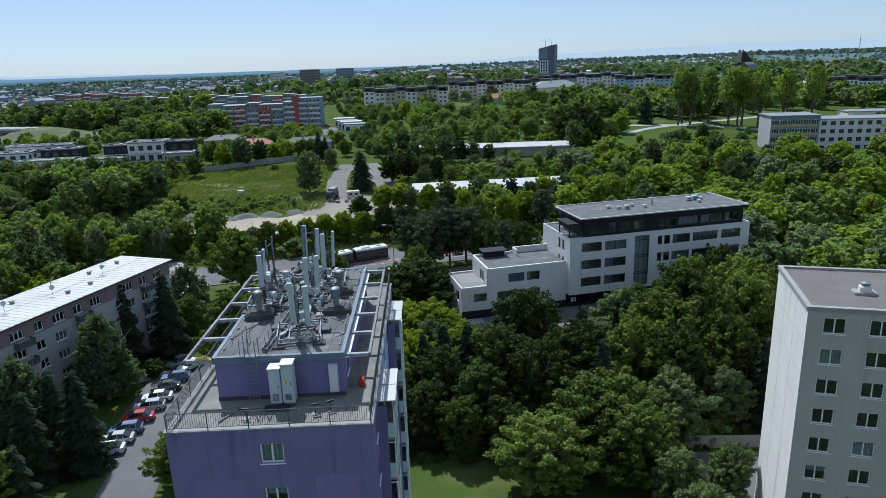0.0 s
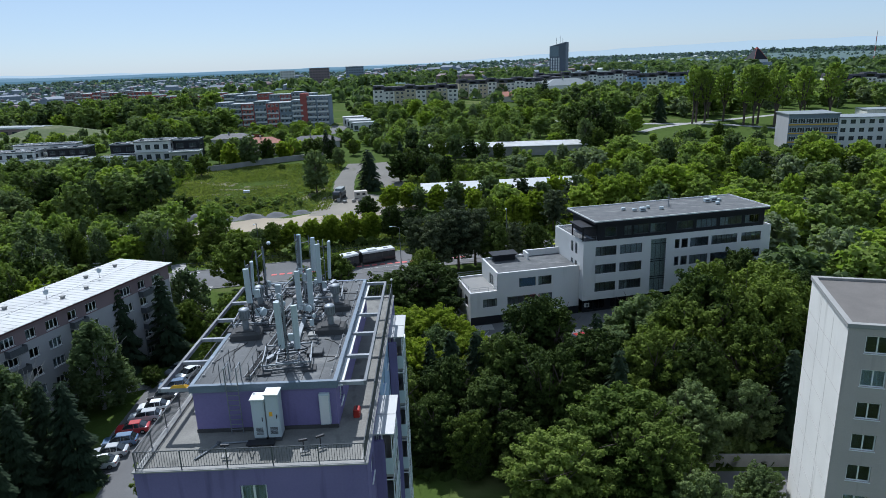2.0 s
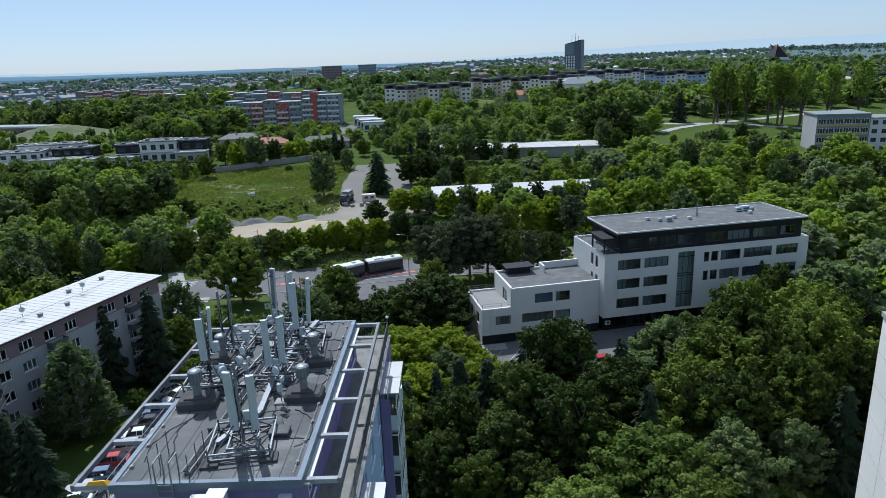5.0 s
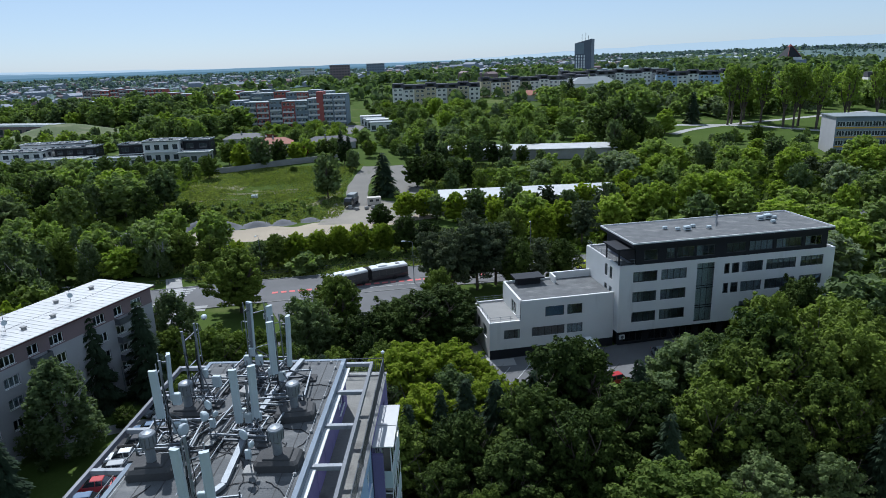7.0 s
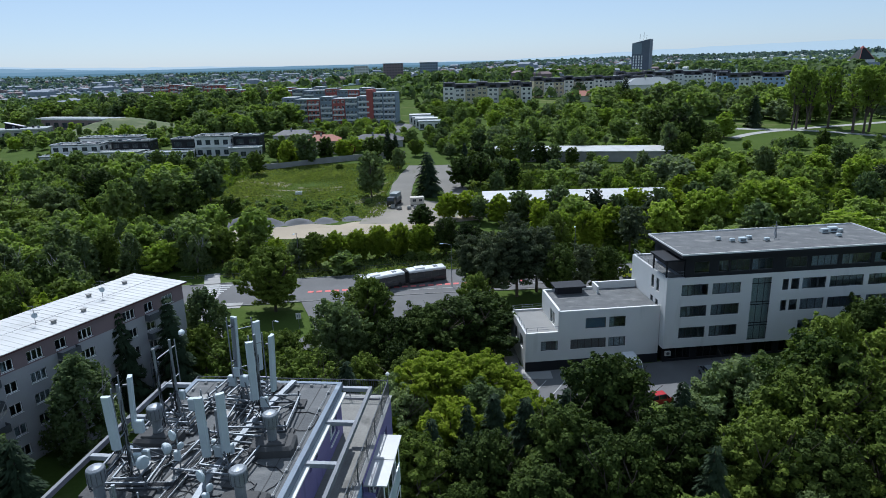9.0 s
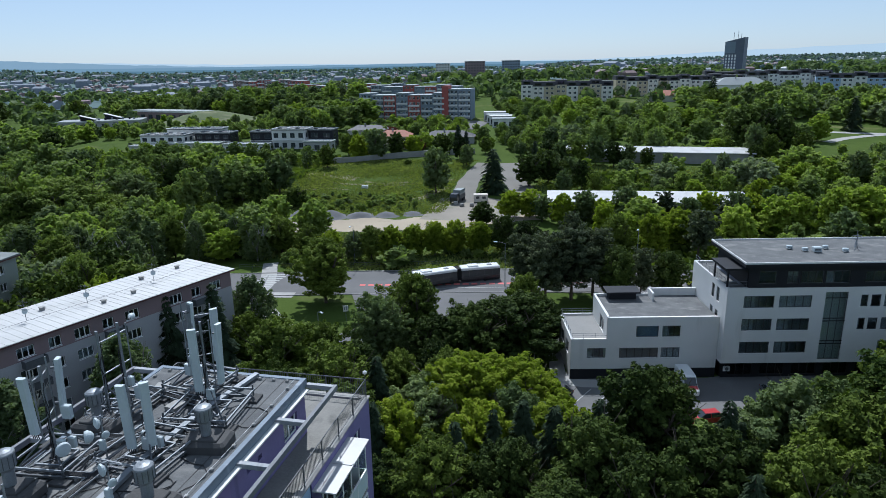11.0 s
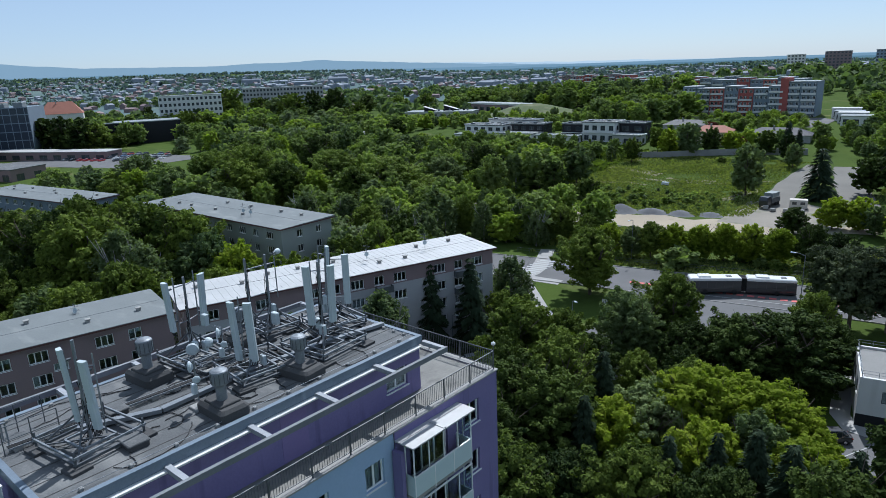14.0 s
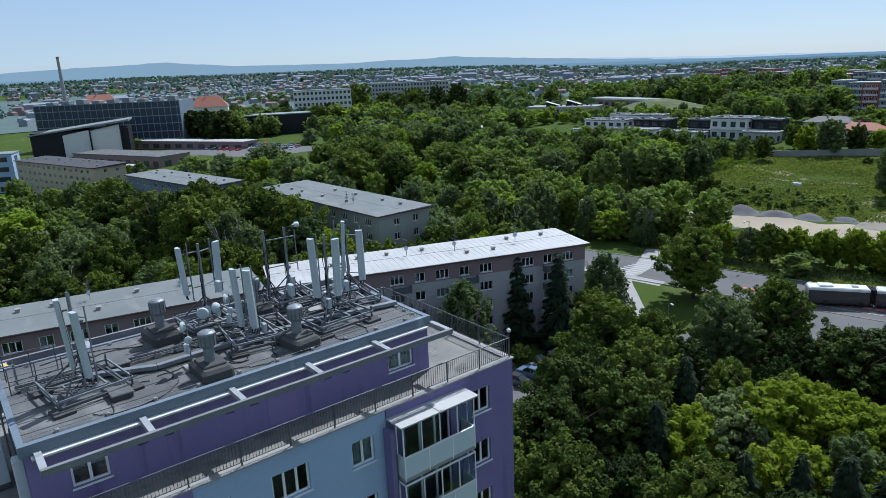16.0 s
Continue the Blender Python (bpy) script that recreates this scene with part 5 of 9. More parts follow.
facade(east_block, "end_wall", pose(0, ED, 0, rz=270), ED, -4.2, ET - 0.35, [], CREAM, label="blank pale gable wall in the sun")
shell(east_block, EL, ED, -4.2, ET - 0.5)
joints = Mesh()
for z in zw:
    joints.box(0.0, -0.006, z - 0.95, EL, -0.001, z - 0.92)
for u in [0.05 + 3.4 * k for k in range(8)]:
    joints.box(u, -0.006, -4, u + 0.03, -0.001, ET - 0.4)
part("panel_joint", joints, TAUPE, east_block)
gable = Mesh()
for z in zw:
    gable.box(-0.008, 0.02, z - 0.95, -0.001, ED - 0.02, z - 0.915)
for v in (3.8, 7.6):
    gable.box(-0.008, v, -4, -0.001, v + 0.035, ET - 0.36)
part("gable_joint", gable, TAUPE, east_block, "weathered joints between the gable panels")
cap = Mesh()
for x0, y0, x1, y1 in ((-0.12, -0.12, EL + 0.12, 0.3), (-0.12, ED - 0.3, EL + 0.12, ED + 0.12), (-0.12, 0.3, 0.3, ED - 0.3), (EL - 0.3, 0.3, EL + 0.12, ED - 0.3)):
    cap.box(x0, y0, ET - 0.35, x1, y1, ET)
part("coping", cap, CONCRETE, east_block, "weathered concrete roof edge")
part("roof", Mesh().box(0.3, 0.3, ET - 0.5, EL - 0.3, ED - 0.3, ET - 0.22), surface("brown_grey_gravel_roof", (0.17, 0.155, 0.14), (0.12, 0.11, 0.10), 0.95, big=0.6, fine=8, bump=0.5), east_block, "brown-grey gravelled roof")
lift = part("lift_house", Mesh().box(9.2, 2.5, ET - 0.22, 14, 8.5, ET + 2.9), CREAM, east_block, "cream lift housing on the roof")
part("lift_roof", Mesh().box(9.05, 2.35, ET + 2.902, 14.15, 8.65, ET + 3.05), FELT_DARK, lift)
rv = thing("roof_fan", "white roof fan with square hood", "roof fan", pose(34.4, 17.7, 0, rz=ANG) @ pose(5.4, 4.6, ET - 0.22))
part("base", Mesh().bevel_box(-0.9, -0.6, 0, 0.9, 0.6, 0.25, 0.05), CONCRETE, rv)
part("hood", Mesh().bevel_box(-0.45, -0.4, 0.25, 0.45, 0.4, 0.75, 0.08), WHITE, rv)
part("cap", Mesh().turned((0, 0, 0.75), [(0.25, 0), (0.38, 0.08), (0.38, 0.25), (0.1, 0.36)], 14), GALV, rv)

# ---- white office building with charcoal top storey ----
OFF = pose(29.4, 83.6, 0, rz=11.8)
office = thing("office_building", "white office building with charcoal top storey and ribbon windows", "office building", OFF)
OL, OD = 37.7, 13.0
bands = [8.25, 4.95, 1.6]
ribbon = []
for z in bands:
    for u, w, n in ((2.3, 4.05, 4), (7.0, 4.35, 4), (19.2, 1.3, 1), (20.95, 3.75, 3), (25.3, 5.4, 5), (31.5, 4.2, 4), (17.85, 0.95, 1)):
        if z < 2 and u in (17.85, 19.2):
            continue
        ribbon.append((u, z, w, 1.72, n))
glaze = [(13.1, 0.6, 3.0, 9.8, 3)]
facade(office, "wall", pose(0, 0, 0), OL, 0.15, 11.1, ribbon + glaze, WHITE, th=0.35, frame=STEEL, glass=GREEN_GLASS, seed=51, sill=False, drapes=0.7)
# pale panel added close behind the stair glazing to brighten it
part("stair_wall", Mesh().box(12.6, 0.9, 0.4, 16.6, 1.0, 10.8), surface("pale_stair_backing", (0.66, 0.70, 0.66), (0.48, 0.53, 0.50), 0.8, bump=0), office)
facade(office, "wall", pose(OL, 0, 0, rz=90), OD, 0.15, 11.1, rows_of([3, 8], bands, 1.6, 1.7), WHITE, th=0.35, frame=BLACK_STEEL, seed=52, sill=False)
facade(office, "wall", pose(OL, OD, 0, rz=180), OL, 0.15, 11.1, [], WHITE, th=0.35)
facade(office, "end_wall", pose(0, OD, 0, rz=270), OD, 0.15, 11.1, rows_of([7.6, 9.4], [8.2, 4.9], 1.0, 2.0, 1), WHITE, th=0.35, frame=BLACK_STEEL, seed=54, sill=False)
shell(office, OL, OD, -3.4, 10.9, 2.4, ROOM_LIGHT)
for z in (2.9, 3.3, 6.2, 6.6, 9.5):
    part("glazing_bar", Mesh().box(13.1, -0.02, z, 16.1, 0.08, z + 0.1), BLACK_STEEL, office)
base_holes = [(1 + 4.4 * k, -2.2, 3.4, 1.9, 3) for k in range(8)]
facade(office, "ground_floor_wall", pose(0.6, 1.2, 0), OL - 1.2, -3.6, 0.15, base_holes, CHARCOAL, frame=BLACK_STEEL, glass=DARK_GLASS, seed=55, sill=False, drapes=0, label="charcoal ground floor set back under the white storeys")
for x0 in (0.6, OL - 0.9):
    part("ground_floor_side", Mesh().box(x0, 1.55, -3.6, x0 + 0.3, OD, 0.15), CHARCOAL, office)
part("soffit", Mesh().box(0, 0.35, 0.02, OL, OD, 0.148), CHARCOAL, office)
top_holes = [(2.6, 11.65, 2.3, 1.75, 1), (6.3, 11.65, 1.5, 1.75, 2), (8.1, 11.65, 3.0, 1.75, 3), (11.4, 11.65, 3.2, 1.75, 3), (16.6, 11.7, 3.4, 1.6, 3), (20.6, 11.7, 4.2, 1.6, 4), (25.4, 11.7, 4.6, 1.6, 4), (30.6, 11.7, 3.0, 1.6, 3)]
facade(office, "top_storey_wall", pose(2.6, 0.02, 0), 33.4, 11.1, 14.2, [(u - 1.2, z, w, h, n) for u, z, w, h, n in top_holes], CHARCOAL, frame=STEEL, glass=GREEN_GLASS, seed=56, sill=False, drapes=0.65, label="charcoal clad top storey")
for x0, y0, x1, y1 in ((2.6, 0.35, 2.9, 10.6), (35.7, 0.35, 36.0, 10.6), (2.9, 10.3, 35.7, 10.6)):
    part("top_storey_side", Mesh().box(x0, y0, 11.1, x1, y1, 14.2), CHARCOAL, office)
part("inner_wall", Mesh().box(5, 2.6, 11.1, 34, 9, 14), ROOM_LIGHT, office)
part("terrace_floor", Mesh().box(0.35, 0.35, 10.7, OL - 0.35, OD - 0.35, 10.85), FELT, office)
part("roof_slab", Mesh().box(1.7, -0.75, 14.2, 36.5, 11.4, 14.62), CHARCOAL, office, "charcoal roof edge that overhangs")
part("roof", Mesh().box(1.85, -0.6, 14.625, 36.35, 11.25, 14.64), FELT, office, "flat grey roof")
rim = Mesh()
for x0, y0, x1, y1 in ((1.7, -0.75, 36.5, -0.6), (1.7, 11.25, 36.5, 11.4), (1.7, -0.6, 1.85, 11.25), (36.35, -0.6, 36.5, 11.25)):
    rim.box(x0, y0, 14.622, x1, y1, 14.85)
part("roof_rim", rim, WHITE, office, "light metal roof rim")
part("canopy", Mesh().box(-0.4, 0.3, 13.5, 2.6, 5.5, 13.75), CHARCOAL, office, "charcoal canopy over the corner terrace")
for v in (0.5, 5.0):
    part("canopy_post", Mesh().box(0.0, v, 11.1, 0.2, v + 0.2, 13.5), CHARCOAL, office)


def thin_rail(parent, pts, z, h=0.9, gap=1.4):
    m = Mesh()
    for (x0, y0), (x1, y1) in zip(pts, pts[1:]):
        n = max(1, int(math.hypot(x1 - x0, y1 - y0) / gap))
        for q in (h, h * 0.55):
            m.rod((x0, y0, z + q), (x1, y1, z + q), 0.025, 5)
        for k in range(n + 1):
            m.rod((x0 + (x1 - x0) * k / n, y0 + (y1 - y0) * k / n, z), (x0 + (x1 - x0) * k / n, y0 + (y1 - y0) * k / n, z + h), 0.025, 5)
    return part("railing", m, GALV, parent)


thin_rail(office, [(2.5, 0.18), (0.18, 0.18), (0.18, OD - 0.2)], 11.1)
thin_rail(office, [(36.1, 0.18), (OL - 0.18, 0.18), (OL - 0.18, OD - 0.2)], 11.1)
for u, v, kind in ((12.2, 5.0, 0), (13.6, 4.6, 1), (15.5, 6.0, 0), (19.5, 5.5, 2), (28.5, 7.0, 1), (30.0, 7.2, 3), (31.2, 7.0, 0), (10.6, 6.2, 0), (17.4, 4.4, 0), (20.6, 7.4, 2), (29.2, 4.6, 0)):
    q = thing("roof_unit", "white ventilation unit on the office roof", "roof unit", OFF @ pose(u, v, 14.64), group="units on the office roof")
    if kind == 2:
        part("frame", Mesh().rod((0, 0, 0), (0, 0, 2.2), 0.05, 6).rod((-0.6, 0, 1.5), (0.6, 0, 1.5), 0.04, 6).rod((-0.5, -0.5, 0), (0, 0, 1.2), 0.04, 6).rod((0.5, 0.5, 0), (0, 0, 1.2), 0.04, 6), GALV, q)
    else:
        s = (0.34, 0.5, 0, 0.62)[kind]
        part("feet", Mesh().box(-s * 1.1, -s * 0.8, 0.002, -s * 0.8, s * 0.8, 0.15).box(s * 0.8, -s * 0.8, 0.002, s * 1.1, s * 0.8, 0.15), CONCRETE, q)
        part("casing", Mesh().bevel_box(-s * 1.1, -s * 0.7, 0.15, s * 1.1, s * 0.7, 0.15 + s * 1.2, 0.05), RADOME, q)
        part("grille", Mesh().box(-s * 0.8, -s * 0.7 - 0.02, 0.3, s * 0.8, -s * 0.7 - 0.001, s), STEEL, q)

# two-storey annex
annex = thing("office_annex", "white two-storey annex with flat roof and terrace", "office building", OFF @ pose(-20.4, 1.5, 0))
AL, AD = 20.35, 10.0
low = [(2.3, 0.45, 4.0, 1.5, 4), (6.8, 0.4, 5.4, 1.55, 5), (12.6, 0.4, 2.6, 1.55, 3)]
high = [(9.0, 3.55, 3.1, 1.65, 1), (12.6, 3.55, 2.5, 1.65, 3)]
facade(annex, "wall", pose(0, 0, 0), 5.0, -2.9, 3.35, [h for h in low if h[0] < 0] + [(2.3, 0.45, 2.6, 1.5, 3)], WHITE, th=0.35, frame=STEEL, seed=61, sill=False, drapes=0.7)
facade(annex, "wall", pose(5.0, 0, 0), AL - 5.0, -2.9, 6.5, [(u - 5, z, w, h, n) for u, z, w, h, n in low[1:] + high], WHITE, th=0.35, frame=STEEL, seed=62, sill=False, drapes=0.7)
part("blind", Mesh().box(9.08, 0.22, 3.6, 12.02, 0.26, 5.15), surface("blue_roller_blind", (0.16, 0.22, 0.34), (0.13, 0.18, 0.29), 0.8, bump=0.02), annex, "blue-grey roller blind")
facade(annex, "end_wall", pose(0, AD, 0, rz=270), AD, -2.9, 3.35, [(2, 0.2, 2.2, 1.9, 2), (6, 0.2, 2.2, 1.9, 2)], WHITE, th=0.35, frame=BLACK_STEEL, seed=63, sill=False)
facade(annex, "upper_end_wall", pose(5.0, AD, 0, rz=270), AD - 0.35, 3.0, 6.5, [(5, 3.2, 2.6, 2.1, 2)], WHITE, th=0.35, frame=BLACK_STEEL, seed=64, sill=False)
part("back_wall", Mesh().box(0, AD - 0.3, -2.9, 5, AD, 3.35).box(5, AD - 0.3, -2.9, AL, AD, 6.5), WHITE, annex)
part("inner_wall", Mesh().box(2.4, 2.4, -2.9, AL - 1, AD - 1.5, 2.9), ROOM_LIGHT, annex)
part("inner_wall", Mesh().box(7.4, 2.4, 3, AL - 1, AD - 1.5, 6), ROOM_LIGHT, annex)
part("terrace_floor", Mesh().box(0.35, 0.35, 2.9, 5.0, AD - 0.3, 3.08), surface("pale_terrace_slabs", (0.27, 0.265, 0.25), (0.19, 0.185, 0.175), 0.9), annex)
part("roof", Mesh().box(5.36, 0.35, 5.95, AL, AD - 0.3, 6.12), FELT, annex, "flat grey roof")
part("plinth", Mesh().box(-0.02, -0.03, -3.2, AL, -0.001, -1.2), CHARCOAL, annex, "dark plinth")
part("awning_roof", Mesh().box(6.5, 7.6, 7.2, 11.5, 10.6, 7.45), CHARCOAL, annex, "dark flat roof canopy")
part("awning_wall", Mesh().box(7, 8.2, 6.12, 11, 9.6, 7.2), CHARCOAL, annex)
part("rear_parapet", Mesh().box(13.2, AD - 0.302, 6.5, AL, AD + 0.02, 7.3).box(13.2, 7.5, 6.13, 13.5, AD - 0.31, 7.3), WHITE, annex)
thin_rail(annex, [(5.0, 0.18), (0.18, 0.18), (0.18, AD - 0.2), (5.0, AD - 0.2)], 3.35, 0.8)
unit = thing("wall_unit", "small white air-conditioning unit by the passage", "air conditioner", OFF @ pose(0.9, 0.9, -1.5))
part("casing", Mesh().bevel_box(0, 0, 0, 0.9, 0.295, 0.7, 0.04), WHITE, unit)
part("fan_grille", Mesh().rod((0.45, -0.02, 0.35), (0.45, -0.001, 0.35), 0.26, 14), STEEL, unit)

# ---- vehicles ----
def paint(name, c):
    m = bpy.data.materials.new(name)
    m.use_nodes = True
    p = m.node_tree.nodes["Principled BSDF"]
    p.inputs["Base Color"].default_value, p.inputs["Roughness"].default_value = (*c, 1), 0.35
    p.inputs["Coat Weight"].default_value = 0.6
    return m


PAINTS = {"white": paint("white_car_paint", (0.72, 0.72, 0.71)), "silver": paint("silver_car_paint", (0.42, 0.43, 0.44)), "red": paint("red_car_paint", (0.38, 0.02, 0.025)),
          "blue": paint("blue_car_paint", (0.10, 0.16, 0.26)), "black": paint("black_car_paint", (0.02, 0.02, 0.025)), "grey": paint("grey_car_paint", (0.16, 0.17, 0.18)), "yellow": paint("yellow_car_paint", (0.5, 0.55, 0.02))}
CAR_GLASS = surface("tinted_car_glass", (0.02, 0.025, 0.03), (0.025, 0.03, 0.035), 0.06, bump=0, spec=0.8)
HEADLIGHT = surface("headlight", (0.7, 0.72, 0.74), None, 0.1, bump=0)
TAIL = surface("tail_light", (0.30, 0.01, 0.01), None, 0.2, bump=0)


def loft(sections):
    """A closed body through cross-sections (x, half width below, half width above, z low, z shoulder, z top)."""
    m = Mesh()
    ring = lambda x, a, b, z0, z1, z2: [(x, -a * 0.92, z0), (x, a * 0.92, z0), (x, a, z0 + (z1 - z0) * 0.35), (x, a * 0.97, z1), (x, b, z2 - 0.04), (x, b * 0.8, z2), (x, -b * 0.8, z2), (x, -b, z2 - 0.04), (x, -a * 0.97, z1), (x, -a, z0 + (z1 - z0) * 0.35)]
    v = [p for s in sections for p in ring(*s)]
    n = 10
    f = [(a * n + k, a * n + (k + 1) % n, (a + 1) * n + (k + 1) % n, (a + 1) * n + k) for a in range(len(sections) - 1) for k in range(n)]
    f += [tuple(range(n - 1, -1, -1)), tuple(range((len(sections) - 1) * n, len(sections) * n))]
    return m.add(v, f)


car_stock = {}


def car(colour, at, label, estate=False, group="parked cars", plain=False):
    c = thing("car", label, "car", at, group)
    key = (colour, estate)
    if key not in car_stock:
        rear = 2.05
        body = loft([(-2.15, 0.70, 0.66, 0.42, 0.62, 0.72), (-2.0, 0.84, 0.78, 0.24, 0.68, 0.88), (-1.2, 0.88, 0.82, 0.2, 0.74, 0.95), (1.35, 0.88, 0.82, 0.2, 0.76, 0.98), (1.95, 0.85, 0.78, 0.24, 0.74, 0.95), (2.12, 0.78, 0.7, 0.36, 0.66, 0.86)])
        t0, t1 = (-1.15, -0.45), ((1.5, 1.95) if estate else (1.05, 1.75))
        cabin = loft([(t0[0], 0.80, 0.74, 0.90, 0.93, 0.97), (t0[1], 0.80, 0.62, 0.90, 1.0, 1.44), (0.5, 0.80, 0.62, 0.90, 1.0, 1.48), (t1[0], 0.80, 0.60, 0.90, 1.0, 1.42), (t1[1], 0.78, 0.70, 0.90, 0.94, 0.99)])
        roof = Mesh().bevel_box(t0[1] + 0.05, -0.56, 1.435, t1[0] - 0.02, 0.56, 1.5, 0.05)
        pillars = Mesh()
        for y in (-1, 1):
            for x in (0.28, t1[0] - 0.05):
                pillars.beam((x, 0.805 * y, 0.95), (x - 0.02, 0.63 * y, 1.45), 0.07, 0.05)
        tyre = Mesh().rod((0, -0.1, 0), (0, 0.1, 0), 0.31, 16).data("tyre", RUBBER)
        rim = Mesh().rod((0, -0.108, 0), (0, 0.108, 0), 0.19, 10).data("rim", CHROME)
        lights = Mesh().box(-2.13, -0.75, 0.62, -2.0, -0.45, 0.76).box(-2.13, 0.45, 0.62, -2.0, 0.75, 0.76).data("headlight", HEADLIGHT)
        tails = Mesh().box(2.0, -0.8, 0.68, 2.125, -0.5, 0.82).box(2.0, 0.5, 0.68, 2.125, 0.8, 0.82).data("tail_light", TAIL)
        car_stock[key] = (body.data("body", PAINTS[colour]), cabin.data("window_glass", CAR_GLASS), roof.data("roof", PAINTS[colour]), pillars.data("pillar", PAINTS[colour]), tyre, rim, lights, tails)
    body, cabin, roof, pillars, tyre, rim, lights, tails = car_stock[key]
    b = part("body", body, None, c)
    for n, me in (("window_glass", cabin), ("roof", roof), ("pillar", pillars), ("headlight", lights), ("tail_light", tails))[: 2 if plain else 5]:
        part(n, me, None, b)
    if plain:
        return c
    for x in (-1.35, 1.35):
        for y in (-0.8, 0.8):
            w = part("wheel", tyre, None, c, at=pose(x, y, 0.31))
            part("rim", rim, None, w)
    return c


def park(colour, x, y, turn, label, estate=False, lift=0.085, group="parked cars", plain=False):
    return car(colour, pose(x, y, land(x, y) + lift - (0.18 if plain else 0), rz=turn), label, estate, group, plain)


for colour, x, y, label, est in (("white", -38.6, 43.6, "white hatchback parked in the bay", False), ("silver", -38.4, 46.0, "silver car parked in the bay", False), ("blue", -38.2, 48.4, "dark blue estate car parked in the bay", True),
                                 ("red", -37.8, 51.3, "bright red car parked in the bay", False), ("silver", -37.4, 54.3, "silver estate car parked in the bay", True), ("white", -37.2, 56.8, "white car parked in the bay", False),
                                 ("black", -37.0, 59.8, "black car parked in the bay", False), ("blue", -36.6, 62.8, "blue car parked in the bay", True)):
    park(colour, x, y, 10, label, est)
park("white", -35.6, 66.6, 60, "white car standing by the lane", lift=0.085)
park("grey", -37.8, 68.0, 60, "grey car standing by the lane", lift=0.085)
park("white", -12.5, 121.3, 190, "white estate car on the through road", True, 0.06)
park("grey", 35.5, 80.4, 100, "dark grey car beside the office", False, 0.07)
park("black", 7.6, 76.0, 30, "black car at the yard's edge", False, 0.07)
park("red", 26.2, 72.9, 20, "red car under the trees in the yard", True, 0.07)
park("yellow", 31.5, 121.0, 190, "yellow-green car on the through road", False, 0.06)

van = thing("delivery_van", "white and red delivery van beside the office", "van", pose(24.8, 80.9, land(24.8, 80.9) + 0.07, rz=100))
vb = part("body", loft([(-2.75, 0.85, 0.80, 0.35, 0.8, 0.98), (-2.55, 0.98, 0.92, 0.3, 0.9, 1.15), (-1.75, 0.99, 0.90, 0.28, 1.1, 1.35), (-1.05, 0.99, 0.86, 0.28, 1.3, 2.25), (-0.8, 1.0, 0.88, 0.28, 1.3, 2.42), (2.6, 1.0, 0.88, 0.28, 1.3, 2.42), (2.75, 0.97, 0.85, 0.34, 1.3, 2.35)]), PAINTS["white"], van)
part("windscreen", Mesh().add([(-1.78, -0.82, 1.36), (-1.78, 0.82, 1.36), (-1.07, 0.76, 2.2), (-1.07, -0.76, 2.2)], [(3, 2, 1, 0)]), CAR_GLASS, vb, at=pose(-0.02, 0, 0.02))
part("side_panel", Mesh().box(-0.7, -1.012, 0.9, 2.6, -1.002, 1.35).box(-0.7, 1.002, 0.9, 2.6, 1.012, 1.35), PAINTS["red"], vb, "red stripe along the side")
part("bonnet", Mesh().add([(-2.5, -0.85, 1.165), (-2.5, 0.85, 1.165), (-1.8, 0.83, 1.36), (-1.8, -0.83, 1.36)], [(0, 1, 2, 3)]), PAINTS["red"], vb, "red bonnet")
part("rear_door", Mesh().box(2.74, -0.85, 0.5, 2.78, 0.85, 1.5), PAINTS["red"], vb)
for x in (-1.75, 1.75):
    for y in (-0.88, 0.88):
        w = part("wheel", Mesh().rod((x, y - 0.11, 0.35), (x, y + 0.11, 0.35), 0.35, 16), RUBBER, van)
        part("rim", Mesh().rod((x, y - 0.118, 0.35), (x, y + 0.118, 0.35), 0.2, 10), CHROME, w)

# articulated bus on the junction
bus = thing("articulated_bus", "white and dark articulated city bus on the road", "bus", pose(-14.2, 116.2, land(-14.2, 116.2) + 0.06, rz=28))


def bus_half(x0, x1, at, front):
    b = part("body", Mesh().bevel_box(x0, -1.25, 0.35, x1, 1.25, 1.15, 0.06), PAINTS["black"], bus, "bus section with dark window band", at=at)
    part("window_band", Mesh().box(x0 + 0.04, -1.24, 1.15, x1 - 0.04, 1.24, 2.45), CAR_GLASS, b)
    part("roof", Mesh().bevel_box(x0, -1.25, 2.45, x1, 1.25, 2.95, 0.15), PAINTS["white"], b, "white roof")
    n = int((x1 - x0) / 1.4)
    for k in range(n + 1):
        x = x0 + 0.05 + (x1 - x0 - 0.15) * k / n
        part("window_pillar", Mesh().box(x, -1.252, 1.15, x + 0.06, 1.252, 2.45), PAINTS["black"], b)
    part("roof_unit", Mesh().bevel_box(x0 + 1.5, -0.8, 2.952, x0 + 3.6, 0.8, 3.2, 0.08), PAINTS["white"], b)
    part("roof_hatch", Mesh().bevel_box(x1 - 2.4, -0.45, 2.952, x1 - 1.5, 0.45, 3.02, 0.03), STEEL, b)
    part("bumper", Mesh().box(x0 - 0.05 if front else x1 - 0.02, -1.2, 0.32, x0 + 0.02 if front else x1 + 0.05, 1.2, 0.6), PAINTS["black"], b)
    for x in ((x0 + 2.6, x1 - 1.2) if front else (x1 - 3.0,)):
        for y in (-1.1, 1.1):
            w = part("wheel", Mesh().rod((x, y - 0.16, 0.45), (x, y + 0.16, 0.45), 0.45, 16), RUBBER, b)
    return b


bus_half(-9.2, -0.5, pose(0, 0, 0, rz=6), True)
bus_half(0.5, 8.4, pose(0, 0, 0, rz=-4), False)
bel = Mesh()
for k in range(5):
    bel.box(-0.5 + k * 0.2, -1.15, 0.5, -0.38 + k * 0.2, 1.15, 2.85)
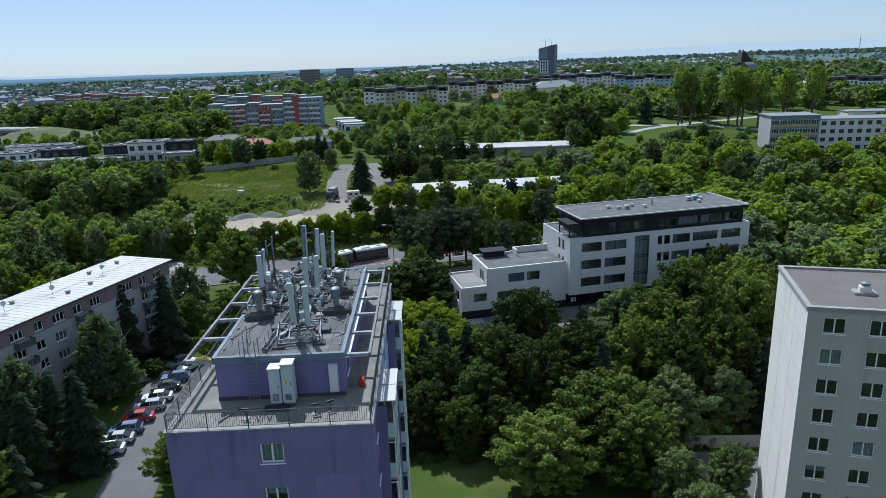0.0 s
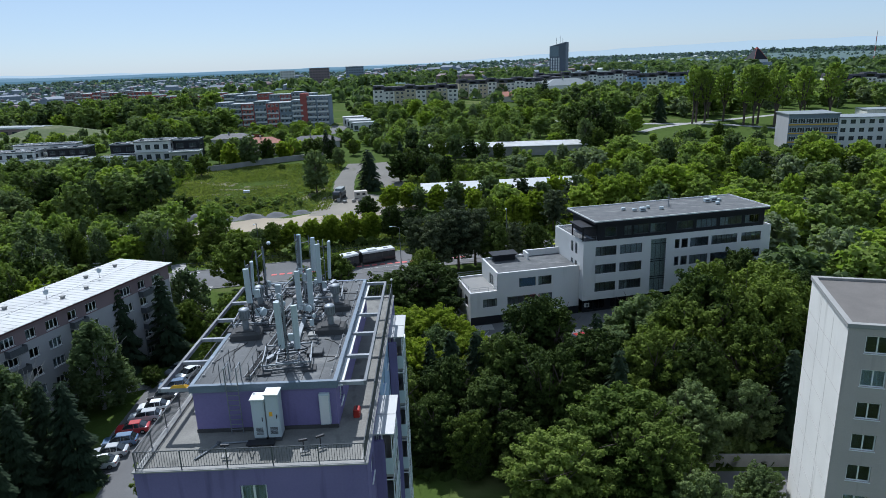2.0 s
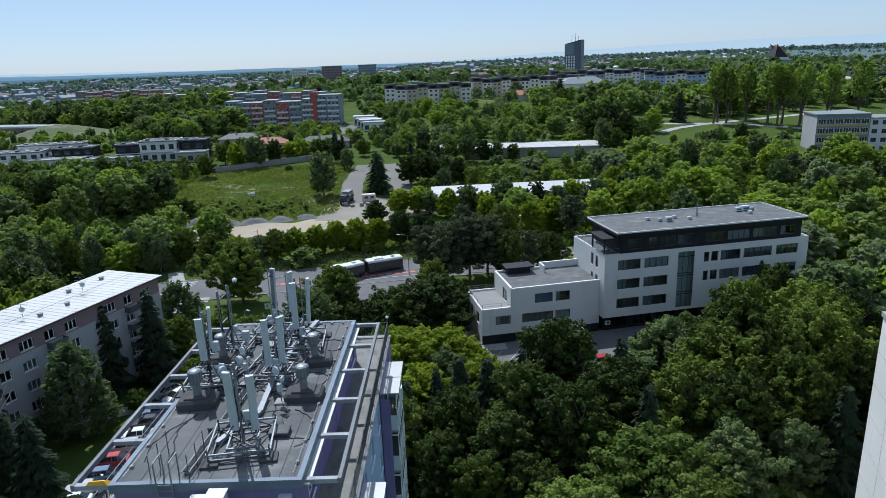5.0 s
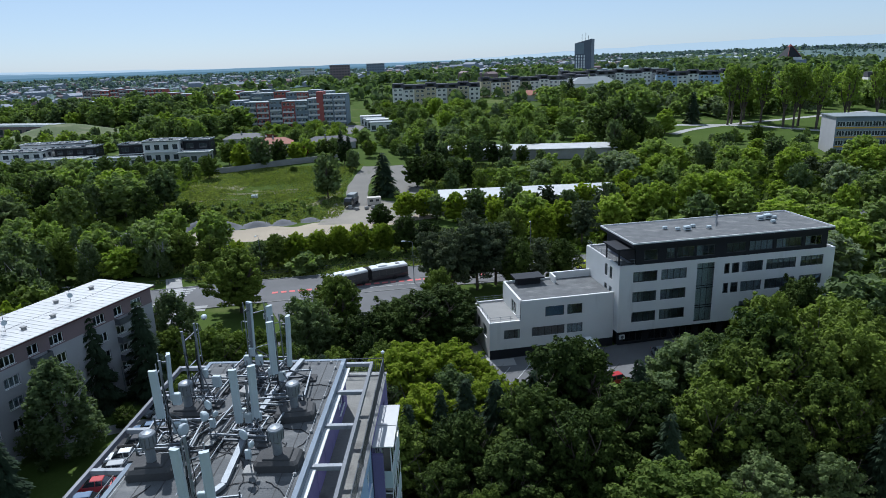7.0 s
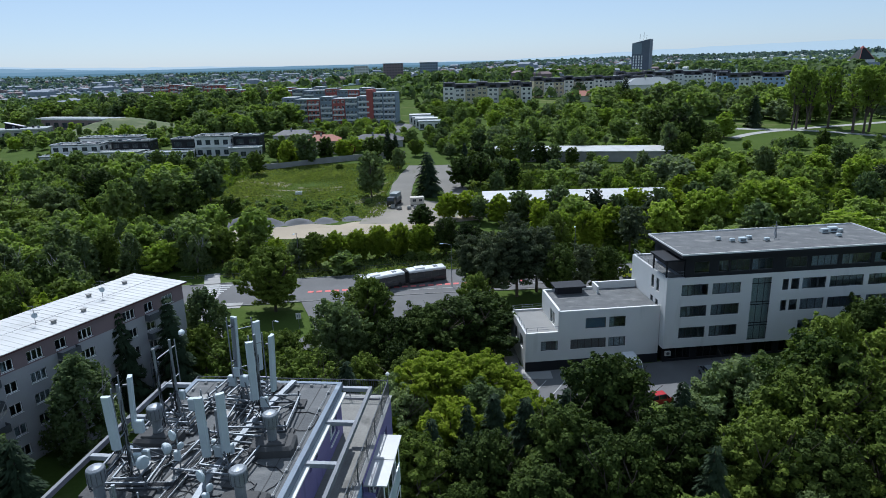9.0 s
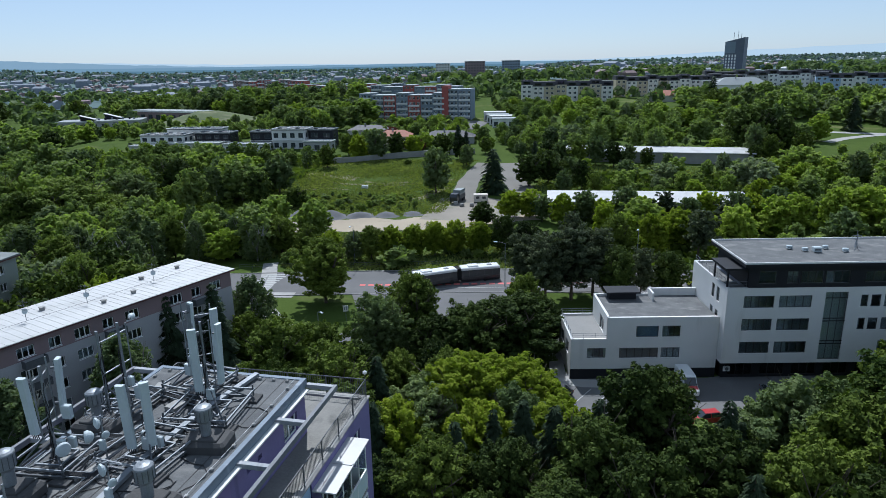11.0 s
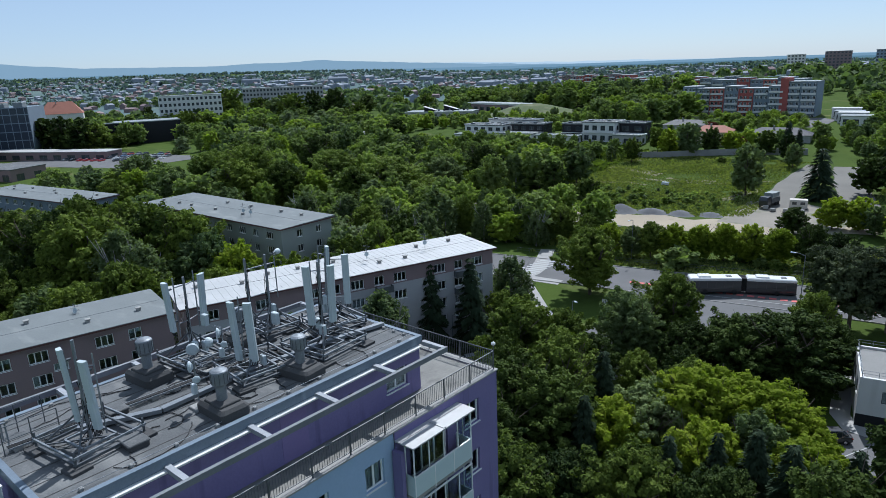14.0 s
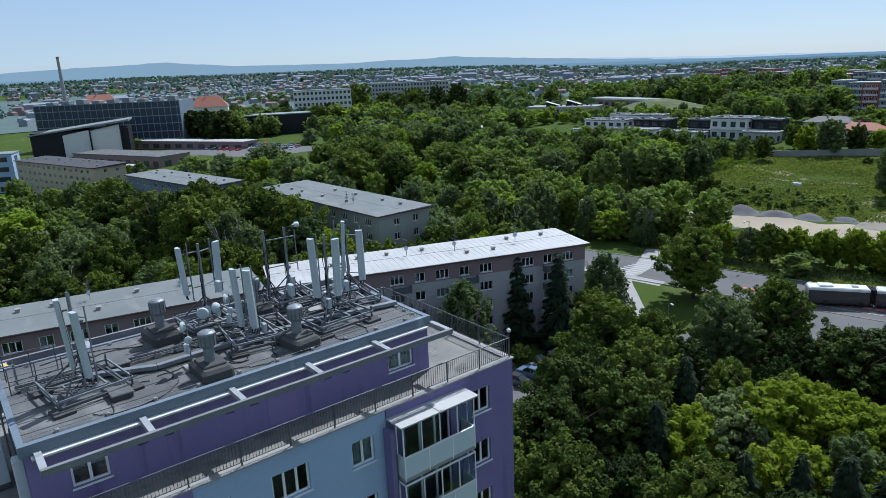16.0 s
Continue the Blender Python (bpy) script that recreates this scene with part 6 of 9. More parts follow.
part("bellows", bel, RUBBER, bus, "black folding bellows")
# lorry and loader on the site
truck = thing("flatbed_lorry", "dark lorry with raised load box on the site", "lorry", pose(-26.5, 177.0, land(-26.5, 177) + 0.1, rz=80))
part("chassis", Mesh().box(-3.2, -1.0, 0.7, 3.4, 1.0, 1.0), BLACK_STEEL, truck)
part("cab", loft([(-3.3, 1.1, 1.0, 0.6, 1.4, 1.8), (-3.1, 1.2, 1.05, 0.5, 1.5, 2.7), (-1.6, 1.2, 1.05, 0.5, 1.5, 2.8), (-1.5, 1.2, 1.05, 0.5, 1.5, 2.7)]), PAINTS["black"], truck)
part("load_box", Mesh().box(-1.2, -1.2, 1.0, 3.3, -1.12, 2.2).box(-1.2, 1.12, 1.0, 3.3, 1.2, 2.2).box(-1.2, -1.12, 1.0, 3.3, 1.12, 1.08).box(-1.2, -1.12, 1.08, -1.12, 1.12, 2.4), STEEL, truck)
part("tilt_cover", Mesh().box(-0.6, -1.1, 2.25, 3.0, 1.1, 3.4), SHEET_GREY, truck, "grey covered load")
for x in (-2.4, 1.6, 2.7):
    for y in (-1.0, 1.0):
        part("wheel", Mesh().rod((x, y - 0.15, 0.48), (x, y + 0.15, 0.48), 0.48, 14), RUBBER, truck)
pack = thing("site_hut", "small pale site hut on skids", "site hut", pose(-19.8, 177.3, land(-19.8, 177.3) + 0.09, rz=12))
part("body", Mesh().bevel_box(-2, -1.1, 0.2, 2, 1.1, 2.3, 0.05), surface("pale_hut_panel", (0.55, 0.50, 0.44), (0.47, 0.43, 0.38), 0.7), pack)
part("skid", Mesh().box(-2, -1.0, 0, 2, -0.7, 0.2).box(-2, 0.7, 0, 2, 1.0, 0.2), BLACK_STEEL, pack)
part("window", Mesh().box(-1.4, -1.13, 1.1, -0.4, -1.101, 1.8).box(0.4, -1.13, 1.1, 1.4, -1.101, 1.8), CAR_GLASS, pack)
stone = thing("white_container", "small white container lying in the meadow", "container", pose(-59, 190, land(-59, 190)))
part("body", Mesh().bevel_box(-1.0, -0.5, 0, 1.0, 0.5, 0.8, 0.08), WHITE, stone)
part("lid", Mesh().bevel_box(-1.05, -0.55, 0.802, 1.05, 0.55, 0.9, 0.03), RADOME, stone)
rng = random.Random(8)
for k in range(5):
    x, y = -26 + k * 2.2 + rng.uniform(-0.5, 0.5), 172.5 + rng.uniform(-1, 1)
    p = thing("pallet_stack", "stack of building blocks on a pallet", "pallet", pose(x, y, land(x, y) + 0.09, rz=rng.uniform(0, 40)), group="pallets on the site")
    part("pallet", Mesh().box(-0.6, -0.5, 0, 0.6, 0.5, 0.14), BARK, p)
    part("load", Mesh().bevel_box(-0.55, -0.45, 0.14, 0.55, 0.45, rng.uniform(0.6, 1.2), 0.04), CONCRETE if k % 2 else PAVING, p)


# ---- street furniture ----
def street_lamp(x, y, h, turn, reach=1.6):
    s = thing("street_lamp", "grey steel street lamp with a bent arm", "street lamp", pose(x, y, land(x, y), rz=turn), group="street lamps")
    part("pole", Mesh().rod((0, 0, 0), (0, 0, h), 0.09, 8, 0.055), GALV, s)
    part("arm", Mesh().rod((0, 0, h - 0.02), (reach * 0.5, 0, h + 0.22), 0.045, 6).rod((reach * 0.5, 0, h + 0.22), (reach, 0, h + 0.27), 0.04, 6), GALV, s)
    part("lamp_head", Mesh().bevel_box(reach - 0.1, -0.16, h + 0.2, reach + 0.65, 0.16, h + 0.33, 0.05), RADOME, s)


street_lamp(-4.6, 115.0, 8.6, 180)
street_lamp(20.6, 127.6, 8.6, 260)
street_lamp(-31.2, 86.6, 5.0, -30, 0.7)
street_lamp(-38.6, 124.0, 8.2, 270)
street_lamp(-44, 72, 5.0, 0, 0.7)
sign = thing("road_sign", "square white and blue sign on a post at the junction", "road sign", pose(-29.6, 94.6, land(-29.6, 94.6), rz=25))
part("post", Mesh().rod((0, 0, 0), (0, 0, 3.0), 0.04, 6), GALV, sign)
part("plate", Mesh().box(-0.45, -0.06, 1.9, 0.45, -0.04, 3.0), WHITE, sign)
part("symbol", Mesh().box(-0.25, -0.066, 2.2, -0.1, -0.0605, 2.7).box(0.05, -0.066, 2.15, 0.2, -0.0605, 2.85), BLUE_BAND, sign)

# boundary walls, low hedge fence by the road
for pts, h, lab in (([(-88, 226), (-76, 230), (-62, 239), (-45, 246), (-34, 249)], 2.2, "weathered concrete boundary wall"), ([(30, 39.2), (38, 38.6), (47, 38)], 1.6, "low concrete wall behind the drive"), ([(60, 232.6), (72, 229), (84, 224)], 1.2, "low concrete wall beside the hall")):
    lo, hi = band(pts, 0.12, 0.12, -0.3), band(pts, 0.12, 0.12, h)
    w = 3
    n = len(lo.v)
    m = Mesh().add(lo.v + hi.v, [tuple(i + n for i in f) for f in hi.f])
    for a in range(n // w - 1):
        for j in (0, 2):
            q = (a * w + j, (a + 1) * w + j, n + (a + 1) * w + j, n + a * w + j)
            m.f.append(q if j else tuple(reversed(q)))
    m.f += [(0, w - 1, n + w - 1, n), (n - 1, n - w, 2 * n - w, 2 * n - 1)]
    setting("boundary_wall", m, CONCRETE, lab, "wall")
fence = thing("roadside_fence", "thin steel fence along the far side of the road", "fence", pose(0, 0, 0))
line = along([(-62, 116.5), (-35, 121.5), (-6, 127), (12, 129.5)], 2.5)
post = Mesh().rod((0, 0, 0), (0, 0, 1.1), 0.03, 5).data("post", STEEL)
for k, (a, b) in enumerate(zip(line, line[1:])):
    part("post", post, None, fence, at=pose(a.x, a.y, land(a.x, a.y)))
    part("rail", Mesh().rod((a.x, a.y, land(a.x, a.y) + 1.05), (b.x, b.y, land(b.x, b.y) + 1.05), 0.025, 5).rod((a.x, a.y, land(a.x, a.y) + 0.55), (b.x, b.y, land(b.x, b.y) + 0.55), 0.02, 5), STEEL, fence)

# ---- trees ----
def leaf_corners(rng, p, nrm, size):
    """Corners of many small leaf clumps at the places p, each facing along its nrm."""
    count = len(p)
    a = np.cross(nrm, rng.normal(size=(count, 3)))
    a /= np.linalg.norm(a, axis=1)[:, None]
    b = np.cross(nrm, a)
    s = size * rng.uniform(0.6, 1.3, count)[:, None]
    skew = rng.uniform(-0.5, 0.5, (count, 1))
    return np.stack([p - a * s * 0.6 - b * s * 0.4, p + a * s * 0.6 - b * s * 0.35, p + a * s * skew + b * s * 0.75], 1).reshape(-1, 3)


def leaf_mesh(name, corners, material, k=3):
    n = len(corners) // k
    me = bpy.data.meshes.new(name)
    me.vertices.add(len(corners))
    me.vertices.foreach_set("co", np.ascontiguousarray(corners, dtype=np.float32).ravel())
    me.loops.add(k * n)
    me.loops.foreach_set("vertex_index", np.arange(k * n, dtype=np.int32))
    me.polygons.add(n)
    me.polygons.foreach_set("loop_start", np.arange(0, k * n, k, dtype=np.int32))
    me.materials.append(material)
    me.update(calc_edges=True)
    return me


# kind: leaves, bark, height, crown radius, lowest leaves, label
KINDS = {
    "round": (LEAF_ROUND, BARK, 12, 4.7, 0.06, "broad leafy deciduous tree with dense dark green crown"),
    "deep": (LEAF_DEEP, BARK, 12, 4.7, 0.05, "dense deciduous tree with deep green crown"),
    "maple": (LEAF_MAPLE, BARK, 11, 5.2, 0.06, "wide maple with yellowish green crown"),
    "lime": (LEAF_LIME, BARK, 9, 3.7, 0.04, "bushy deciduous tree with bright yellow-green leaves"),
    "ash": (LEAF_ASH, BARK, 11, 4.4, 0.05, "loose deciduous tree with grey-green leaves"),
    "birch": (LEAF_BIRCH, BIRCH_BARK, 12, 4.1, 0.06, "slender birch with drooping pale green leaves"),
    "poplar": (LEAF_POPLAR, BARK, 20, 4.6, 0.34, "tall poplar with bare lower trunk and airy crown"),
    "spruce": (LEAF_SPRUCE, BARK, 13, 3.0, 0.04, "dark conical spruce with drooping boughs"),
    "pine": (LEAF_PINE, BARK, 11, 4.3, 0.16, "dark bushy pine with flat tiers"),
    "bush": (LEAF_ROUND, BARK, 3, 1.9, 0.0, "low rounded leafy shrub"),
    "redbush": (LEAF_PURPLE, BARK, 5, 2.3, 0.05, "dark red-leaved ornamental tree"),
}


def limb_mesh(rng, kind, h, r, low):
    m = Mesh()
    thick = 0.018 * h + 0.03
    if kind in ("spruce", "pine"):
        m.rod((0, 0, -0.3), (0, 0, h * 0.97), thick, 7, 0.02)
        for k in range(10):
            z, a = h * (0.12 + 0.08 * k), rng.uniform(0, 6.3)
            q = r * (1 - z / h) * 0.8
            m.rod((0, 0, z), (q * math.cos(a), q * math.sin(a), z - 0.1 * q), 0.04, 4, 0.015, caps=False)
        return m
    bend = (rng.uniform(-0.3, 0.3), rng.uniform(-0.3, 0.3))
    fork = h * (0.32 if kind != "poplar" else 0.26)
    m.rod((0, 0, -0.3), (bend[0], bend[1], fork), thick, 8, thick * 0.75)
    for k in range(7):
        a, up = rng.uniform(0, 6.3), rng.uniform(0.55, 0.85)
        e = Vector((math.cos(a) * r * 0.55 + bend[0], math.sin(a) * r * 0.55 + bend[1], h * up))
        m.rod((bend[0], bend[1], fork * rng.uniform(0.75, 1.0)), e, thick * 0.5, 6, thick * 0.18, caps=False)
        for j in range(2):
            m.rod(e * 0.8, (e.x + rng.uniform(-1, 1) * r * 0.4, e.y + rng.uniform(-1, 1) * r * 0.4, e.z + rng.uniform(0, 0.15) * h), thick * 0.2, 4, 0.02, caps=False)
    m.rod((bend[0], bend[1], fork), (0, 0, h * 0.86), thick * 0.7, 6, 0.03, caps=False)
    return m


def crown_corners(kind, seed, detail):
    """Leaf corners of one crown. detail: 2 close by, 1 half way, 0 far off."""
    leaves, bark, h, r, low, _ = KINDS[kind]
    rng = np.random.default_rng(seed)
    count, size = {2: (17000, 0.25), 1: (2300, 0.60), 0: (620, 1.05)}[detail]
    size *= (h / 12) ** 0.5
    if kind == "spruce":
        tiers = 17
        n = count
        t = rng.uniform(0, 1, n) ** 0.6
        tier = np.floor((1 - t) * tiers)
        k = tier / tiers
        z = h * (low + (1 - low) * (k + 0.02))
        spread = r * (1 - k) ** 0.85 + 0.12
        boughs = rng.integers(6, 10, tiers + 1)[tier.astype(int)]
        a = (np.floor(rng.uniform(0, 1, n) * boughs) / boughs) * math.tau + k * 40 + rng.normal(0, 0.16, n)
        q = spread * np.sqrt(rng.uniform(0.05, 1, n)) * (0.85 + 0.25 * np.sin(a * 3 + k * 30))
        p = np.stack([q * np.cos(a), q * np.sin(a), z - 0.32 * q + rng.normal(0, 0.08, n)], 1)
        out = np.stack([np.cos(a), np.sin(a), np.full(n, -0.35)], 1)
        side = np.stack([-np.sin(a), np.cos(a), np.zeros(n)], 1) + rng.normal(0, 0.25, (n, 3))
        s = size * 1.35 * rng.uniform(0.6, 1.5, n)[:, None]
        up = np.array([0, 0, 0.18])
        return np.stack([p - side * s * 0.22, p + out * s * 1.0 + up * s * rng.uniform(-3, 1, (n, 1)), p + side * s * 0.25 + up * s], 1).reshape(-1, 3)
    sprays = {"maple": 1.3, "lime": 1.25, "poplar": 0.9, "birch": 1.1, "pine": 0.6, "bush": 0.4}.get(kind, 1.0)
    n = int((30, 72, 190)[detail] * sprays)
    k = np.arange(n)
    u = 1 - 1.92 * (k + rng.uniform(0.1, 0.9, n)) / n          # height on the crown, from its top to its skirt
    a = k * 2.39996 + rng.uniform(-0.5, 0.5, n)
    swell = np.array([0.86 + 0.42 * noise.noise(Vector((math.cos(q) * 1.1, math.sin(q) * 1.1, w * 1.3 + seed * 0.37))) for q, w in zip(a, u)])
    hollow = rng.uniform(0.66, 1.0, n) + 0.14 * (rng.uniform(0, 1, n) > 0.85)
    if kind == "birch":
        profile = np.sqrt(np.clip(1 - (u * 0.92 + 0.12) ** 2, 0.03, 1)) * (0.85 - 0.15 * u)
    elif kind == "pine":
        profile = np.sqrt(np.clip(1 - (u * 0.85 + 0.1) ** 2, 0.05, 1)) * rng.choice([0.5, 0.85, 1.08], n)
    elif kind == "poplar":
        profile = np.sqrt(np.clip(1 - (u * 0.9 + 0.05) ** 2, 0.03, 1)) * rng.uniform(0.45, 1.0, n)
    else:
        profile = np.clip(1 - np.abs(u) ** 2.3, 0.03, 1) ** 0.55
    lean = rng.uniform(-0.1, 0.1, 2) * r
    mid, half = h * (low + (1 - low) * 0.47), h * (1 - low) * 0.5
    q = r * profile * swell * hollow * 0.95
    z = mid + half * u * (0.9 + 0.25 * (swell - 0.86)) * (0.45 + 0.55 * hollow)
    tip = np.stack([q * np.cos(a) + lean[0] * z / h, q * np.sin(a) + lean[1] * z / h, z], 1)
    way = np.stack([np.cos(a) * (0.35 + 0.65 * profile), np.sin(a) * (0.35 + 0.65 * profile), 0.55 + 0.6 * u], 1) + rng.normal(0, 0.22, (n, 3))
    if kind == "pine":
        way[:, 2] *= 0.25
    way /= np.linalg.norm(way, axis=1)[:, None]
    long = r * rng.uniform(0.15, 0.34, n) * {"maple": 0.85, "lime": 0.95, "poplar": 0.8, "birch": 0.85, "bush": 1.5}.get(kind, 1.0) * (1.0, 1.12, 1.35)[2 - detail]
    if kind in ("poplar", "birch"):
        count = int(count * (0.45 if kind == "poplar" else 0.75))
    if kind == "pine":
        count, size = int(count * 0.8), size * 0.8
    share = long ** 1.7
    pick = rng.choice(n, count, p=share / share.sum())
    t = rng.beta(2.0, 1.3, count)
    fat = np.sqrt(np.clip(np.sin(math.pi * np.clip(t * 0.9 + 0.06, 0, 1)), 0, 1))
    off = rng.normal(0, 1, (count, 3))
    off /= np.linalg.norm(off, axis=1)[:, None]
    off *= (rng.uniform(0.25, 1, count) ** 0.6)[:, None] * np.array([1, 1, 0.72])
    p = tip[pick] + way[pick] * (long[pick] * (t - 0.62))[:, None] * 1.25 + off * (long[pick] * 0.52 * fat)[:, None]
    if kind == "birch":
        p[:, 2] -= rng.uniform(0, 1, count) ** 2 * 1.1
    nrm = off * 0.75 + way[pick] * 0.2 + np.array([0, 0, 0.42]) + rng.normal(0, 0.4, (count, 3))
    nrm /= np.linalg.norm(nrm, axis=1)[:, None]
    c = leaf_corners(rng, p, nrm, size)
    if kind not in ("poplar", "birch"):     # oversized leaf clumps added inside the crown to block light
        m = count // 9
        pick = rng.choice(n, m)
        deep = tip[pick] * rng.uniform(0.3, 0.7, m)[:, None] + np.array([0, 0, mid]) * rng.uniform(0.2, 0.55, m)[:, None]
        nrm = rng.normal(0, 1, (m, 3))
        nrm /= np.linalg.norm(nrm, axis=1)[:, None]
        c = np.concatenate([c, leaf_corners(rng, deep, nrm, size * 2.6)])
    c[:, 2] *= h / c[:, 2].max()
    return c


first, cloud = {}, {}
tree_rng = random.Random(77)


def corners_of(kind, detail, shape):
    key = (kind, detail, shape)
    if key not in cloud:
        cloud[key] = crown_corners(kind, 1000 * detail + 10 * sorted(KINDS).index(kind) + shape, detail)
    return cloud[key]


def plant(kind, x, y, h, detail, group, broad=1.0):
    """Puts one tree on the ground; the first of each shape is built, the others copy it."""
    leaves, bark, hh, r, low, label = KINDS[kind]
    key = (kind, detail, tree_rng.randrange(3))
    s = h / hh
    wide = s * tree_rng.uniform(0.95, 1.15) * broad
    at = pose(x, y, land(x, y), rz=tree_rng.uniform(0, 360)) @ Matrix.Diagonal((wide, wide * tree_rng.uniform(0.82, 1.15), s, 1))
    if key not in first:
        t = thing("shrub" if "bush" in kind else "tree", label, "shrub" if "bush" in kind else "tree", at, group)
        part("trunk", limb_mesh(random.Random(key[2] + 7 * detail), kind, hh, r, low), bark, t)
        part("crown", leaf_mesh("crown", corners_of(*key), leaves), leaves, t)
        first[key] = t
        return t
    t = copy_thing(first[key], at)
    t.matrix_basis = at
    return tagged(t, group=group)


def thicket(name, label, rows):
    """Many trees as one mesh: rows of (kind, x, y, height, detail)."""
    mats, verts, index = [], [], []
    for kind, x, y, h, detail in rows:
        leaves, bark, hh, r, low, _ = KINDS[kind]
        # farther trees swap to leaf tints that have haze mixed into the colour
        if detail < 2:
            tints = {"broad_leaves": (HAZE_ROUND, HAZE_ROUND, HAZE_FRESH), "grey_green_leaves": (HAZE_GREY, HAZE_ROUND), "deep_green_leaves": (HAZE_DEEP, HAZE_DEEP, HAZE_ROUND), "spruce_needles": (HAZE_DEEP,), "yellow_green_leaves": (HAZE_LIME, HAZE_FRESH)}.get(leaves.name, (leaves,))
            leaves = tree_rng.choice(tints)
        c = corners_of(kind, detail, tree_rng.randrange(3))
        a, s = tree_rng.uniform(0, 6.3), h / hh
        w = s * tree_rng.uniform(0.95, 1.6)
        flat = tree_rng.uniform(0.7, 1.1)
        k, q, z = math.cos(a) * w, math.sin(a) * w, land(x, y)
        p = np.stack([c[:, 0] * k - c[:, 1] * q * flat + x, c[:, 0] * q + c[:, 1] * k * flat + y, c[:, 2] * s + z], 1)
        t = 0.02 * h + 0.04
        stem = []
        for j in range(3):
            b0, b1 = j * math.tau / 3, (j + 1) * math.tau / 3
            stem += [(x + math.cos(b0) * t, y + math.sin(b0) * t, z - 0.3), (x + math.cos(b1) * t, y + math.sin(b1) * t, z - 0.3), (x, y, z + h * 0.8)]
        for part_, m in ((p, leaves), (np.array(stem), bark)):
            if m not in mats:
                mats.append(m)
            verts.append(part_)
            index.append(np.full(len(part_) // 3, mats.index(m), dtype=np.int32))
    if not rows:
        return
    me = leaf_mesh(name, np.concatenate(verts), mats[0])
    for m in mats[1:]:
        me.materials.append(m)
    me.polygons.foreach_set("material_index", np.concatenate(index))
    return tagged(new(name, me), label, "woodland", kind="stuff")


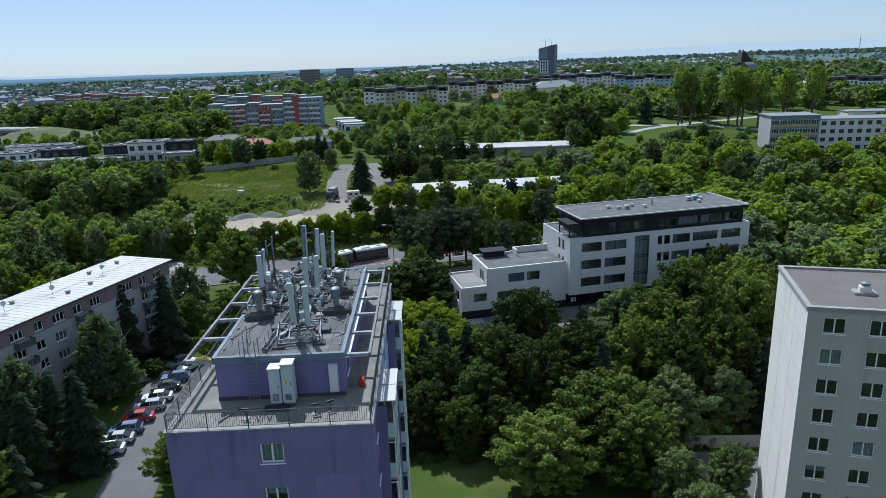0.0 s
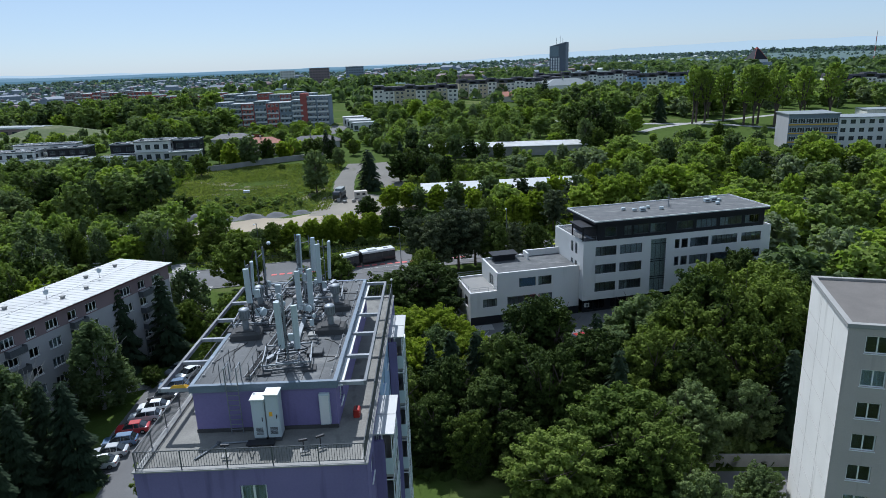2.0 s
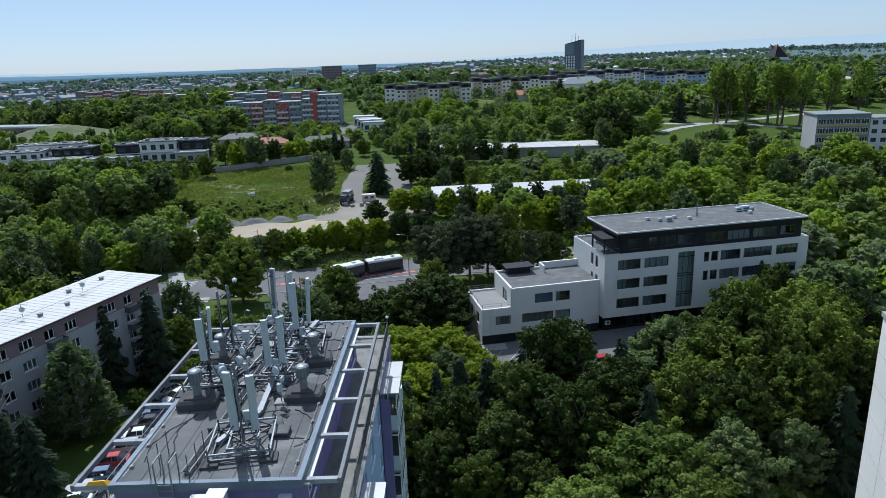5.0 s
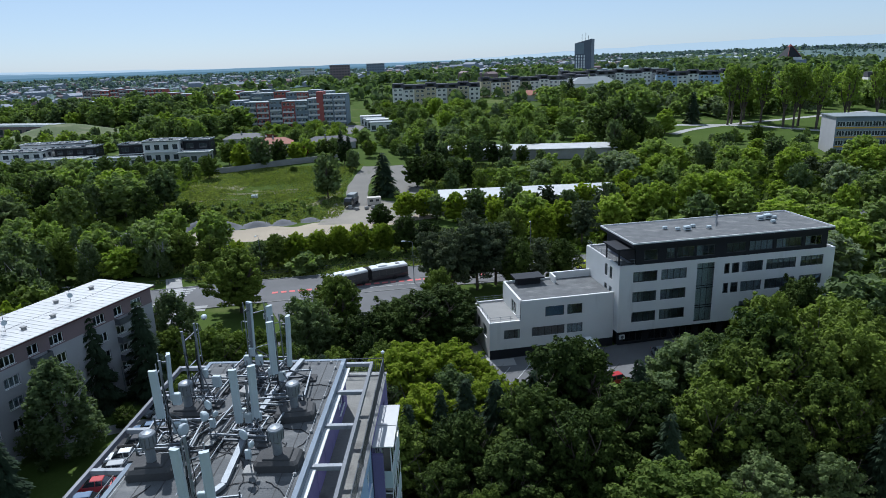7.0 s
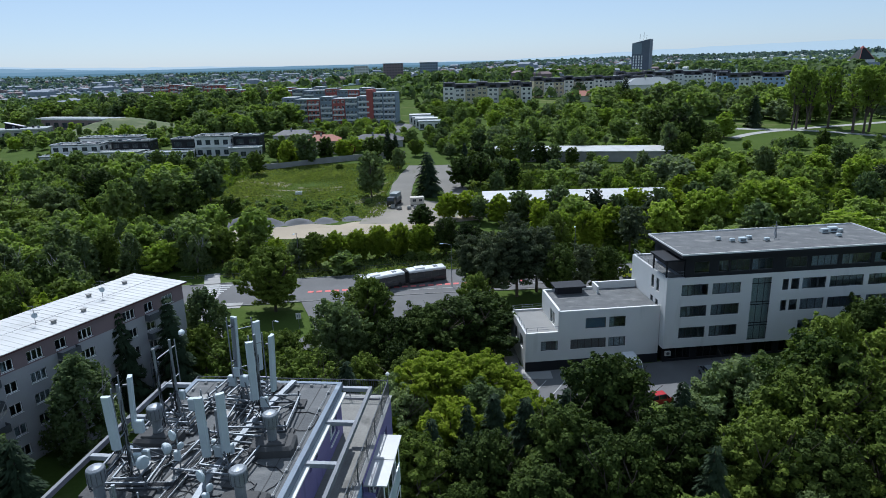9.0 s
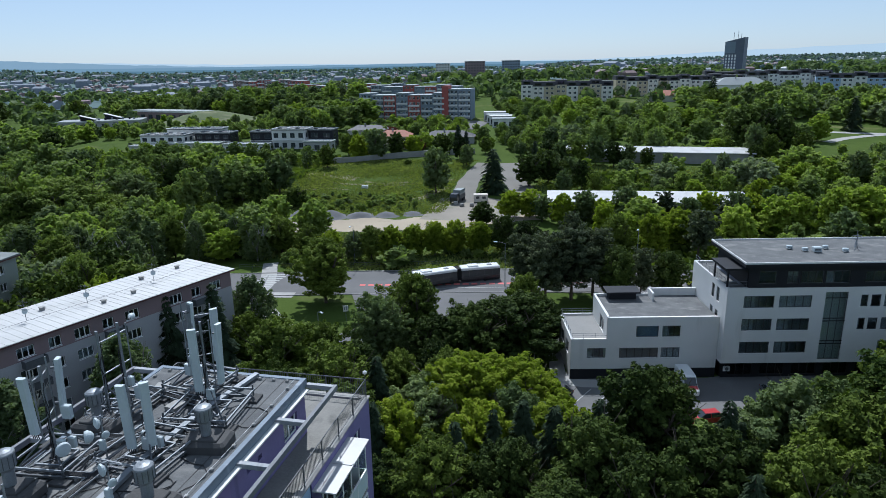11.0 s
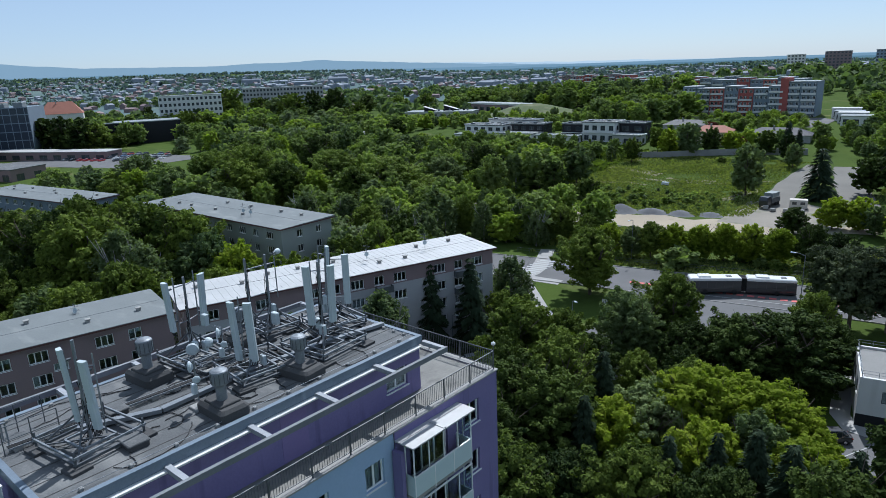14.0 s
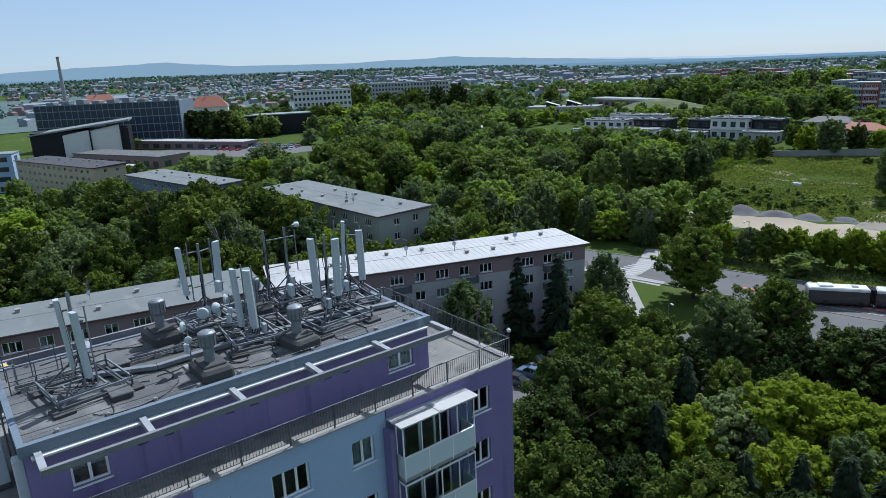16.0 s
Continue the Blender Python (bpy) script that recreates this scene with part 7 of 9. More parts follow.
GROVES = {
    "trees west of the lane": [(-44.6, 38.5, 12, "spruce"), (-39.6, 40.6, 13.5, "spruce"), (-50.5, 46.5, 13, "birch", 1.3), (-44.8, 57.9, 14, "birch", 1.4), (-46.4, 69.8, 14, "spruce"), (-40.6, 72.5, 15, "spruce"), (-44.5, 44, 12, "spruce"), (-52.5, 64, 10, "birch"), (-39.3, 78.8, 8, "round"),
                               (-40.6, 64.5, 3, "bush"), (-41.5, 84.4, 12, "birch", 1.2), (-42.2, 31.7, 9, "spruce"), (-46.3, 30.2, 10, "round"), (-27.2, 36, 7, "round"), (-28.2, 43.5, 5, "round")],
    "trees on the lawn": [(-36.4, 102, 13, "round", 1.35), (-27.4, 66.2, 13.5, "round", 1.1), (-18.4, 60.3, 13, "round", 1.1), (-24, 71.5, 11, "round"), (-18.3, 79.6, 12, "ash", 1.1), (-15.3, 86.2, 13, "round", 0.95), (-4.6, 81, 11, "deep", 1.5), (0.9, 84.8, 11, "deep", 1.5), (-10.5, 79.5, 9.5, "deep", 1.1),
                          (-12.7, 60.9, 12, "spruce"), (-10.4, 52.5, 11, "spruce"), (-15.4, 54.2, 12, "deep"), (-21.5, 52.6, 12, "deep", 1.1), (-11.1, 39.2, 12, "round", 1.1), (-17.6, 45.8, 12, "deep", 1.1), (-24.5, 59.5, 11, "deep"), (-12.8, 70.5, 8, "round"), (-8.8, 74.4, 8, "deep"), (-6.4, 69.4, 9, "round"), (-18.4, 69.6, 9.5, "deep"), (4.4, 91, 8.5, "deep"), (-21.6, 42.6, 9, "round")],
    "east grove": [(15.1, 31.8, 10, "maple"), (23.4, 36.8, 12, "maple", 1.15), (25.8, 32.3, 10.5, "maple"), (40.3, 58.4, 17, "round", 0.95), (43.9, 55.3, 16, "round", 0.9), (48.3, 56.3, 17, "round", 0.95), (37, 53.5, 15, "round", 0.95), (52.7, 65.2, 16, "round"), (56.3, 80.6, 13, "deep"), (29.9, 48.2, 14, "round", 0.9), (35.2, 46.5, 13, "deep"), (42.7, 48.5, 14, "round"), (33, 40.5, 10, "ash"),
                   (12.2, 50.5, 13, "deep"), (2.6, 42.6, 9, "deep"), (6.6, 39.6, 8, "round"), (9.8, 44.4, 10, "deep", 1.1), (13.4, 38.8, 6.5, "deep"), (1.2, 96.4, 10, "round")],
    "inner grove": [(-3.3, 64.3, 11.5, "lime", 1.25), (-8.5, 55.6, 9.5, "lime", 1.1), (3.4, 68.2, 9.5, "lime", 1.3), (0.6, 57, 9.5, "lime", 1.15), (8.4, 60.4, 8.5, "lime", 1.1), (-1.2, 69.2, 9.5, "lime", 1.1), (7.6, 66.4, 7.5, "lime"), (-6.6, 59.8, 10, "ash", 1.15), (3.6, 61.6, 9, "ash", 1.1), (-1.5, 52, 10, "spruce"), (2.1, 54.2, 10.5, "spruce"), (5, 55.8, 11, "spruce"), (8.4, 53.4, 12, "spruce"), (12.8, 55.5, 12, "spruce"), (18.2, 58.4, 15, "deep", 0.95), (32.4, 61.8, 13, "ash", 1.25), (25.2, 56.5, 12.5, "spruce"), (27.4, 60.4, 8, "spruce"), (22.4, 50.5, 13, "deep"),
                    (17.4, 45.5, 13, "deep"), (24.9, 44.1, 13, "spruce"), (-2.6, 46.8, 11, "round"), (38.4, 66.2, 11, "ash"), (46.2, 69.5, 15, "round"), (51.9, 60.3, 16, "round"), (4.6, 48.6, 11, "deep")],
    "shrubs by the drive": [(28.5, 27, 8, "ash"), (34.8, 28.7, 7, "ash"), (49.7, 33, 8, "round"), (29, 22.2, 7, "ash"), (27, 20, 6, "round"), (86.5, 84, 10, "round")],
    "roadside row": [(-43.6, 123.4, 7.4, "lime", 1.1), (-39.2, 125, 7, "ash"), (-35.6, 126.3, 8, "round"), (-31.2, 127.6, 7.6, "lime", 1.1), (-26.6, 129.4, 7.4, "lime", 1.1), (-22.4, 131.2, 8, "lime"), (-18, 132.6, 8.2, "lime", 1.1), (-13, 133.4, 7.6, "lime", 1.1), (-7.5, 134.4, 9, "deep"), (-2.5, 132, 8.5, "deep"), (-57.6, 127.9, 9, "round"),
                     (-68.7, 126.9, 9, "birch"), (-60.7, 122, 9, "birch"), (-80.6, 121.2, 10, "round"), (-73.5, 119.3, 10, "birch"), (-50.4, 127.2, 7.6, "round", 1.1)],
    "pines by the road": [(-0.5, 111.2, 12, "pine"), (3.6, 108.3, 13.5, "pine"), (8.2, 110.2, 14, "pine"), (12, 112.6, 13, "pine"), (16, 109.8, 11, "deep"), (20.5, 112, 10, "pine"), (25, 114.2, 9, "deep"), (7.6, 130.4, 11, "pine"), (16.7, 134.5, 10, "round"), (24.3, 135.9, 10, "lime"), (29.7, 144.2, 9, "lime"), (33.5, 136, 11, "pine"), (39.6, 146.6, 10, "pine"), (14.3, 147.8, 9, "lime")],
    "meadow trees": [(-35, 186.5, 14.5, "ash", 1.1), (-18, 188.6, 13.5, "spruce", 1.2), (-8, 197.6, 11, "deep", 1.1), (-2.4, 201.6, 11, "deep", 1.1), (-9.5, 162.5, 7.5, "lime", 1.2), (-4.6, 163.2, 8, "lime", 1.1), (-15.4, 154.5, 6.5, "deep", 1.2), (3.8, 206.9, 8, "ash"), (-81.7, 162.8, 11, "deep"), (-84.2, 181.6, 13, "ash"), (-83.3, 219.2, 9, "round"), (-76.4, 234.4, 10, "lime"),
                     (-69.6, 235.8, 12, "ash"), (-41.4, 252.4, 11, "spruce"), (-55.2, 227.5, 2, "bush"), (-72.2, 166.6, 6, "bush")],
    "park poplars": [(131.5, 301, 27, "poplar"), (134.5, 304, 28, "poplar"), (138, 302, 26, "poplar"), (148.5, 305, 27, "poplar"), (152, 290, 28, "poplar"), (155.5, 288, 27, "poplar"), (160, 293, 28, "poplar"), (163, 283, 27, "poplar"), (168, 292, 28, "poplar"), (176, 285, 27, "poplar"), (192, 288, 28, "poplar"), (186, 300, 26, "poplar"), (146, 318, 22, "poplar")],
    "park trees": [(118, 310, 15, "spruce"), (66.3, 257.9, 17, "deep"), (72.1, 260.5, 16, "deep"), (78, 256, 14, "deep"), (73.8, 392, 18, "spruce"), (71, 366.4, 14, "round"), (82.7, 249.6, 9, "round"), (87.7, 209.8, 10, "ash"), (94.7, 208.9, 10, "ash"), (114.4, 216, 10, "ash"), (104, 232, 9, "ash"), (122, 248, 9, "round")],
}

GROVES["trees before the grey block"] = [(-112, 53, 21, "round"), (-106, 56, 20, "deep"), (-99, 54.5, 21, "round"), (-93.5, 56.5, 20, "round"), (-87.5, 56, 17, "ash"), (-80, 58, 15.5, "lime"), (-103, 43, 21.5, "round"), (-112, 40, 21.5, "deep"), (-95, 45, 19.5, "birch"), (-88, 46, 17.5, "birch"), (-120, 48, 21.5, "round"), (-128, 52, 20.5, "deep"), (-84, 40, 16.5, "round"), (-76, 50, 14, "round"), (-134, 72, 10.5, "redbush")]
GROVES["trees beside the tracks"] = [(3, 188, 8, "ash"), (8, 196, 9, "deep"), (2, 205, 7, "round"), (-2, 216, 8, "ash"), (-6, 226, 7, "round"), (6, 214, 6, "ash"), (12, 187, 7, "round"), (-33, 226, 8, "ash"), (-38, 238, 9, "deep"), (-10, 240, 7, "spruce"), (-16, 246, 6, "ash"), (-46, 243, 9, "round"), (-58, 246, 8, "lime"), (-64, 241, 10, "deep"), (-84, 243, 9, "round"), (-30, 250, 7, "round"), (-22, 262, 7, "ash"), (-14, 275, 8, "deep"), (-40, 262, 7, "spruce"), (-6, 262, 9, "ash"), (0, 190, 3, "bush"), (5, 200, 3, "bush"), (-8, 250, 3, "bush")]
# dark deep kind here puts the shade under the grove into leaf colour
GROVES["shrubs on the lawn"] = [(7.2, 37.8, 4, "deep"), (10.6, 37.4, 4, "deep"), (2, 40.8, 6, "deep"), (11.8, 40.6, 7, "deep")]
GROVES["trees before the hall"] = [(-1, 160, 7.1, "ash"), (4, 158, 8.1, "lime"), (9.5, 160.5, 8.6, "ash"), (14, 158, 7.1, "lime"), (19.5, 161, 9.6, "ash"), (23, 158, 8.1, "lime"), (29, 161, 8.6, "pine"), (34, 158, 8.1, "ash"), (39, 160.5, 9.1, "lime"), (44.5, 158.5, 9.6, "ash"), (49, 162, 8.6, "lime"), (55, 166, 9.1, "ash"), (53, 173, 9.6, "lime")]
GROVES["trees before the long hall"] = [(0, 231, 8.8, "ash"), (6, 229, 9.8, "round"), (12, 231, 10.8, "ash"), (18, 229, 8.8, "deep"), (23, 231.5, 7.8, "ash"), (29, 229, 6.8, "round"), (-5, 234, 8.8, "deep"), (36, 231, 4.8, "ash"), (66, 246, 12.8, "ash"), (70, 241, 9.8, "round"), (64, 236, 6.8, "round")]

GROVES["tall western trees"] = [(-181.8, 129.1, 18, "maple", 1.3), (-144.7, 115.5, 16, "round", 1.2), (-189.5, 117.8, 17, "maple", 1.25), (-180, 157.8, 17, "deep", 1.3), (-116.9, 132.1, 16, "maple", 1.4), (-123.7, 125, 14, "round", 1.2), (-148.6, 174.3, 13, "deep", 1.1), (-115.3, 154.8, 12, "ash", 1.2), (-112.6, 171, 13, "deep", 1.2), (-222.2, 108.1, 15, "ash", 1.3), (-179, 99.3, 14, "ash", 1.2), (-189.5, 85.3, 13, "round", 1.1), (-141.1, 92.9, 13, "ash", 1.2),
                                (-117.2, 101.6, 12, "birch", 1.3), (-104.3, 104.1, 12, "birch", 1.3), (-91.7, 99.2, 12, "round", 1.1), (-77.3, 103.6, 11, "birch", 1.2), (-92.4, 106.2, 12, "birch", 1.2), (-144.7, 45.9, 17, "round", 1.2), (-153.5, 40.3, 18, "deep", 1.2), (-127.4, 47.3, 18, "ash", 1.1), (-130, 53.4, 18, "deep", 1.2), (-178.9, 43.9, 17, "round", 1.1), (-73.6, 84.5, 14, "maple", 0.9), (-111, 56, 19.5, "maple", 1.1), (-150, 140, 15, "maple", 1.3), (-163, 112, 16, "round", 1.3), (-205, 140, 16, "round", 1.3)]

GROVES["tall town trees"] = [(-316.2, 225.5, 14, "round", 1.3), (-366, 285.4, 16, "round", 1.4), (-375.6, 321.3, 16, "deep", 1.2), (-299.8, 280, 15, "round", 1.2), (-420.5, 409.3, 16, "deep", 1.3), (-390.8, 418.3, 15, "maple", 1.3), (-392.6, 456.5, 15, "round", 1.3), (-312.6, 400.1, 13, "round", 1.2), (-404.2, 243.1, 16, "round", 1.3), (-539.1, 348.4, 18, "deep", 1), (-247.5, 222.1, 11, "ash", 1.2), (-224.5, 244.6, 11, "deep", 1.2), (-573.8, 285.9, 15, "deep", 1)]

GROVES["trees by the halls"] = [(-447.3, 146.3, 18.6, "deep", 1.3), (-433.9, 151.9, 20.8, "deep", 1.3), (-413.1, 155.1, 22.2, "deep", 1.3), (-393.5, 157.5, 21.5, "deep", 1.3), (-390.0, 163.8, 18.4, "round", 1.3), (-388.9, 174.6, 10.4, "round", 1.3), (-404.2, 230.6, 18.6, "round", 1.2), (-477.0, 305.3, 28.8, "round", 1.1), (-442.9, 313.9, 21.8, "round", 1.2), (-418.3, 311.5, 21.1, "ash", 1.2), (-385.5, 301.3, 25.4, "round", 1.2), (-398.3, 332.4, 25.3, "deep", 1), (-366.9, 325.7, 26.4, "deep", 1), (-332.0, 316.3, 15.9, "round", 1.2)]

# what stays free of scattered trees: (x, y, reach)
CLEAR = []
for pts, w in ((MAIN_ROAD, 9.5), (LANE, 6.0), (SITE, 10.5), ([(-24, 176), (-27, 190), (-28, 232)], 6), ([(-6, 174), (-14, 208), (-19, 232)], 7), ([(95, 160), (125, 152), (160, 150), (230, 165)], 6), ([(-57, 121), (-52, 109), (-45, 96), (-28, 83), (-18, 76)], 4)):
    CLEAR += [(q.x, q.y, w) for q in along(pts, 4)]
# footprints of buildings and yards: centre, turn, half sizes
SOLID = [(-5.6, 11.8, 0, 9, 15.5), (48, 24, -17, 16, 10), (49, 93, 11.8, 22, 12), (22, 86, 11.8, 18, 10), (-55, 59.5, 71, 28, 10), (-69, 14, 78, 32, 10), (-103, 72, 1.5, 28, 9), (-184, 64, 10, 27, 9), (-270, 48, 16, 34, 10),
         (31.5, 240, -3, 36, 9), (25, 170.5, 4, 30, 10), (-57, 200.5, 5, 29, 17.5), (135, 295, -25, 52, 25), (-212, 348, 0, 27, 19), (-285, 352, 24, 27, 13), (-255, 380, -14, 34, 9), (-260, 244, 12, 17, 8), (-356, 331, 8, 20, 9), (-36.5, 333, -18, 8, 18), (-84, 351, -1, 33, 9), (-2, 440, 2, 32, 10)]


def free(x, y):
    if any((x - a) ** 2 + (y - b) ** 2 < r * r for a, b, r in CLEAR):
        return False
    for a, b, t, w, d in SOLID:
        c, s = math.cos(math.radians(t)), math.sin(math.radians(t))
        u, v = (x - a) * c + (y - b) * s, -(x - a) * s + (y - b) * c
        if abs(u) < w and abs(v) < d:
            return False
    return True


planted = []
for group, rows in GROVES.items():
    for x, y, h, kind, *broad in rows:
        plant(kind, x, y, h, 2 if y < 136 or kind == "poplar" or group == "tall western trees" else 1, group, *broad)
        planted.append((x, y))


def wood(name, label, corners, gap, heights, kinds, detail, seed, keep=1.0, single="", fill=0.0):
    """Scatters trees inside a polygon, no closer than gap, clear of roads and houses. single: the group, where each tree is a thing.
    fill: how many low shrubs stand between, for each tree."""
    rng = random.Random(seed)
    xs, ys = [p[0] for p in corners], [p[1] for p in corners]
    n = int((max(xs) - min(xs)) * (max(ys) - min(ys)) / gap ** 2 * 4)
    rows = []
    for _ in range(n):
        x, y = rng.uniform(min(xs), max(xs)), rng.uniform(min(ys), max(ys))
        inside = False
        for (x0, y0), (x1, y1) in zip(corners, corners[1:] + corners[:1]):
            if (y0 > y) != (y1 > y) and x < (x1 - x0) * (y - y0) / (y1 - y0) + x0:
                inside = not inside
        if not inside or rng.random() > keep or not free(x, y):
            continue
        g2 = gap * rng.uniform(0.75, 1.25)
        if any((x - a) ** 2 + (y - b) ** 2 < g2 * g2 for a, b in planted):
            continue
        planted.append((x, y))
        kind = rng.choices([k for k, _ in kinds], [w for _, w in kinds])[0]
        h = heights[0] + (heights[1] - heights[0]) * rng.random() ** 1.1
        if single:
            plant(kind, x, y, h, detail, single)
        else:
            rows.append((kind, x, y, h, detail))
        if rng.random() < fill:
            a = rng.uniform(0, 6.3)
            bx, by = x + math.cos(a) * gap * 0.6, y + math.sin(a) * gap * 0.6
            if free(bx, by):
                rows.append(("bush", bx, by, rng.uniform(2, 4.5), 0))
    thicket(name, label, rows)


MIX = [("round", 5), ("deep", 2.6), ("ash", 3), ("lime", 1.8), ("birch", 0.8)]
# weighted to the dark deep kind, so leaf colour carries the grove's unlit sides
NEAR_MIX = [("round", 3), ("deep", 7), ("ash", 1.5), ("spruce", 2)]
wood("grove_undergrowth", "shrubs below the east grove", [(4, 40), (60, 40), (64, 70), (50, 74), (44, 60), (30, 53), (-2, 51), (-8, 44)], 5.4, (8, 13), NEAR_MIX, 2, 1, single="east grove", fill=0.7)
wood("yard_undergrowth", "shrubs beside the office yard", [(-8, 55), (42, 56), (44, 70), (38, 68), (8, 66), (2, 74), (-10, 74)], 4.2, (2.5, 5), [("lime", 4), ("round", 3), ("deep", 2), ("ash", 3), ("spruce", 1)], 2, 31, single="inner grove", fill=0.8)
wood("lawn_undergrowth", "shrubs between the lawn trees", [(-24, 44), (-8, 34), (-8, 74), (-20, 82), (-27, 74)], 4.8, (7, 11), NEAR_MIX, 2, 2, single="trees on the lawn", fill=0.6)
wood("lane_undergrowth", "shrubs beside the lane", [(-66, -20), (-38, -25), (-40, 30), (-46, 56), (-52, 40)], 7, (8, 13), [("round", 3), ("birch", 3), ("spruce", 2)], 2, 9, 0.8, single="trees west of the lane", fill=0.5)
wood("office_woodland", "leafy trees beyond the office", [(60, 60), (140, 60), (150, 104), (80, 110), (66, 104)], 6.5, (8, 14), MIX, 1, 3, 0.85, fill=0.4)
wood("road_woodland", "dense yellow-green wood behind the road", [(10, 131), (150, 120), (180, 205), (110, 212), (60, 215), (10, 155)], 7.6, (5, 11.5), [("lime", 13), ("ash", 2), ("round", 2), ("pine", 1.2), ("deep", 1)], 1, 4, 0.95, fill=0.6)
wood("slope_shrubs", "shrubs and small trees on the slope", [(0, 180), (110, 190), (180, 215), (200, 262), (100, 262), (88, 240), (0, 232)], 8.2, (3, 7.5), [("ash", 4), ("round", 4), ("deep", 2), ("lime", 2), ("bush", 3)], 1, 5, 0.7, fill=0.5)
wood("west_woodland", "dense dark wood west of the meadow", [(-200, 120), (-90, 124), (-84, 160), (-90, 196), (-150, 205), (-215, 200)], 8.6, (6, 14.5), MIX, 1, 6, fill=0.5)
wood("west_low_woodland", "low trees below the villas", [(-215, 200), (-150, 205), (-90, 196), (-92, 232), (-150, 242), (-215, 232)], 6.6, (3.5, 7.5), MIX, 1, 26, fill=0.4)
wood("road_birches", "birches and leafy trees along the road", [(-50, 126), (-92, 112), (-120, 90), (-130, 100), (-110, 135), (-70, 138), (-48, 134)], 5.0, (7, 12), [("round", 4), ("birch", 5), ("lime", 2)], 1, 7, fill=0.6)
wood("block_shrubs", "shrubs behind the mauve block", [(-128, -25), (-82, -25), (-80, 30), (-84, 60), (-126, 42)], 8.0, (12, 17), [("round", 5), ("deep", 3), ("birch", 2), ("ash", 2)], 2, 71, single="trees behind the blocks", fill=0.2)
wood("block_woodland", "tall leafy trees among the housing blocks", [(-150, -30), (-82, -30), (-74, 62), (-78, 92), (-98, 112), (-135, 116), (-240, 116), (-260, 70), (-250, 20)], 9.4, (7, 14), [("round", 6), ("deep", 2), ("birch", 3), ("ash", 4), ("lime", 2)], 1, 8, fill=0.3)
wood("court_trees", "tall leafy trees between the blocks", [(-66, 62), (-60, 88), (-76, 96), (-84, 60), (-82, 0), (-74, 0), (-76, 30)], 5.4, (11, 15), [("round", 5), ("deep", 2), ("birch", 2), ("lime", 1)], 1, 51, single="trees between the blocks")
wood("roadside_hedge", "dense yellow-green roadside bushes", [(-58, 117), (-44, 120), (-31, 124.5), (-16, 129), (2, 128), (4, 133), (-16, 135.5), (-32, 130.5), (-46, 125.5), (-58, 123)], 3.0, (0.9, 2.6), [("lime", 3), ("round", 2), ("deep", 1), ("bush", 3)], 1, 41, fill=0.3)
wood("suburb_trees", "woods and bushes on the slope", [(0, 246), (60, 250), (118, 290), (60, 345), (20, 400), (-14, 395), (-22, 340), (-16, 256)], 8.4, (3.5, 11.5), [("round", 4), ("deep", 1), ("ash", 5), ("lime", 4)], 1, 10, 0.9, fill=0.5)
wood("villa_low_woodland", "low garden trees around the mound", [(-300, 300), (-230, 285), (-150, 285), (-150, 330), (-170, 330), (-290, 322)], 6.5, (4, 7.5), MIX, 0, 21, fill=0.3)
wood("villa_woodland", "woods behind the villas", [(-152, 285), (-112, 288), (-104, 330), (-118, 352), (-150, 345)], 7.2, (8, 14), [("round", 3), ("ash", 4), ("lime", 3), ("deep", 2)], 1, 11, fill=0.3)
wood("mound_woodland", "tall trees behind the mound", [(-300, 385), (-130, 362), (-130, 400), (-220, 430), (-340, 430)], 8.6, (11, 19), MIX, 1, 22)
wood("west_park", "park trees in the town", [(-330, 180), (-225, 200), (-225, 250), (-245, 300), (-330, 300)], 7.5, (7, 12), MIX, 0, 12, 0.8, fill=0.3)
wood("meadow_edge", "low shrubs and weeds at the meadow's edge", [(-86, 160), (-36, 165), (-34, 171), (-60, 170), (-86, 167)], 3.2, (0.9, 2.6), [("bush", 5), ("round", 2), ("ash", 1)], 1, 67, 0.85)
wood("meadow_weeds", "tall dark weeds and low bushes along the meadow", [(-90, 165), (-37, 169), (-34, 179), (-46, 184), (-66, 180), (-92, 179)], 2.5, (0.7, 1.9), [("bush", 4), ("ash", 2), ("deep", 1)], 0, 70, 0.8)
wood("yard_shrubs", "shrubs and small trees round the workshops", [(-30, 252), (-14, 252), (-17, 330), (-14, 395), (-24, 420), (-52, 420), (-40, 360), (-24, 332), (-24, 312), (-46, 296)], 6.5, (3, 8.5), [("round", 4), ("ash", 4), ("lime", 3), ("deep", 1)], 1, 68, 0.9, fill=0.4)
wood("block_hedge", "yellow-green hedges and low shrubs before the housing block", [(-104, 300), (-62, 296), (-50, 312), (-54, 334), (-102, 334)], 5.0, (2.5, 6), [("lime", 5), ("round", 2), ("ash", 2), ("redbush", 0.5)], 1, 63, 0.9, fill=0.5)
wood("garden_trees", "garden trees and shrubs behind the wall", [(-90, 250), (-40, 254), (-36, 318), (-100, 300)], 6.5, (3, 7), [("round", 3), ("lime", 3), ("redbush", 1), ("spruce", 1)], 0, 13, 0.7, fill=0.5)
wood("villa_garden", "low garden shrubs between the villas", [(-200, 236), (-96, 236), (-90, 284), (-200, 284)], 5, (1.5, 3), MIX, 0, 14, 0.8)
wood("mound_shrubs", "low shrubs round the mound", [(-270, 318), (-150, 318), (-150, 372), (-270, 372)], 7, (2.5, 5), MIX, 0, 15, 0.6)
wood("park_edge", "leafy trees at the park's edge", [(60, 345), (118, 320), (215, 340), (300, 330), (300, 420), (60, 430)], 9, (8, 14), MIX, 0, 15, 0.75)
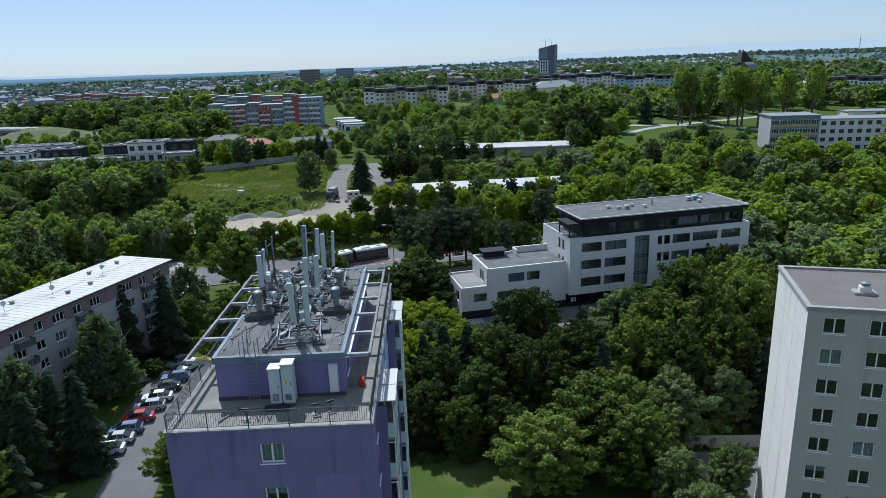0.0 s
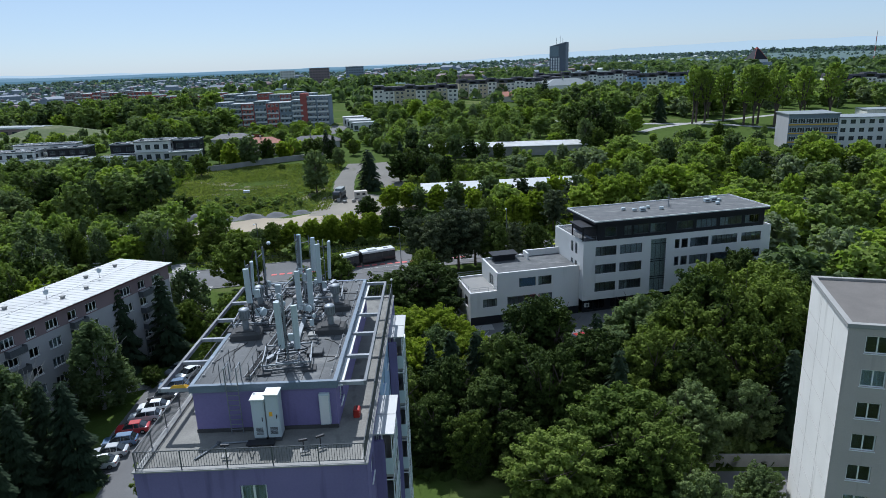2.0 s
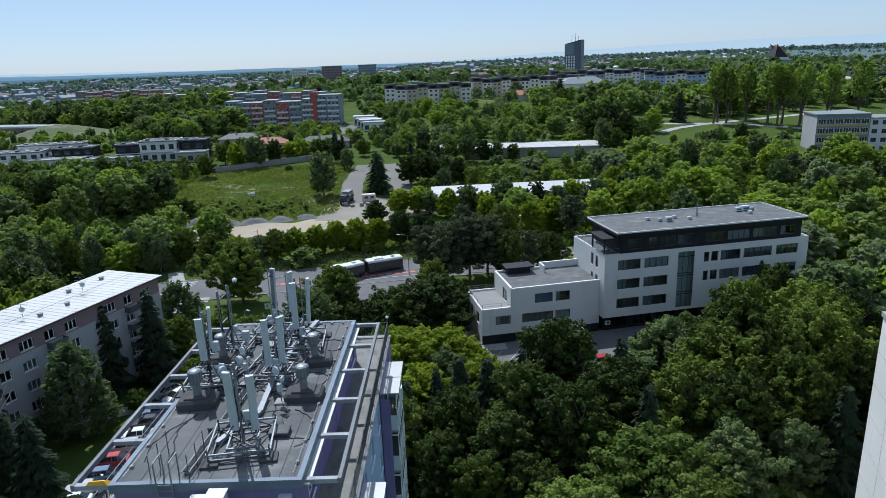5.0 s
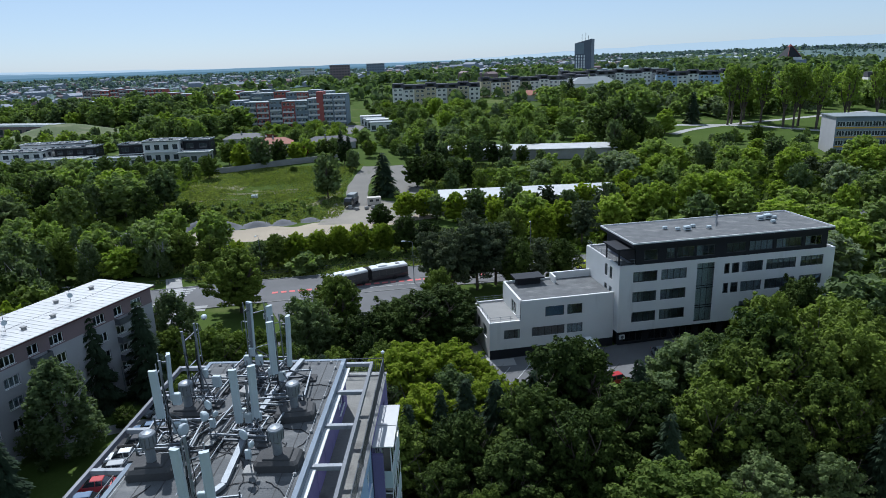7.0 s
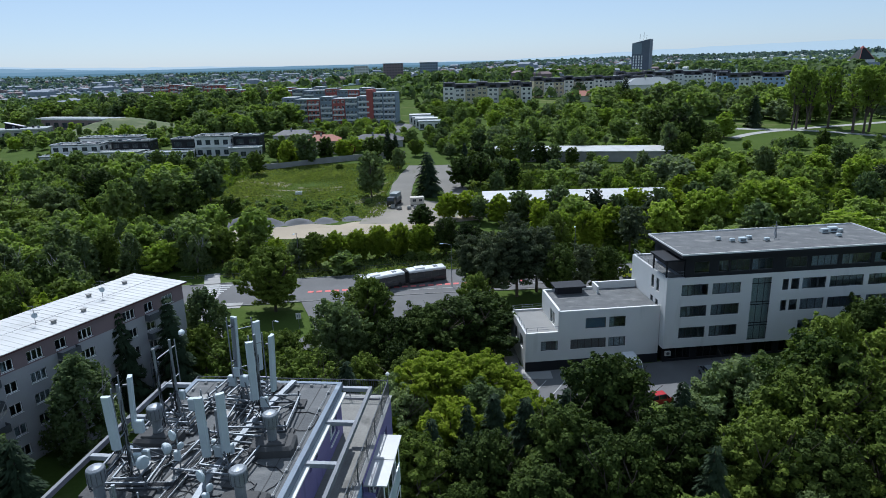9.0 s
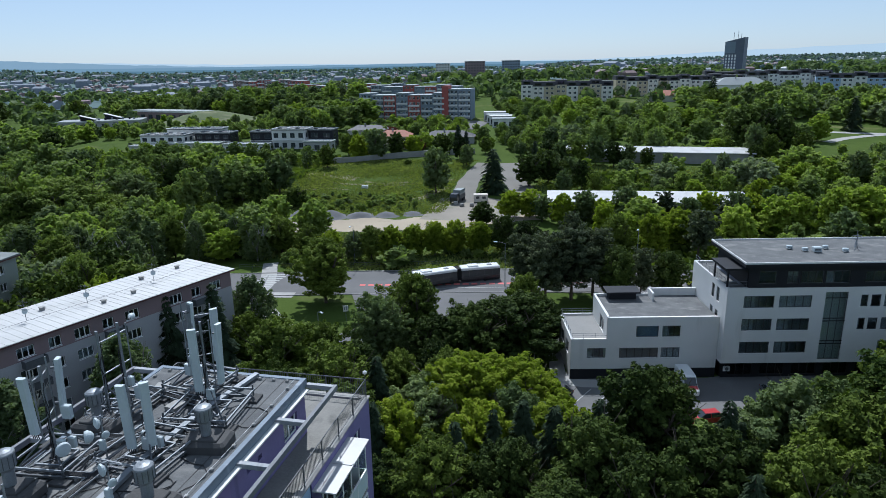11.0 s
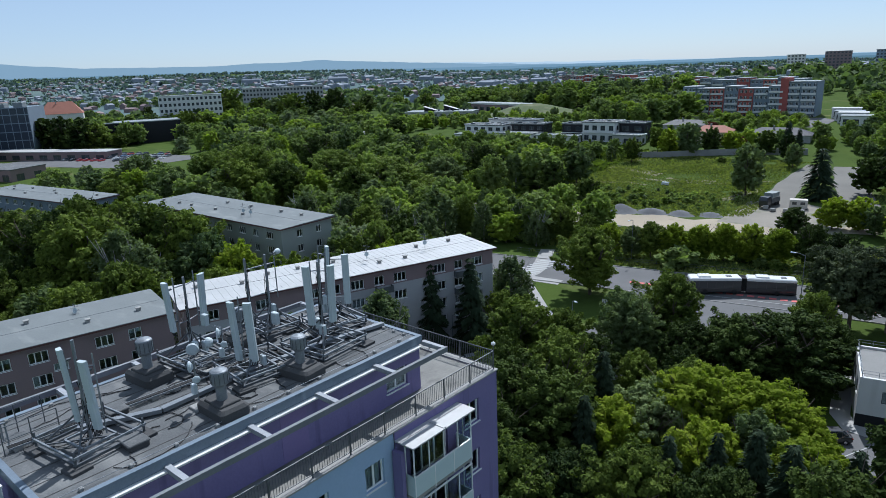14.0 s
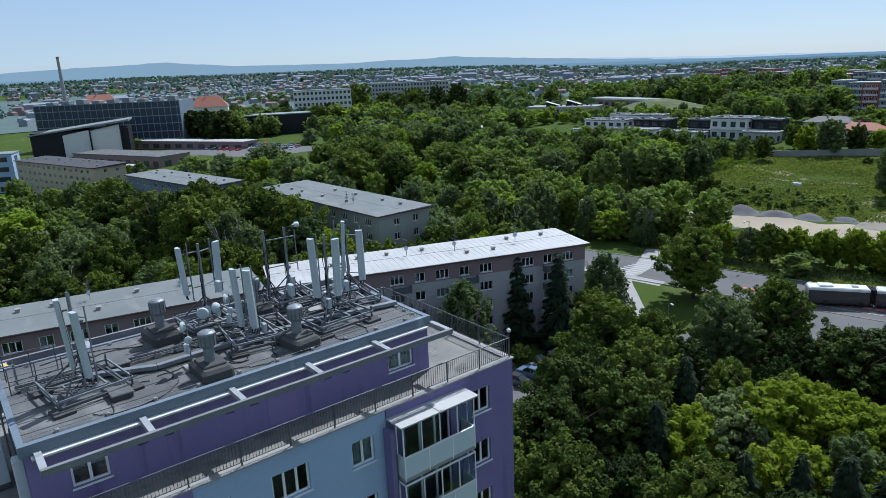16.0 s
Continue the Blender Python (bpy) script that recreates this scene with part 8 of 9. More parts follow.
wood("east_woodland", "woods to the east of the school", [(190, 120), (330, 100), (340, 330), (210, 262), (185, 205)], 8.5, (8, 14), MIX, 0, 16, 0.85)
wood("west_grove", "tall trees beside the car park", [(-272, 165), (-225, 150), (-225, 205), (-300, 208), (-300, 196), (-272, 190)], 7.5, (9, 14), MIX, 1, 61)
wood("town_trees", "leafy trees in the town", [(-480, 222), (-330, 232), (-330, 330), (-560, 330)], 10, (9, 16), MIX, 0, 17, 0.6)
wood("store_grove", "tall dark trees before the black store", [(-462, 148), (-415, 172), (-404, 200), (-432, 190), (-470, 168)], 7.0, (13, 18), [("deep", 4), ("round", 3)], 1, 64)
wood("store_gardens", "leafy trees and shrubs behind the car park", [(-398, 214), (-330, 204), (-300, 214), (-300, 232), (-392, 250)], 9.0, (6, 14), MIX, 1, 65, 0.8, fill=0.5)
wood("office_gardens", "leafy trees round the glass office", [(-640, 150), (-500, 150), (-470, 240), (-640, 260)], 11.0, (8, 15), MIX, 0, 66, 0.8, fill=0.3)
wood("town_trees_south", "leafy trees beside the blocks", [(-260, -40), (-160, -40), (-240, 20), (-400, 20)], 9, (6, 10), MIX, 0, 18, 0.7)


# rough grass on the meadow and the verges
def tufts(name, label, n, inside, seed, height, leaves):
    q = np.random.default_rng(seed)
    xs = q.uniform(inside[0], inside[2], n)
    ys = q.uniform(inside[1], inside[3], n)
    pts = [(x, y, land(x, y)) for x, y in zip(xs, ys) if free_of_paths(x, y) and noise.noise(Vector((x / 9, y / 9, seed))) > -0.62 and not on_paving(x, y)]
    p = np.array(pts)
    n = len(p)
    h = q.uniform(0.5, 1.0, (n, 1)) * height * (1 + 0.8 * np.array([[noise.noise(Vector((a / 14, b / 14, 3)))] for a, b, _ in pts]))
    a = q.uniform(0, 6.3, n)
    d = np.stack([np.cos(a), np.sin(a), np.zeros(n)], 1)
    up = np.array([0, 0, 1.0]) * h
    tip = up + np.stack([-d[:, 1], d[:, 0], np.zeros(n)], 1) * h * 0.5
    c = np.stack([p - d * h * 0.5, p + d * h * 0.5, p + d * h * 0.6 + tip, p - d * h * 0.6 + tip], 1).reshape(-1, 3)
    return tagged(new(name, leaf_mesh(name, c, leaves, 4)), label, "grass", kind="stuff")


def on_paving(x, y):
    """On the junction, the footpath or the parking bay."""
    if x < -60 or x > 0 or y > 114:
        return False
    if -41 < x < -29 and y < 80:
        return True
    poly = [(-37, 110), (-31, 97), (-28, 86), (-18, 86), (-7, 105), (3, 114), (-6, 116)]
    inside = False
    for (x0, y0), (x1, y1) in zip(poly, poly[1:] + poly[:1]):
        if (y0 > y) != (y1 > y) and x < (x1 - x0) * (y - y0) / (y1 - y0) + x0:
            inside = not inside
    return inside


def free_of_paths(x, y):
    for a, b, t, w, d in SOLID[:11]:
        c, s = math.cos(math.radians(t)), math.sin(math.radians(t))
        if abs((x - a) * c + (y - b) * s) < w and abs(-(x - a) * s + (y - b) * c) < d:
            return False
    return not any((x - a) ** 2 + (y - b) ** 2 < (r * 0.72) ** 2 for a, b, r in CLEAR)


tufts("grove_floor", "ferns and low growth under the grove", 5000, (-8, 38, 66, 74), 5, 0.8, LEAF_DEEP)
tufts("west_floor", "low growth under the west wood", 14000, (-210, 112, -86, 240), 6, 1.4, LEAF_ROUND)
tufts("road_floor", "low growth behind the road", 14000, (8, 128, 180, 215), 7, 1.3, LEAF_ROUND)
tufts("block_floor", "low growth among the blocks", 12000, (-240, 60, -72, 118), 8, 1.2, LEAF_DEEP)
tufts("meadow_grass", "tall rough grass on the meadow", 36000, (-92, 158, -28, 236), 1, 0.42, GRASS_BLADES)
tufts("slope_grass", "rough grass on the eastern slope", 16000, (-6, 176, 110, 250), 2, 0.5, GRASS_BLADES)
tufts("bank_grass", "rough grass behind the road", 12000, (-60, 118, 10, 150), 12, 0.4, GRASS_BLADES)

# ---- villas, halls and the suburb on the slope ----
def flat_house(name, label, x, y, turn, w, d, h, material, category="house", windows=2, storeys=2, roof=None, group=""):
    """A flat-roofed house: walls with windows, rim, roof."""
    z = land(x, y) - 0.5
    b = thing(name, label, category, pose(x, y, z, rz=turn) @ pose(-w / 2, -d / 2, 0), group)
    step = h / storeys
    zs = [0.9 + step * k for k in range(storeys)]
    us = [w * (k + 0.5) / windows - w * 0.28 / windows for k in range(windows)]
    ww = w * 0.56 / windows
    for k, (at, length) in enumerate(zip(sides(w, d), (w, d, w, d))):
        n = max(1, int(windows * length / w))
        us = [length * (j + 0.5) / n - ww / 2 for j in range(n)]
        facade(b, "wall", at, length, -0.5, h, [(u, q, ww, step * 0.5, 2) for u in us for q in zs] if k < 2 else [], material, th=0.25, frame=STEEL, far=True)
    part("inner_wall", Mesh().box(0.9, 0.9, 0, w - 0.9, d - 0.9, h - 0.3), ROOM, b)
    part("roof", Mesh().box(-0.25, -0.25, h, w + 0.25, d + 0.25, h + 0.3), roof or SHEET_GREY, b)
    return b


def pitched_house(label, x, y, turn, w, d, h, rise, material, roof, category="house", group="", windows=3, storeys=1):
    z = land(x, y) - 0.5
    b = thing("house", label, category, pose(x, y, z, rz=turn) @ pose(-w / 2, -d / 2, 0), group)
    step = h / storeys
    for side, (at, length) in enumerate(zip(sides(w, d), (w, d, w, d))):
        n = max(1, int(windows * length / w))
        us = [length * (j + 0.5) / n - 0.7 for j in range(n)] if side < 2 else []
        facade(b, "wall", at, length, -0.5, h, [(u, 0.9 + step * k, 1.4, 1.3, 2) for u in us for k in range(storeys)], material, th=0.25, far=True)
    part("inner_wall", Mesh().box(0.9, 0.9, 0, w - 0.9, d - 0.9, h - 0.2), ROOM, b)
    o = 0.5
    part("roof", Mesh().add([(-o, -o, h), (w + o, -o, h), (w + o, d + o, h), (-o, d + o, h), (w * 0.22, d / 2, h + rise), (w * 0.78, d / 2, h + rise)], [(0, 1, 5, 4), (2, 3, 4, 5), (1, 2, 5), (3, 0, 4), (3, 2, 1, 0)]), roof, b)
    part("chimney", Mesh().box(w * 0.4, d * 0.4, h + rise * 0.5, w * 0.4 + 0.6, d * 0.4 + 0.6, h + rise + 0.8), CONCRETE, b)
    return b


def villa(x, y, turn, w, d, h, mat, label):
    """A modern house: glazed front with deep white frames, rim round the roof, roof lights, a rail where it carries a terrace."""
    two = h > 5
    v = flat_house("villa", label, x, y, turn, w, d, h, mat, windows=max(2, int(w / 3.6)), storeys=2 if two else 1, group="villas", roof=FELT if two else SHEET_GREY)
    rim = Mesh()
    for x0, y0, x1, y1 in ((-0.3, -0.3, w + 0.3, 0.0), (-0.3, d, w + 0.3, d + 0.3), (-0.3, 0, 0, d), (w, 0, w + 0.3, d)):
        rim.box(x0, y0, h + 0.302, x1, y1, h + 0.62)
    part("roof_rim", rim, WHITE if mat is not CHARCOAL else SHEET_GREY, v, "pale metal rim round the flat roof")
    if two:
        part("floor_band", Mesh().box(-0.12, -0.5, h * 0.5 - 0.2, w + 0.12, -0.001, h * 0.5 + 0.15), WHITE, v, "white slab edge between the storeys")
        for k in range(int(w / 4)):
            part("roof_light", Mesh().bevel_box(1.4 + 4 * k, d * 0.35, h + 0.3, 2.8 + 4 * k, d * 0.35 + 1.6, h + 0.8, 0.1), SHEET_WHITE if k % 2 else FAR_PANE, v)
    else:
        rail_mesh = Mesh()
        for k in range(int(w / 1.5) + 1):
            rail_mesh.rod((min(w, 1.5 * k), -0.15, h + 0.6), (min(w, 1.5 * k), -0.15, h + 1.6), 0.03, 5)
        rail_mesh.rod((0, -0.15, h + 1.6), (w, -0.15, h + 1.6), 0.035, 5)
        part("railing", rail_mesh, STEEL, v)
    return v


for x, y, turn, w, d, h, mat in ((-174, 256, 6, 20, 9, 6.6, WHITE), (-153, 262, 6, 16, 9, 6.4, CHARCOAL), (-166, 268, 6, 26, 7, 7.4, WHITE), (-177, 246, 6, 14, 5, 3.4, WHITE), (-155, 251, 6, 20, 6, 3.6, WHITE), (-128.5, 261, 4, 10.6, 9, 7.0, CHARCOAL), (-115.6, 260, 4, 14.6, 10, 8.2, WHITE), (-102.6, 263, 4, 10.6, 8, 7.6, CHARCOAL), (-132, 250.5, 4, 19, 5, 3.2, WHITE), (-101, 254, 4, 12, 6, 4.0, GREY_RENDER)):
    villa(x, y, turn, w, d, h, mat, "modern flat-roofed villa in white with ribbon windows" if mat is not CHARCOAL else "charcoal cube of a flat-roofed villa")
pitched_house("beige house with hipped roof behind the wall", -70, 262, 8, 13, 10, 5.5, 2.2, BEIGE, TILE_RED, storeys=2)
pitched_house("long brown-roofed house in a garden", -50, 275, 8, 22, 9, 3.2, 2.4, GREY_RENDER, SLATE)
pitched_house("grey house among garden trees", -92, 292, 8, 18, 10, 3.4, 2.0, GREY_RENDER, SLATE)
for k in range(4):
    flat_house("workshop", "low white workshop in a stepped row, with flat roof", -32.5 - 2.6 * k, 322 + 7.6 * k, 6, 11, 7.2, 4.3 + 0.3 * (k % 2), WHITE, "workshop", 3, 1, SHEET_WHITE if k % 2 else SHEET_GREY, group="row of workshops")
setting("asphalt_yard", patch([(-54, 312), (-44, 310), (-42, 336), (-50, 342), (-58, 340)], 0.12), ASPHALT, "pale asphalt yard by the workshop", "road")
brown = flat_house("pavilion", "long low brown pavilion beside the grassy mound", -255, 380, -14, 62, 12, 6.4, MAUVE, "pavilion", 9, 1)
part("fascia", Mesh().box(-0.35, -0.4, 5.7, 62.35, -0.27, 6.75), WHITE, brown, "white edge of the roof")
grey = flat_house("pavilion", "grey flat-roofed pavilion with raised slanting roof lights", -285, 352, 24, 48, 17, 5.0, GREY_RENDER, "pavilion", 8, 1)
part("fascia", Mesh().box(-0.35, -0.4, 4.5, 48.35, -0.27, 5.35), SHEET_WHITE, grey, "white edge of the roof")
for x0, x1, y0, y1, low, high in ((13, 21, 2.5, 6, 0.5, 3.0), (25, 34, 10, 14, 0.6, 3.4)):
    m = Mesh().add([(x0, y0, 5.3), (x1, y0, 5.3), (x1, y1, 5.3), (x0, y1, 5.3), (x0, y0, 5.3 + high), (x1, y0, 5.3 + low), (x1, y1, 5.3 + low), (x0, y1, 5.3 + high)],
                   [(3, 2, 1, 0), (4, 5, 6, 7), (0, 1, 5, 4), (1, 2, 6, 5), (2, 3, 7, 6), (3, 0, 4, 7)])
    part("roof_light", m, CHARCOAL, grey, "dark slanting roof light")
    part("roof_light_cover", Mesh().add([(x0 - 0.4, y0 - 0.4, 5.32 + high), (x1 + 0.4, y0 - 0.4, 5.32 + low), (x1 + 0.4, y1 + 0.4, 5.32 + low), (x0 - 0.4, y1 + 0.4, 5.32 + high),
                                            (x0 - 0.4, y0 - 0.4, 5.62 + high), (x1 + 0.4, y0 - 0.4, 5.62 + low), (x1 + 0.4, y1 + 0.4, 5.62 + low), (x0 - 0.4, y1 + 0.4, 5.62 + high)],
                   [(3, 2, 1, 0), (4, 5, 6, 7), (0, 1, 5, 4), (1, 2, 6, 5), (2, 3, 7, 6), (3, 0, 4, 7)]), SHEET_WHITE, grey, "white sloping cover of the roof light")
for k in range(7):
    part("roof_vent", Mesh().box(22 + 3.4 * k, 5.5 + (k % 3) * 1.6, 5.3, 23 + 3.4 * k, 6.5 + (k % 3) * 1.6, 6.5), CHARCOAL if k % 2 else GALV, grey)
flat_house("pavilion", "small pavilion with white roof among trees", -260, 244, 12, 30, 11, 4.0, BLUE_GREY, "pavilion", 5, 1, SHEET_WHITE)
for x, y, turn, w, d, h, lab in ((31.5, 241, -3, 66, 10, 4.2, "long white-roofed hall on the slope"), (25, 171, 4.5, 50, 11, 4.6, "white-roofed hall behind the roadside trees")):
    hall = thing("hall", lab, "hall", pose(x, y, land(x, y) - 0.8, rz=turn) @ pose(-w / 2, -d / 2, 0))
    for at, length in zip(sides(w, d), (w, d, w, d)):
        facade(hall, "wall", at, length, -0.5, h, [], CONCRETE, th=0.25)
    part("roof", Mesh().add([(-0.5, -0.5, h), (w + 0.5, -0.5, h), (w + 0.5, d + 0.5, h), (-0.5, d + 0.5, h), (-0.5, -0.5, h + 0.25), (w + 0.5, -0.5, h + 0.25), (w + 0.5, d + 0.5, h + 0.9), (-0.5, d + 0.5, h + 0.9)],
                            [(4, 5, 6, 7), (0, 1, 5, 4), (1, 2, 6, 5), (2, 3, 7, 6), (3, 0, 4, 7), (3, 2, 1, 0)]), SHEET_WHITE, hall, "white sheet roof")
    for k in range(int(w / 6)):
        part("wall_pier", Mesh().box(3 + k * 6, -0.06, -0.5, 3.25 + k * 6, -0.001, h), CONCRETE, hall)

# yellow-striped school
school = thing("school", "four-storey school with yellow parapet bands", "school", pose(139.5, 226, land(139.5, 226) - 0.5, rz=-9))
zs = [0.9 + 3.3 * k for k in range(4)]
facade(school, "wall", pose(0, 0, 0), 18, -1, 14.0, rows_of([0.5 + 2.9 * k for k in range(6)], zs, 2.6, 1.75, 3), BLUE_GREY, far=True)
facade(school, "wall", pose(18, 0, 0, rz=90), 14, -1, 14.0, [], WHITE)
facade(school, "wall", pose(18, 14, 0, rz=180), 18, -1, 14.0, [], WHITE)
facade(school, "wall", pose(0, 14, 0, rz=270), 14, -1, 14.0, [], GREY_RENDER)
part("inner_wall", Mesh().box(1.5, 1.5, -1, 16.5, 12.5, 13.5), ROOM, school)
part("roof", Mesh().box(-0.4, -0.4, 14.0, 18.4, 14.4, 14.4), SHEET_GREY, school, "grey sheet roof")
for z in zs:
    part("parapet_band", Mesh().box(0.2, -0.06, z - 0.72, 17.6, -0.001, z - 0.22), YELLOW, school, "yellow band below the windows")
wing = flat_house("school", "white school wing with grey roof", 181, 226, -9, 46, 13, 12.5, WHITE, "school", 14, 4)
for k in range(4):
    part("parapet_band", Mesh().box(22, -0.06, 0.2 + 3.1 * k, 34, -0.001, 0.8 + 3.1 * k), YELLOW, wing)
flat_house("school", "white annex of the school with grey roof", 208, 268, -9, 26, 12, 9, CREAM, "school", 7, 2)


# ---- long housing blocks on the slope ----
def terrace_block(x, y, turn, bays, storeys, a, b, label, seed, roof=None, attic=False, wide=7.2, raised=0):
    """Housing block of coloured bays with white balcony bands; bays step up and down."""
    rng = random.Random(seed)
    low_storeys = storeys
    t = thing("housing_block", label, "apartment block", pose(x, y, land(x, y) - 0.8, rz=turn), group="housing blocks on the slope")
    for k in range(bays):
        z = -0.6 if k % 3 else 0.4
        storeys = low_storeys + (1 if k >= bays - raised else 0)
        h = 2.85 * storeys
        mat = (a, b)[rng.random() < 0.36]
        zs = [z + 0.9 + 2.85 * j for j in range(storeys)]
        holes = rows_of([0.8, 2.8, 5.2] if y < 430 else [1.2, 4.4], zs, 1.3 if y < 430 else 1.7, 1.4)
        facade(t, "bay_wall", pose(k * wide, 0.6 * (k % 2), 0), wide, -2, z + h, holes, mat, th=0.2, far=True)
        part("bay_side", Mesh().box(k * wide, 0.21 + 0.6 * (k % 2), -2, k * wide + 0.2, 12, z + h).box((k + 1) * wide - 0.2, 0.21 + 0.6 * (k % 2), -2, (k + 1) * wide, 12, z + h).box(k * wide + 0.2, 11.8, -2, (k + 1) * wide - 0.2, 12, z + h), mat, t)
        part("inner_wall", Mesh().box(k * wide + 0.6, 2, -2, (k + 1) * wide - 0.6, 11, z + h - 0.4), ROOM, t)
        if attic:
            part("attic", Mesh().add([(k * wide, 0.5, z + h), ((k + 1) * wide, 0.5, z + h), ((k + 1) * wide, 11.5, z + h), (k * wide, 11.5, z + h), (k * wide, 2.2, z + h + 3), ((k + 1) * wide, 2.2, z + h + 3), ((k + 1) * wide, 10, z + h + 3), (k * wide, 10, z + h + 3)],
                                     [(0, 1, 5, 4), (4, 5, 6, 7), (2, 3, 7, 6), (1, 2, 6, 5), (3, 0, 4, 7), (3, 2, 1, 0)]), SLATE, t, "dark mansard roof")
            part("dormer", Mesh().box(k * wide + 1.4, 0.7, z + h + 0.6, k * wide + 5.6, 2.4, z + h + 2), DARK_GLASS, t)
        else:
            part("roof", Mesh().box(k * wide - 0.1, 0.2, z + h, (k + 1) * wide + 0.1, 12.2, z + h + 0.4), roof or SHEET_GREY, t)
            for j in range(storeys):
                if rng.random() < 0.85:
                    part("balcony", Mesh().box(k * wide + 0.5, -0.7 + 0.6 * (k % 2), zs[j] - 0.9, (k + 1) * wide - 0.5, 0.6 * (k % 2) - 0.001, zs[j] - 0.05), WHITE, t)
    if raised:
        k = bays - raised
        part("stair_tower", Mesh().box(k * wide - 1.7, -0.5, -2, k * wide + 1.7, 8, 2.85 * low_storeys + 4.2), b, t, "tall red stair tower")
    return t


terrace_block(-115, 345, -1, 9, 5, BLUE_GREY, BRICK_RED, "long blue-grey and red block with pale balconies", 81, wide=6.9, raised=2)
terrace_block(-150, 405, -2, 11, 5, BLUE_GREY, BRICK_RED, "blue-grey and red block with pale balconies", 82)
terrace_block(-190, 440, -2, 10, 5, BRICK_RED, BLUE_GREY, "red and grey block with pale balconies", 83)
terrace_block(-36, 432, 2, 8, 4, CREAM, BEIGE, "cream and beige block with dark mansard roof", 84, attic=True)
terrace_block(24, 470, 12, 12, 4, CREAM, BEIGE, "cream block with dark mansard roof", 85, attic=True)
terrace_block(88, 520, 4, 12, 4, WHITE, GREY_RENDER, "white block with dark mansard roof", 86, attic=True)
terrace_block(150, 480, -14, 8, 4, WHITE, BLUE, "white and blue block with dark mansard roof", 87, attic=True)
terrace_block(250, 395, -16, 9, 4, CREAM, BRICK_RED, "cream and red block with dark mansard roof", 88, attic=True)
terrace_block(-290, 520, 0, 9, 7, BRICK_RED, MAUVE, "red-brown seven-storey housing block with pale balconies", 89)
terrace_block(-318, 446, 30, 8, 4, MAUVE, GREY_RENDER, "brown and grey five-storey block behind trees", 90)
terrace_block(-262, 478, 24, 9, 4, GREY_RENDER, MAUVE, "grey and brown housing block behind trees", 91)
pitched_house("low house with red tiled roof behind trees", 60, 440, 5, 34, 12, 4, 3, CREAM, TILE_RED)
pitched_house("white hall with grey gabled roof", 102, 470, 8, 34, 16, 8, 4.5, WHITE, SHEET_GREY, storeys=2)
flat_house("housing_block", "pale eight-storey block in the distance", -160, 756, 10, 16, 12, 20, CREAM, "apartment block", 5, 7)
flat_house("housing_block", "brown-red nine-storey block in the distance", -127, 778, 8, 23, 13, 21, MAUVE, "apartment block", 7, 7)
flat_house("housing_block", "grey ten-storey block in the distance", -92, 833, 8, 22, 13, 21, BLUE_GREY, "apartment block", 7, 7)

# dark high-rise with a slanted top
hz = 23.0
high = thing("high_rise", "dark high-rise with slanted top and roof aerials", "high-rise", pose(147, 738, hz, rz=-24))
body = Mesh()
body.add([(-9, -7, 0), (9, -7, 0), (9, 7, 0), (-9, 7, 0), (-9, -7, 31), (9, -7, 35), (9, 7, 35), (-9, 7, 31)], [(0, 1, 5, 4), (1, 2, 6, 5), (2, 3, 7, 6), (3, 0, 4, 7), (4, 5, 6, 7), (3, 2, 1, 0)])
part("tower_body", body, surface("slate_blue_cladding", (0.13, 0.145, 0.185), (0.10, 0.115, 0.15), 0.5), high)
part("pale_crown", Mesh().box(-9.1, -7.15, 20, 1.0, -7.001, 31), BLUE_GREY, high, "paler upper cladding")
for k in range(6):
    for j in range(4):
        part("window", Mesh().box(-7.6 + j * 2.8, -7.25, 2 + k * 2.9, -6.3 + j * 2.8, -7.001, 4 + k * 2.9), PVC, high)
for x, h in ((-3, 6), (1, 8), (4, 5)):
    part("roof_aerial", Mesh().rod((x, 0, 32), (x, 0, 34 + h), 0.2, 6), STEEL, high)

# pyramid-topped hall and a lattice mast
pz = 17.0
pyr = thing("pyramid_hall", "terraced white hall with a red-tipped glass pyramid", "hall", pose(398, 800, pz, rz=12))
for k, (w, z0, z1) in enumerate(((34, -2, 7), (26, 7, 11), (19, 11, 14))):
    part("storey", Mesh().box(-w / 2, -w / 2, z0, w / 2, w / 2, z1), BLUE_GREY if k % 2 else WHITE, pyr)
part("pyramid", Mesh().add([(-9, -9, 14), (9, -9, 14), (9, 9, 14), (-9, 9, 14), (-2, -2, 26), (2, -2, 26), (2, 2, 26), (-2, 2, 26)], [(0, 1, 5, 4), (1, 2, 6, 5), (2, 3, 7, 6), (3, 0, 4, 7), (4, 5, 6, 7)]), CHARCOAL, pyr)
part("tip", Mesh().add([(-2.2, -2.2, 26), (2.2, -2.2, 26), (2.2, 2.2, 26), (-2.2, 2.2, 26), (0, 0, 29)], [(0, 1, 4), (1, 2, 4), (2, 3, 4), (3, 0, 4)]), BRICK_RED, pyr, "red pyramid tip")
part("edge_beam", Mesh().rod((-9, -9, 14), (-2, -2, 26), 0.3, 5).rod((9, -9, 14), (2, -2, 26), 0.3, 5), BRICK_RED, pyr)
radio = thing("lattice_mast", "thin red and white lattice mast on the horizon", "mast", pose(640, 950, land(640, 950)))
for k in range(6):
    part("segment", Mesh().rod((0, 0, k * 7), (0, 0, k * 7 + 7), 0.9 - 0.1 * k, 4), WHITE if k % 2 else BRICK_RED, radio)

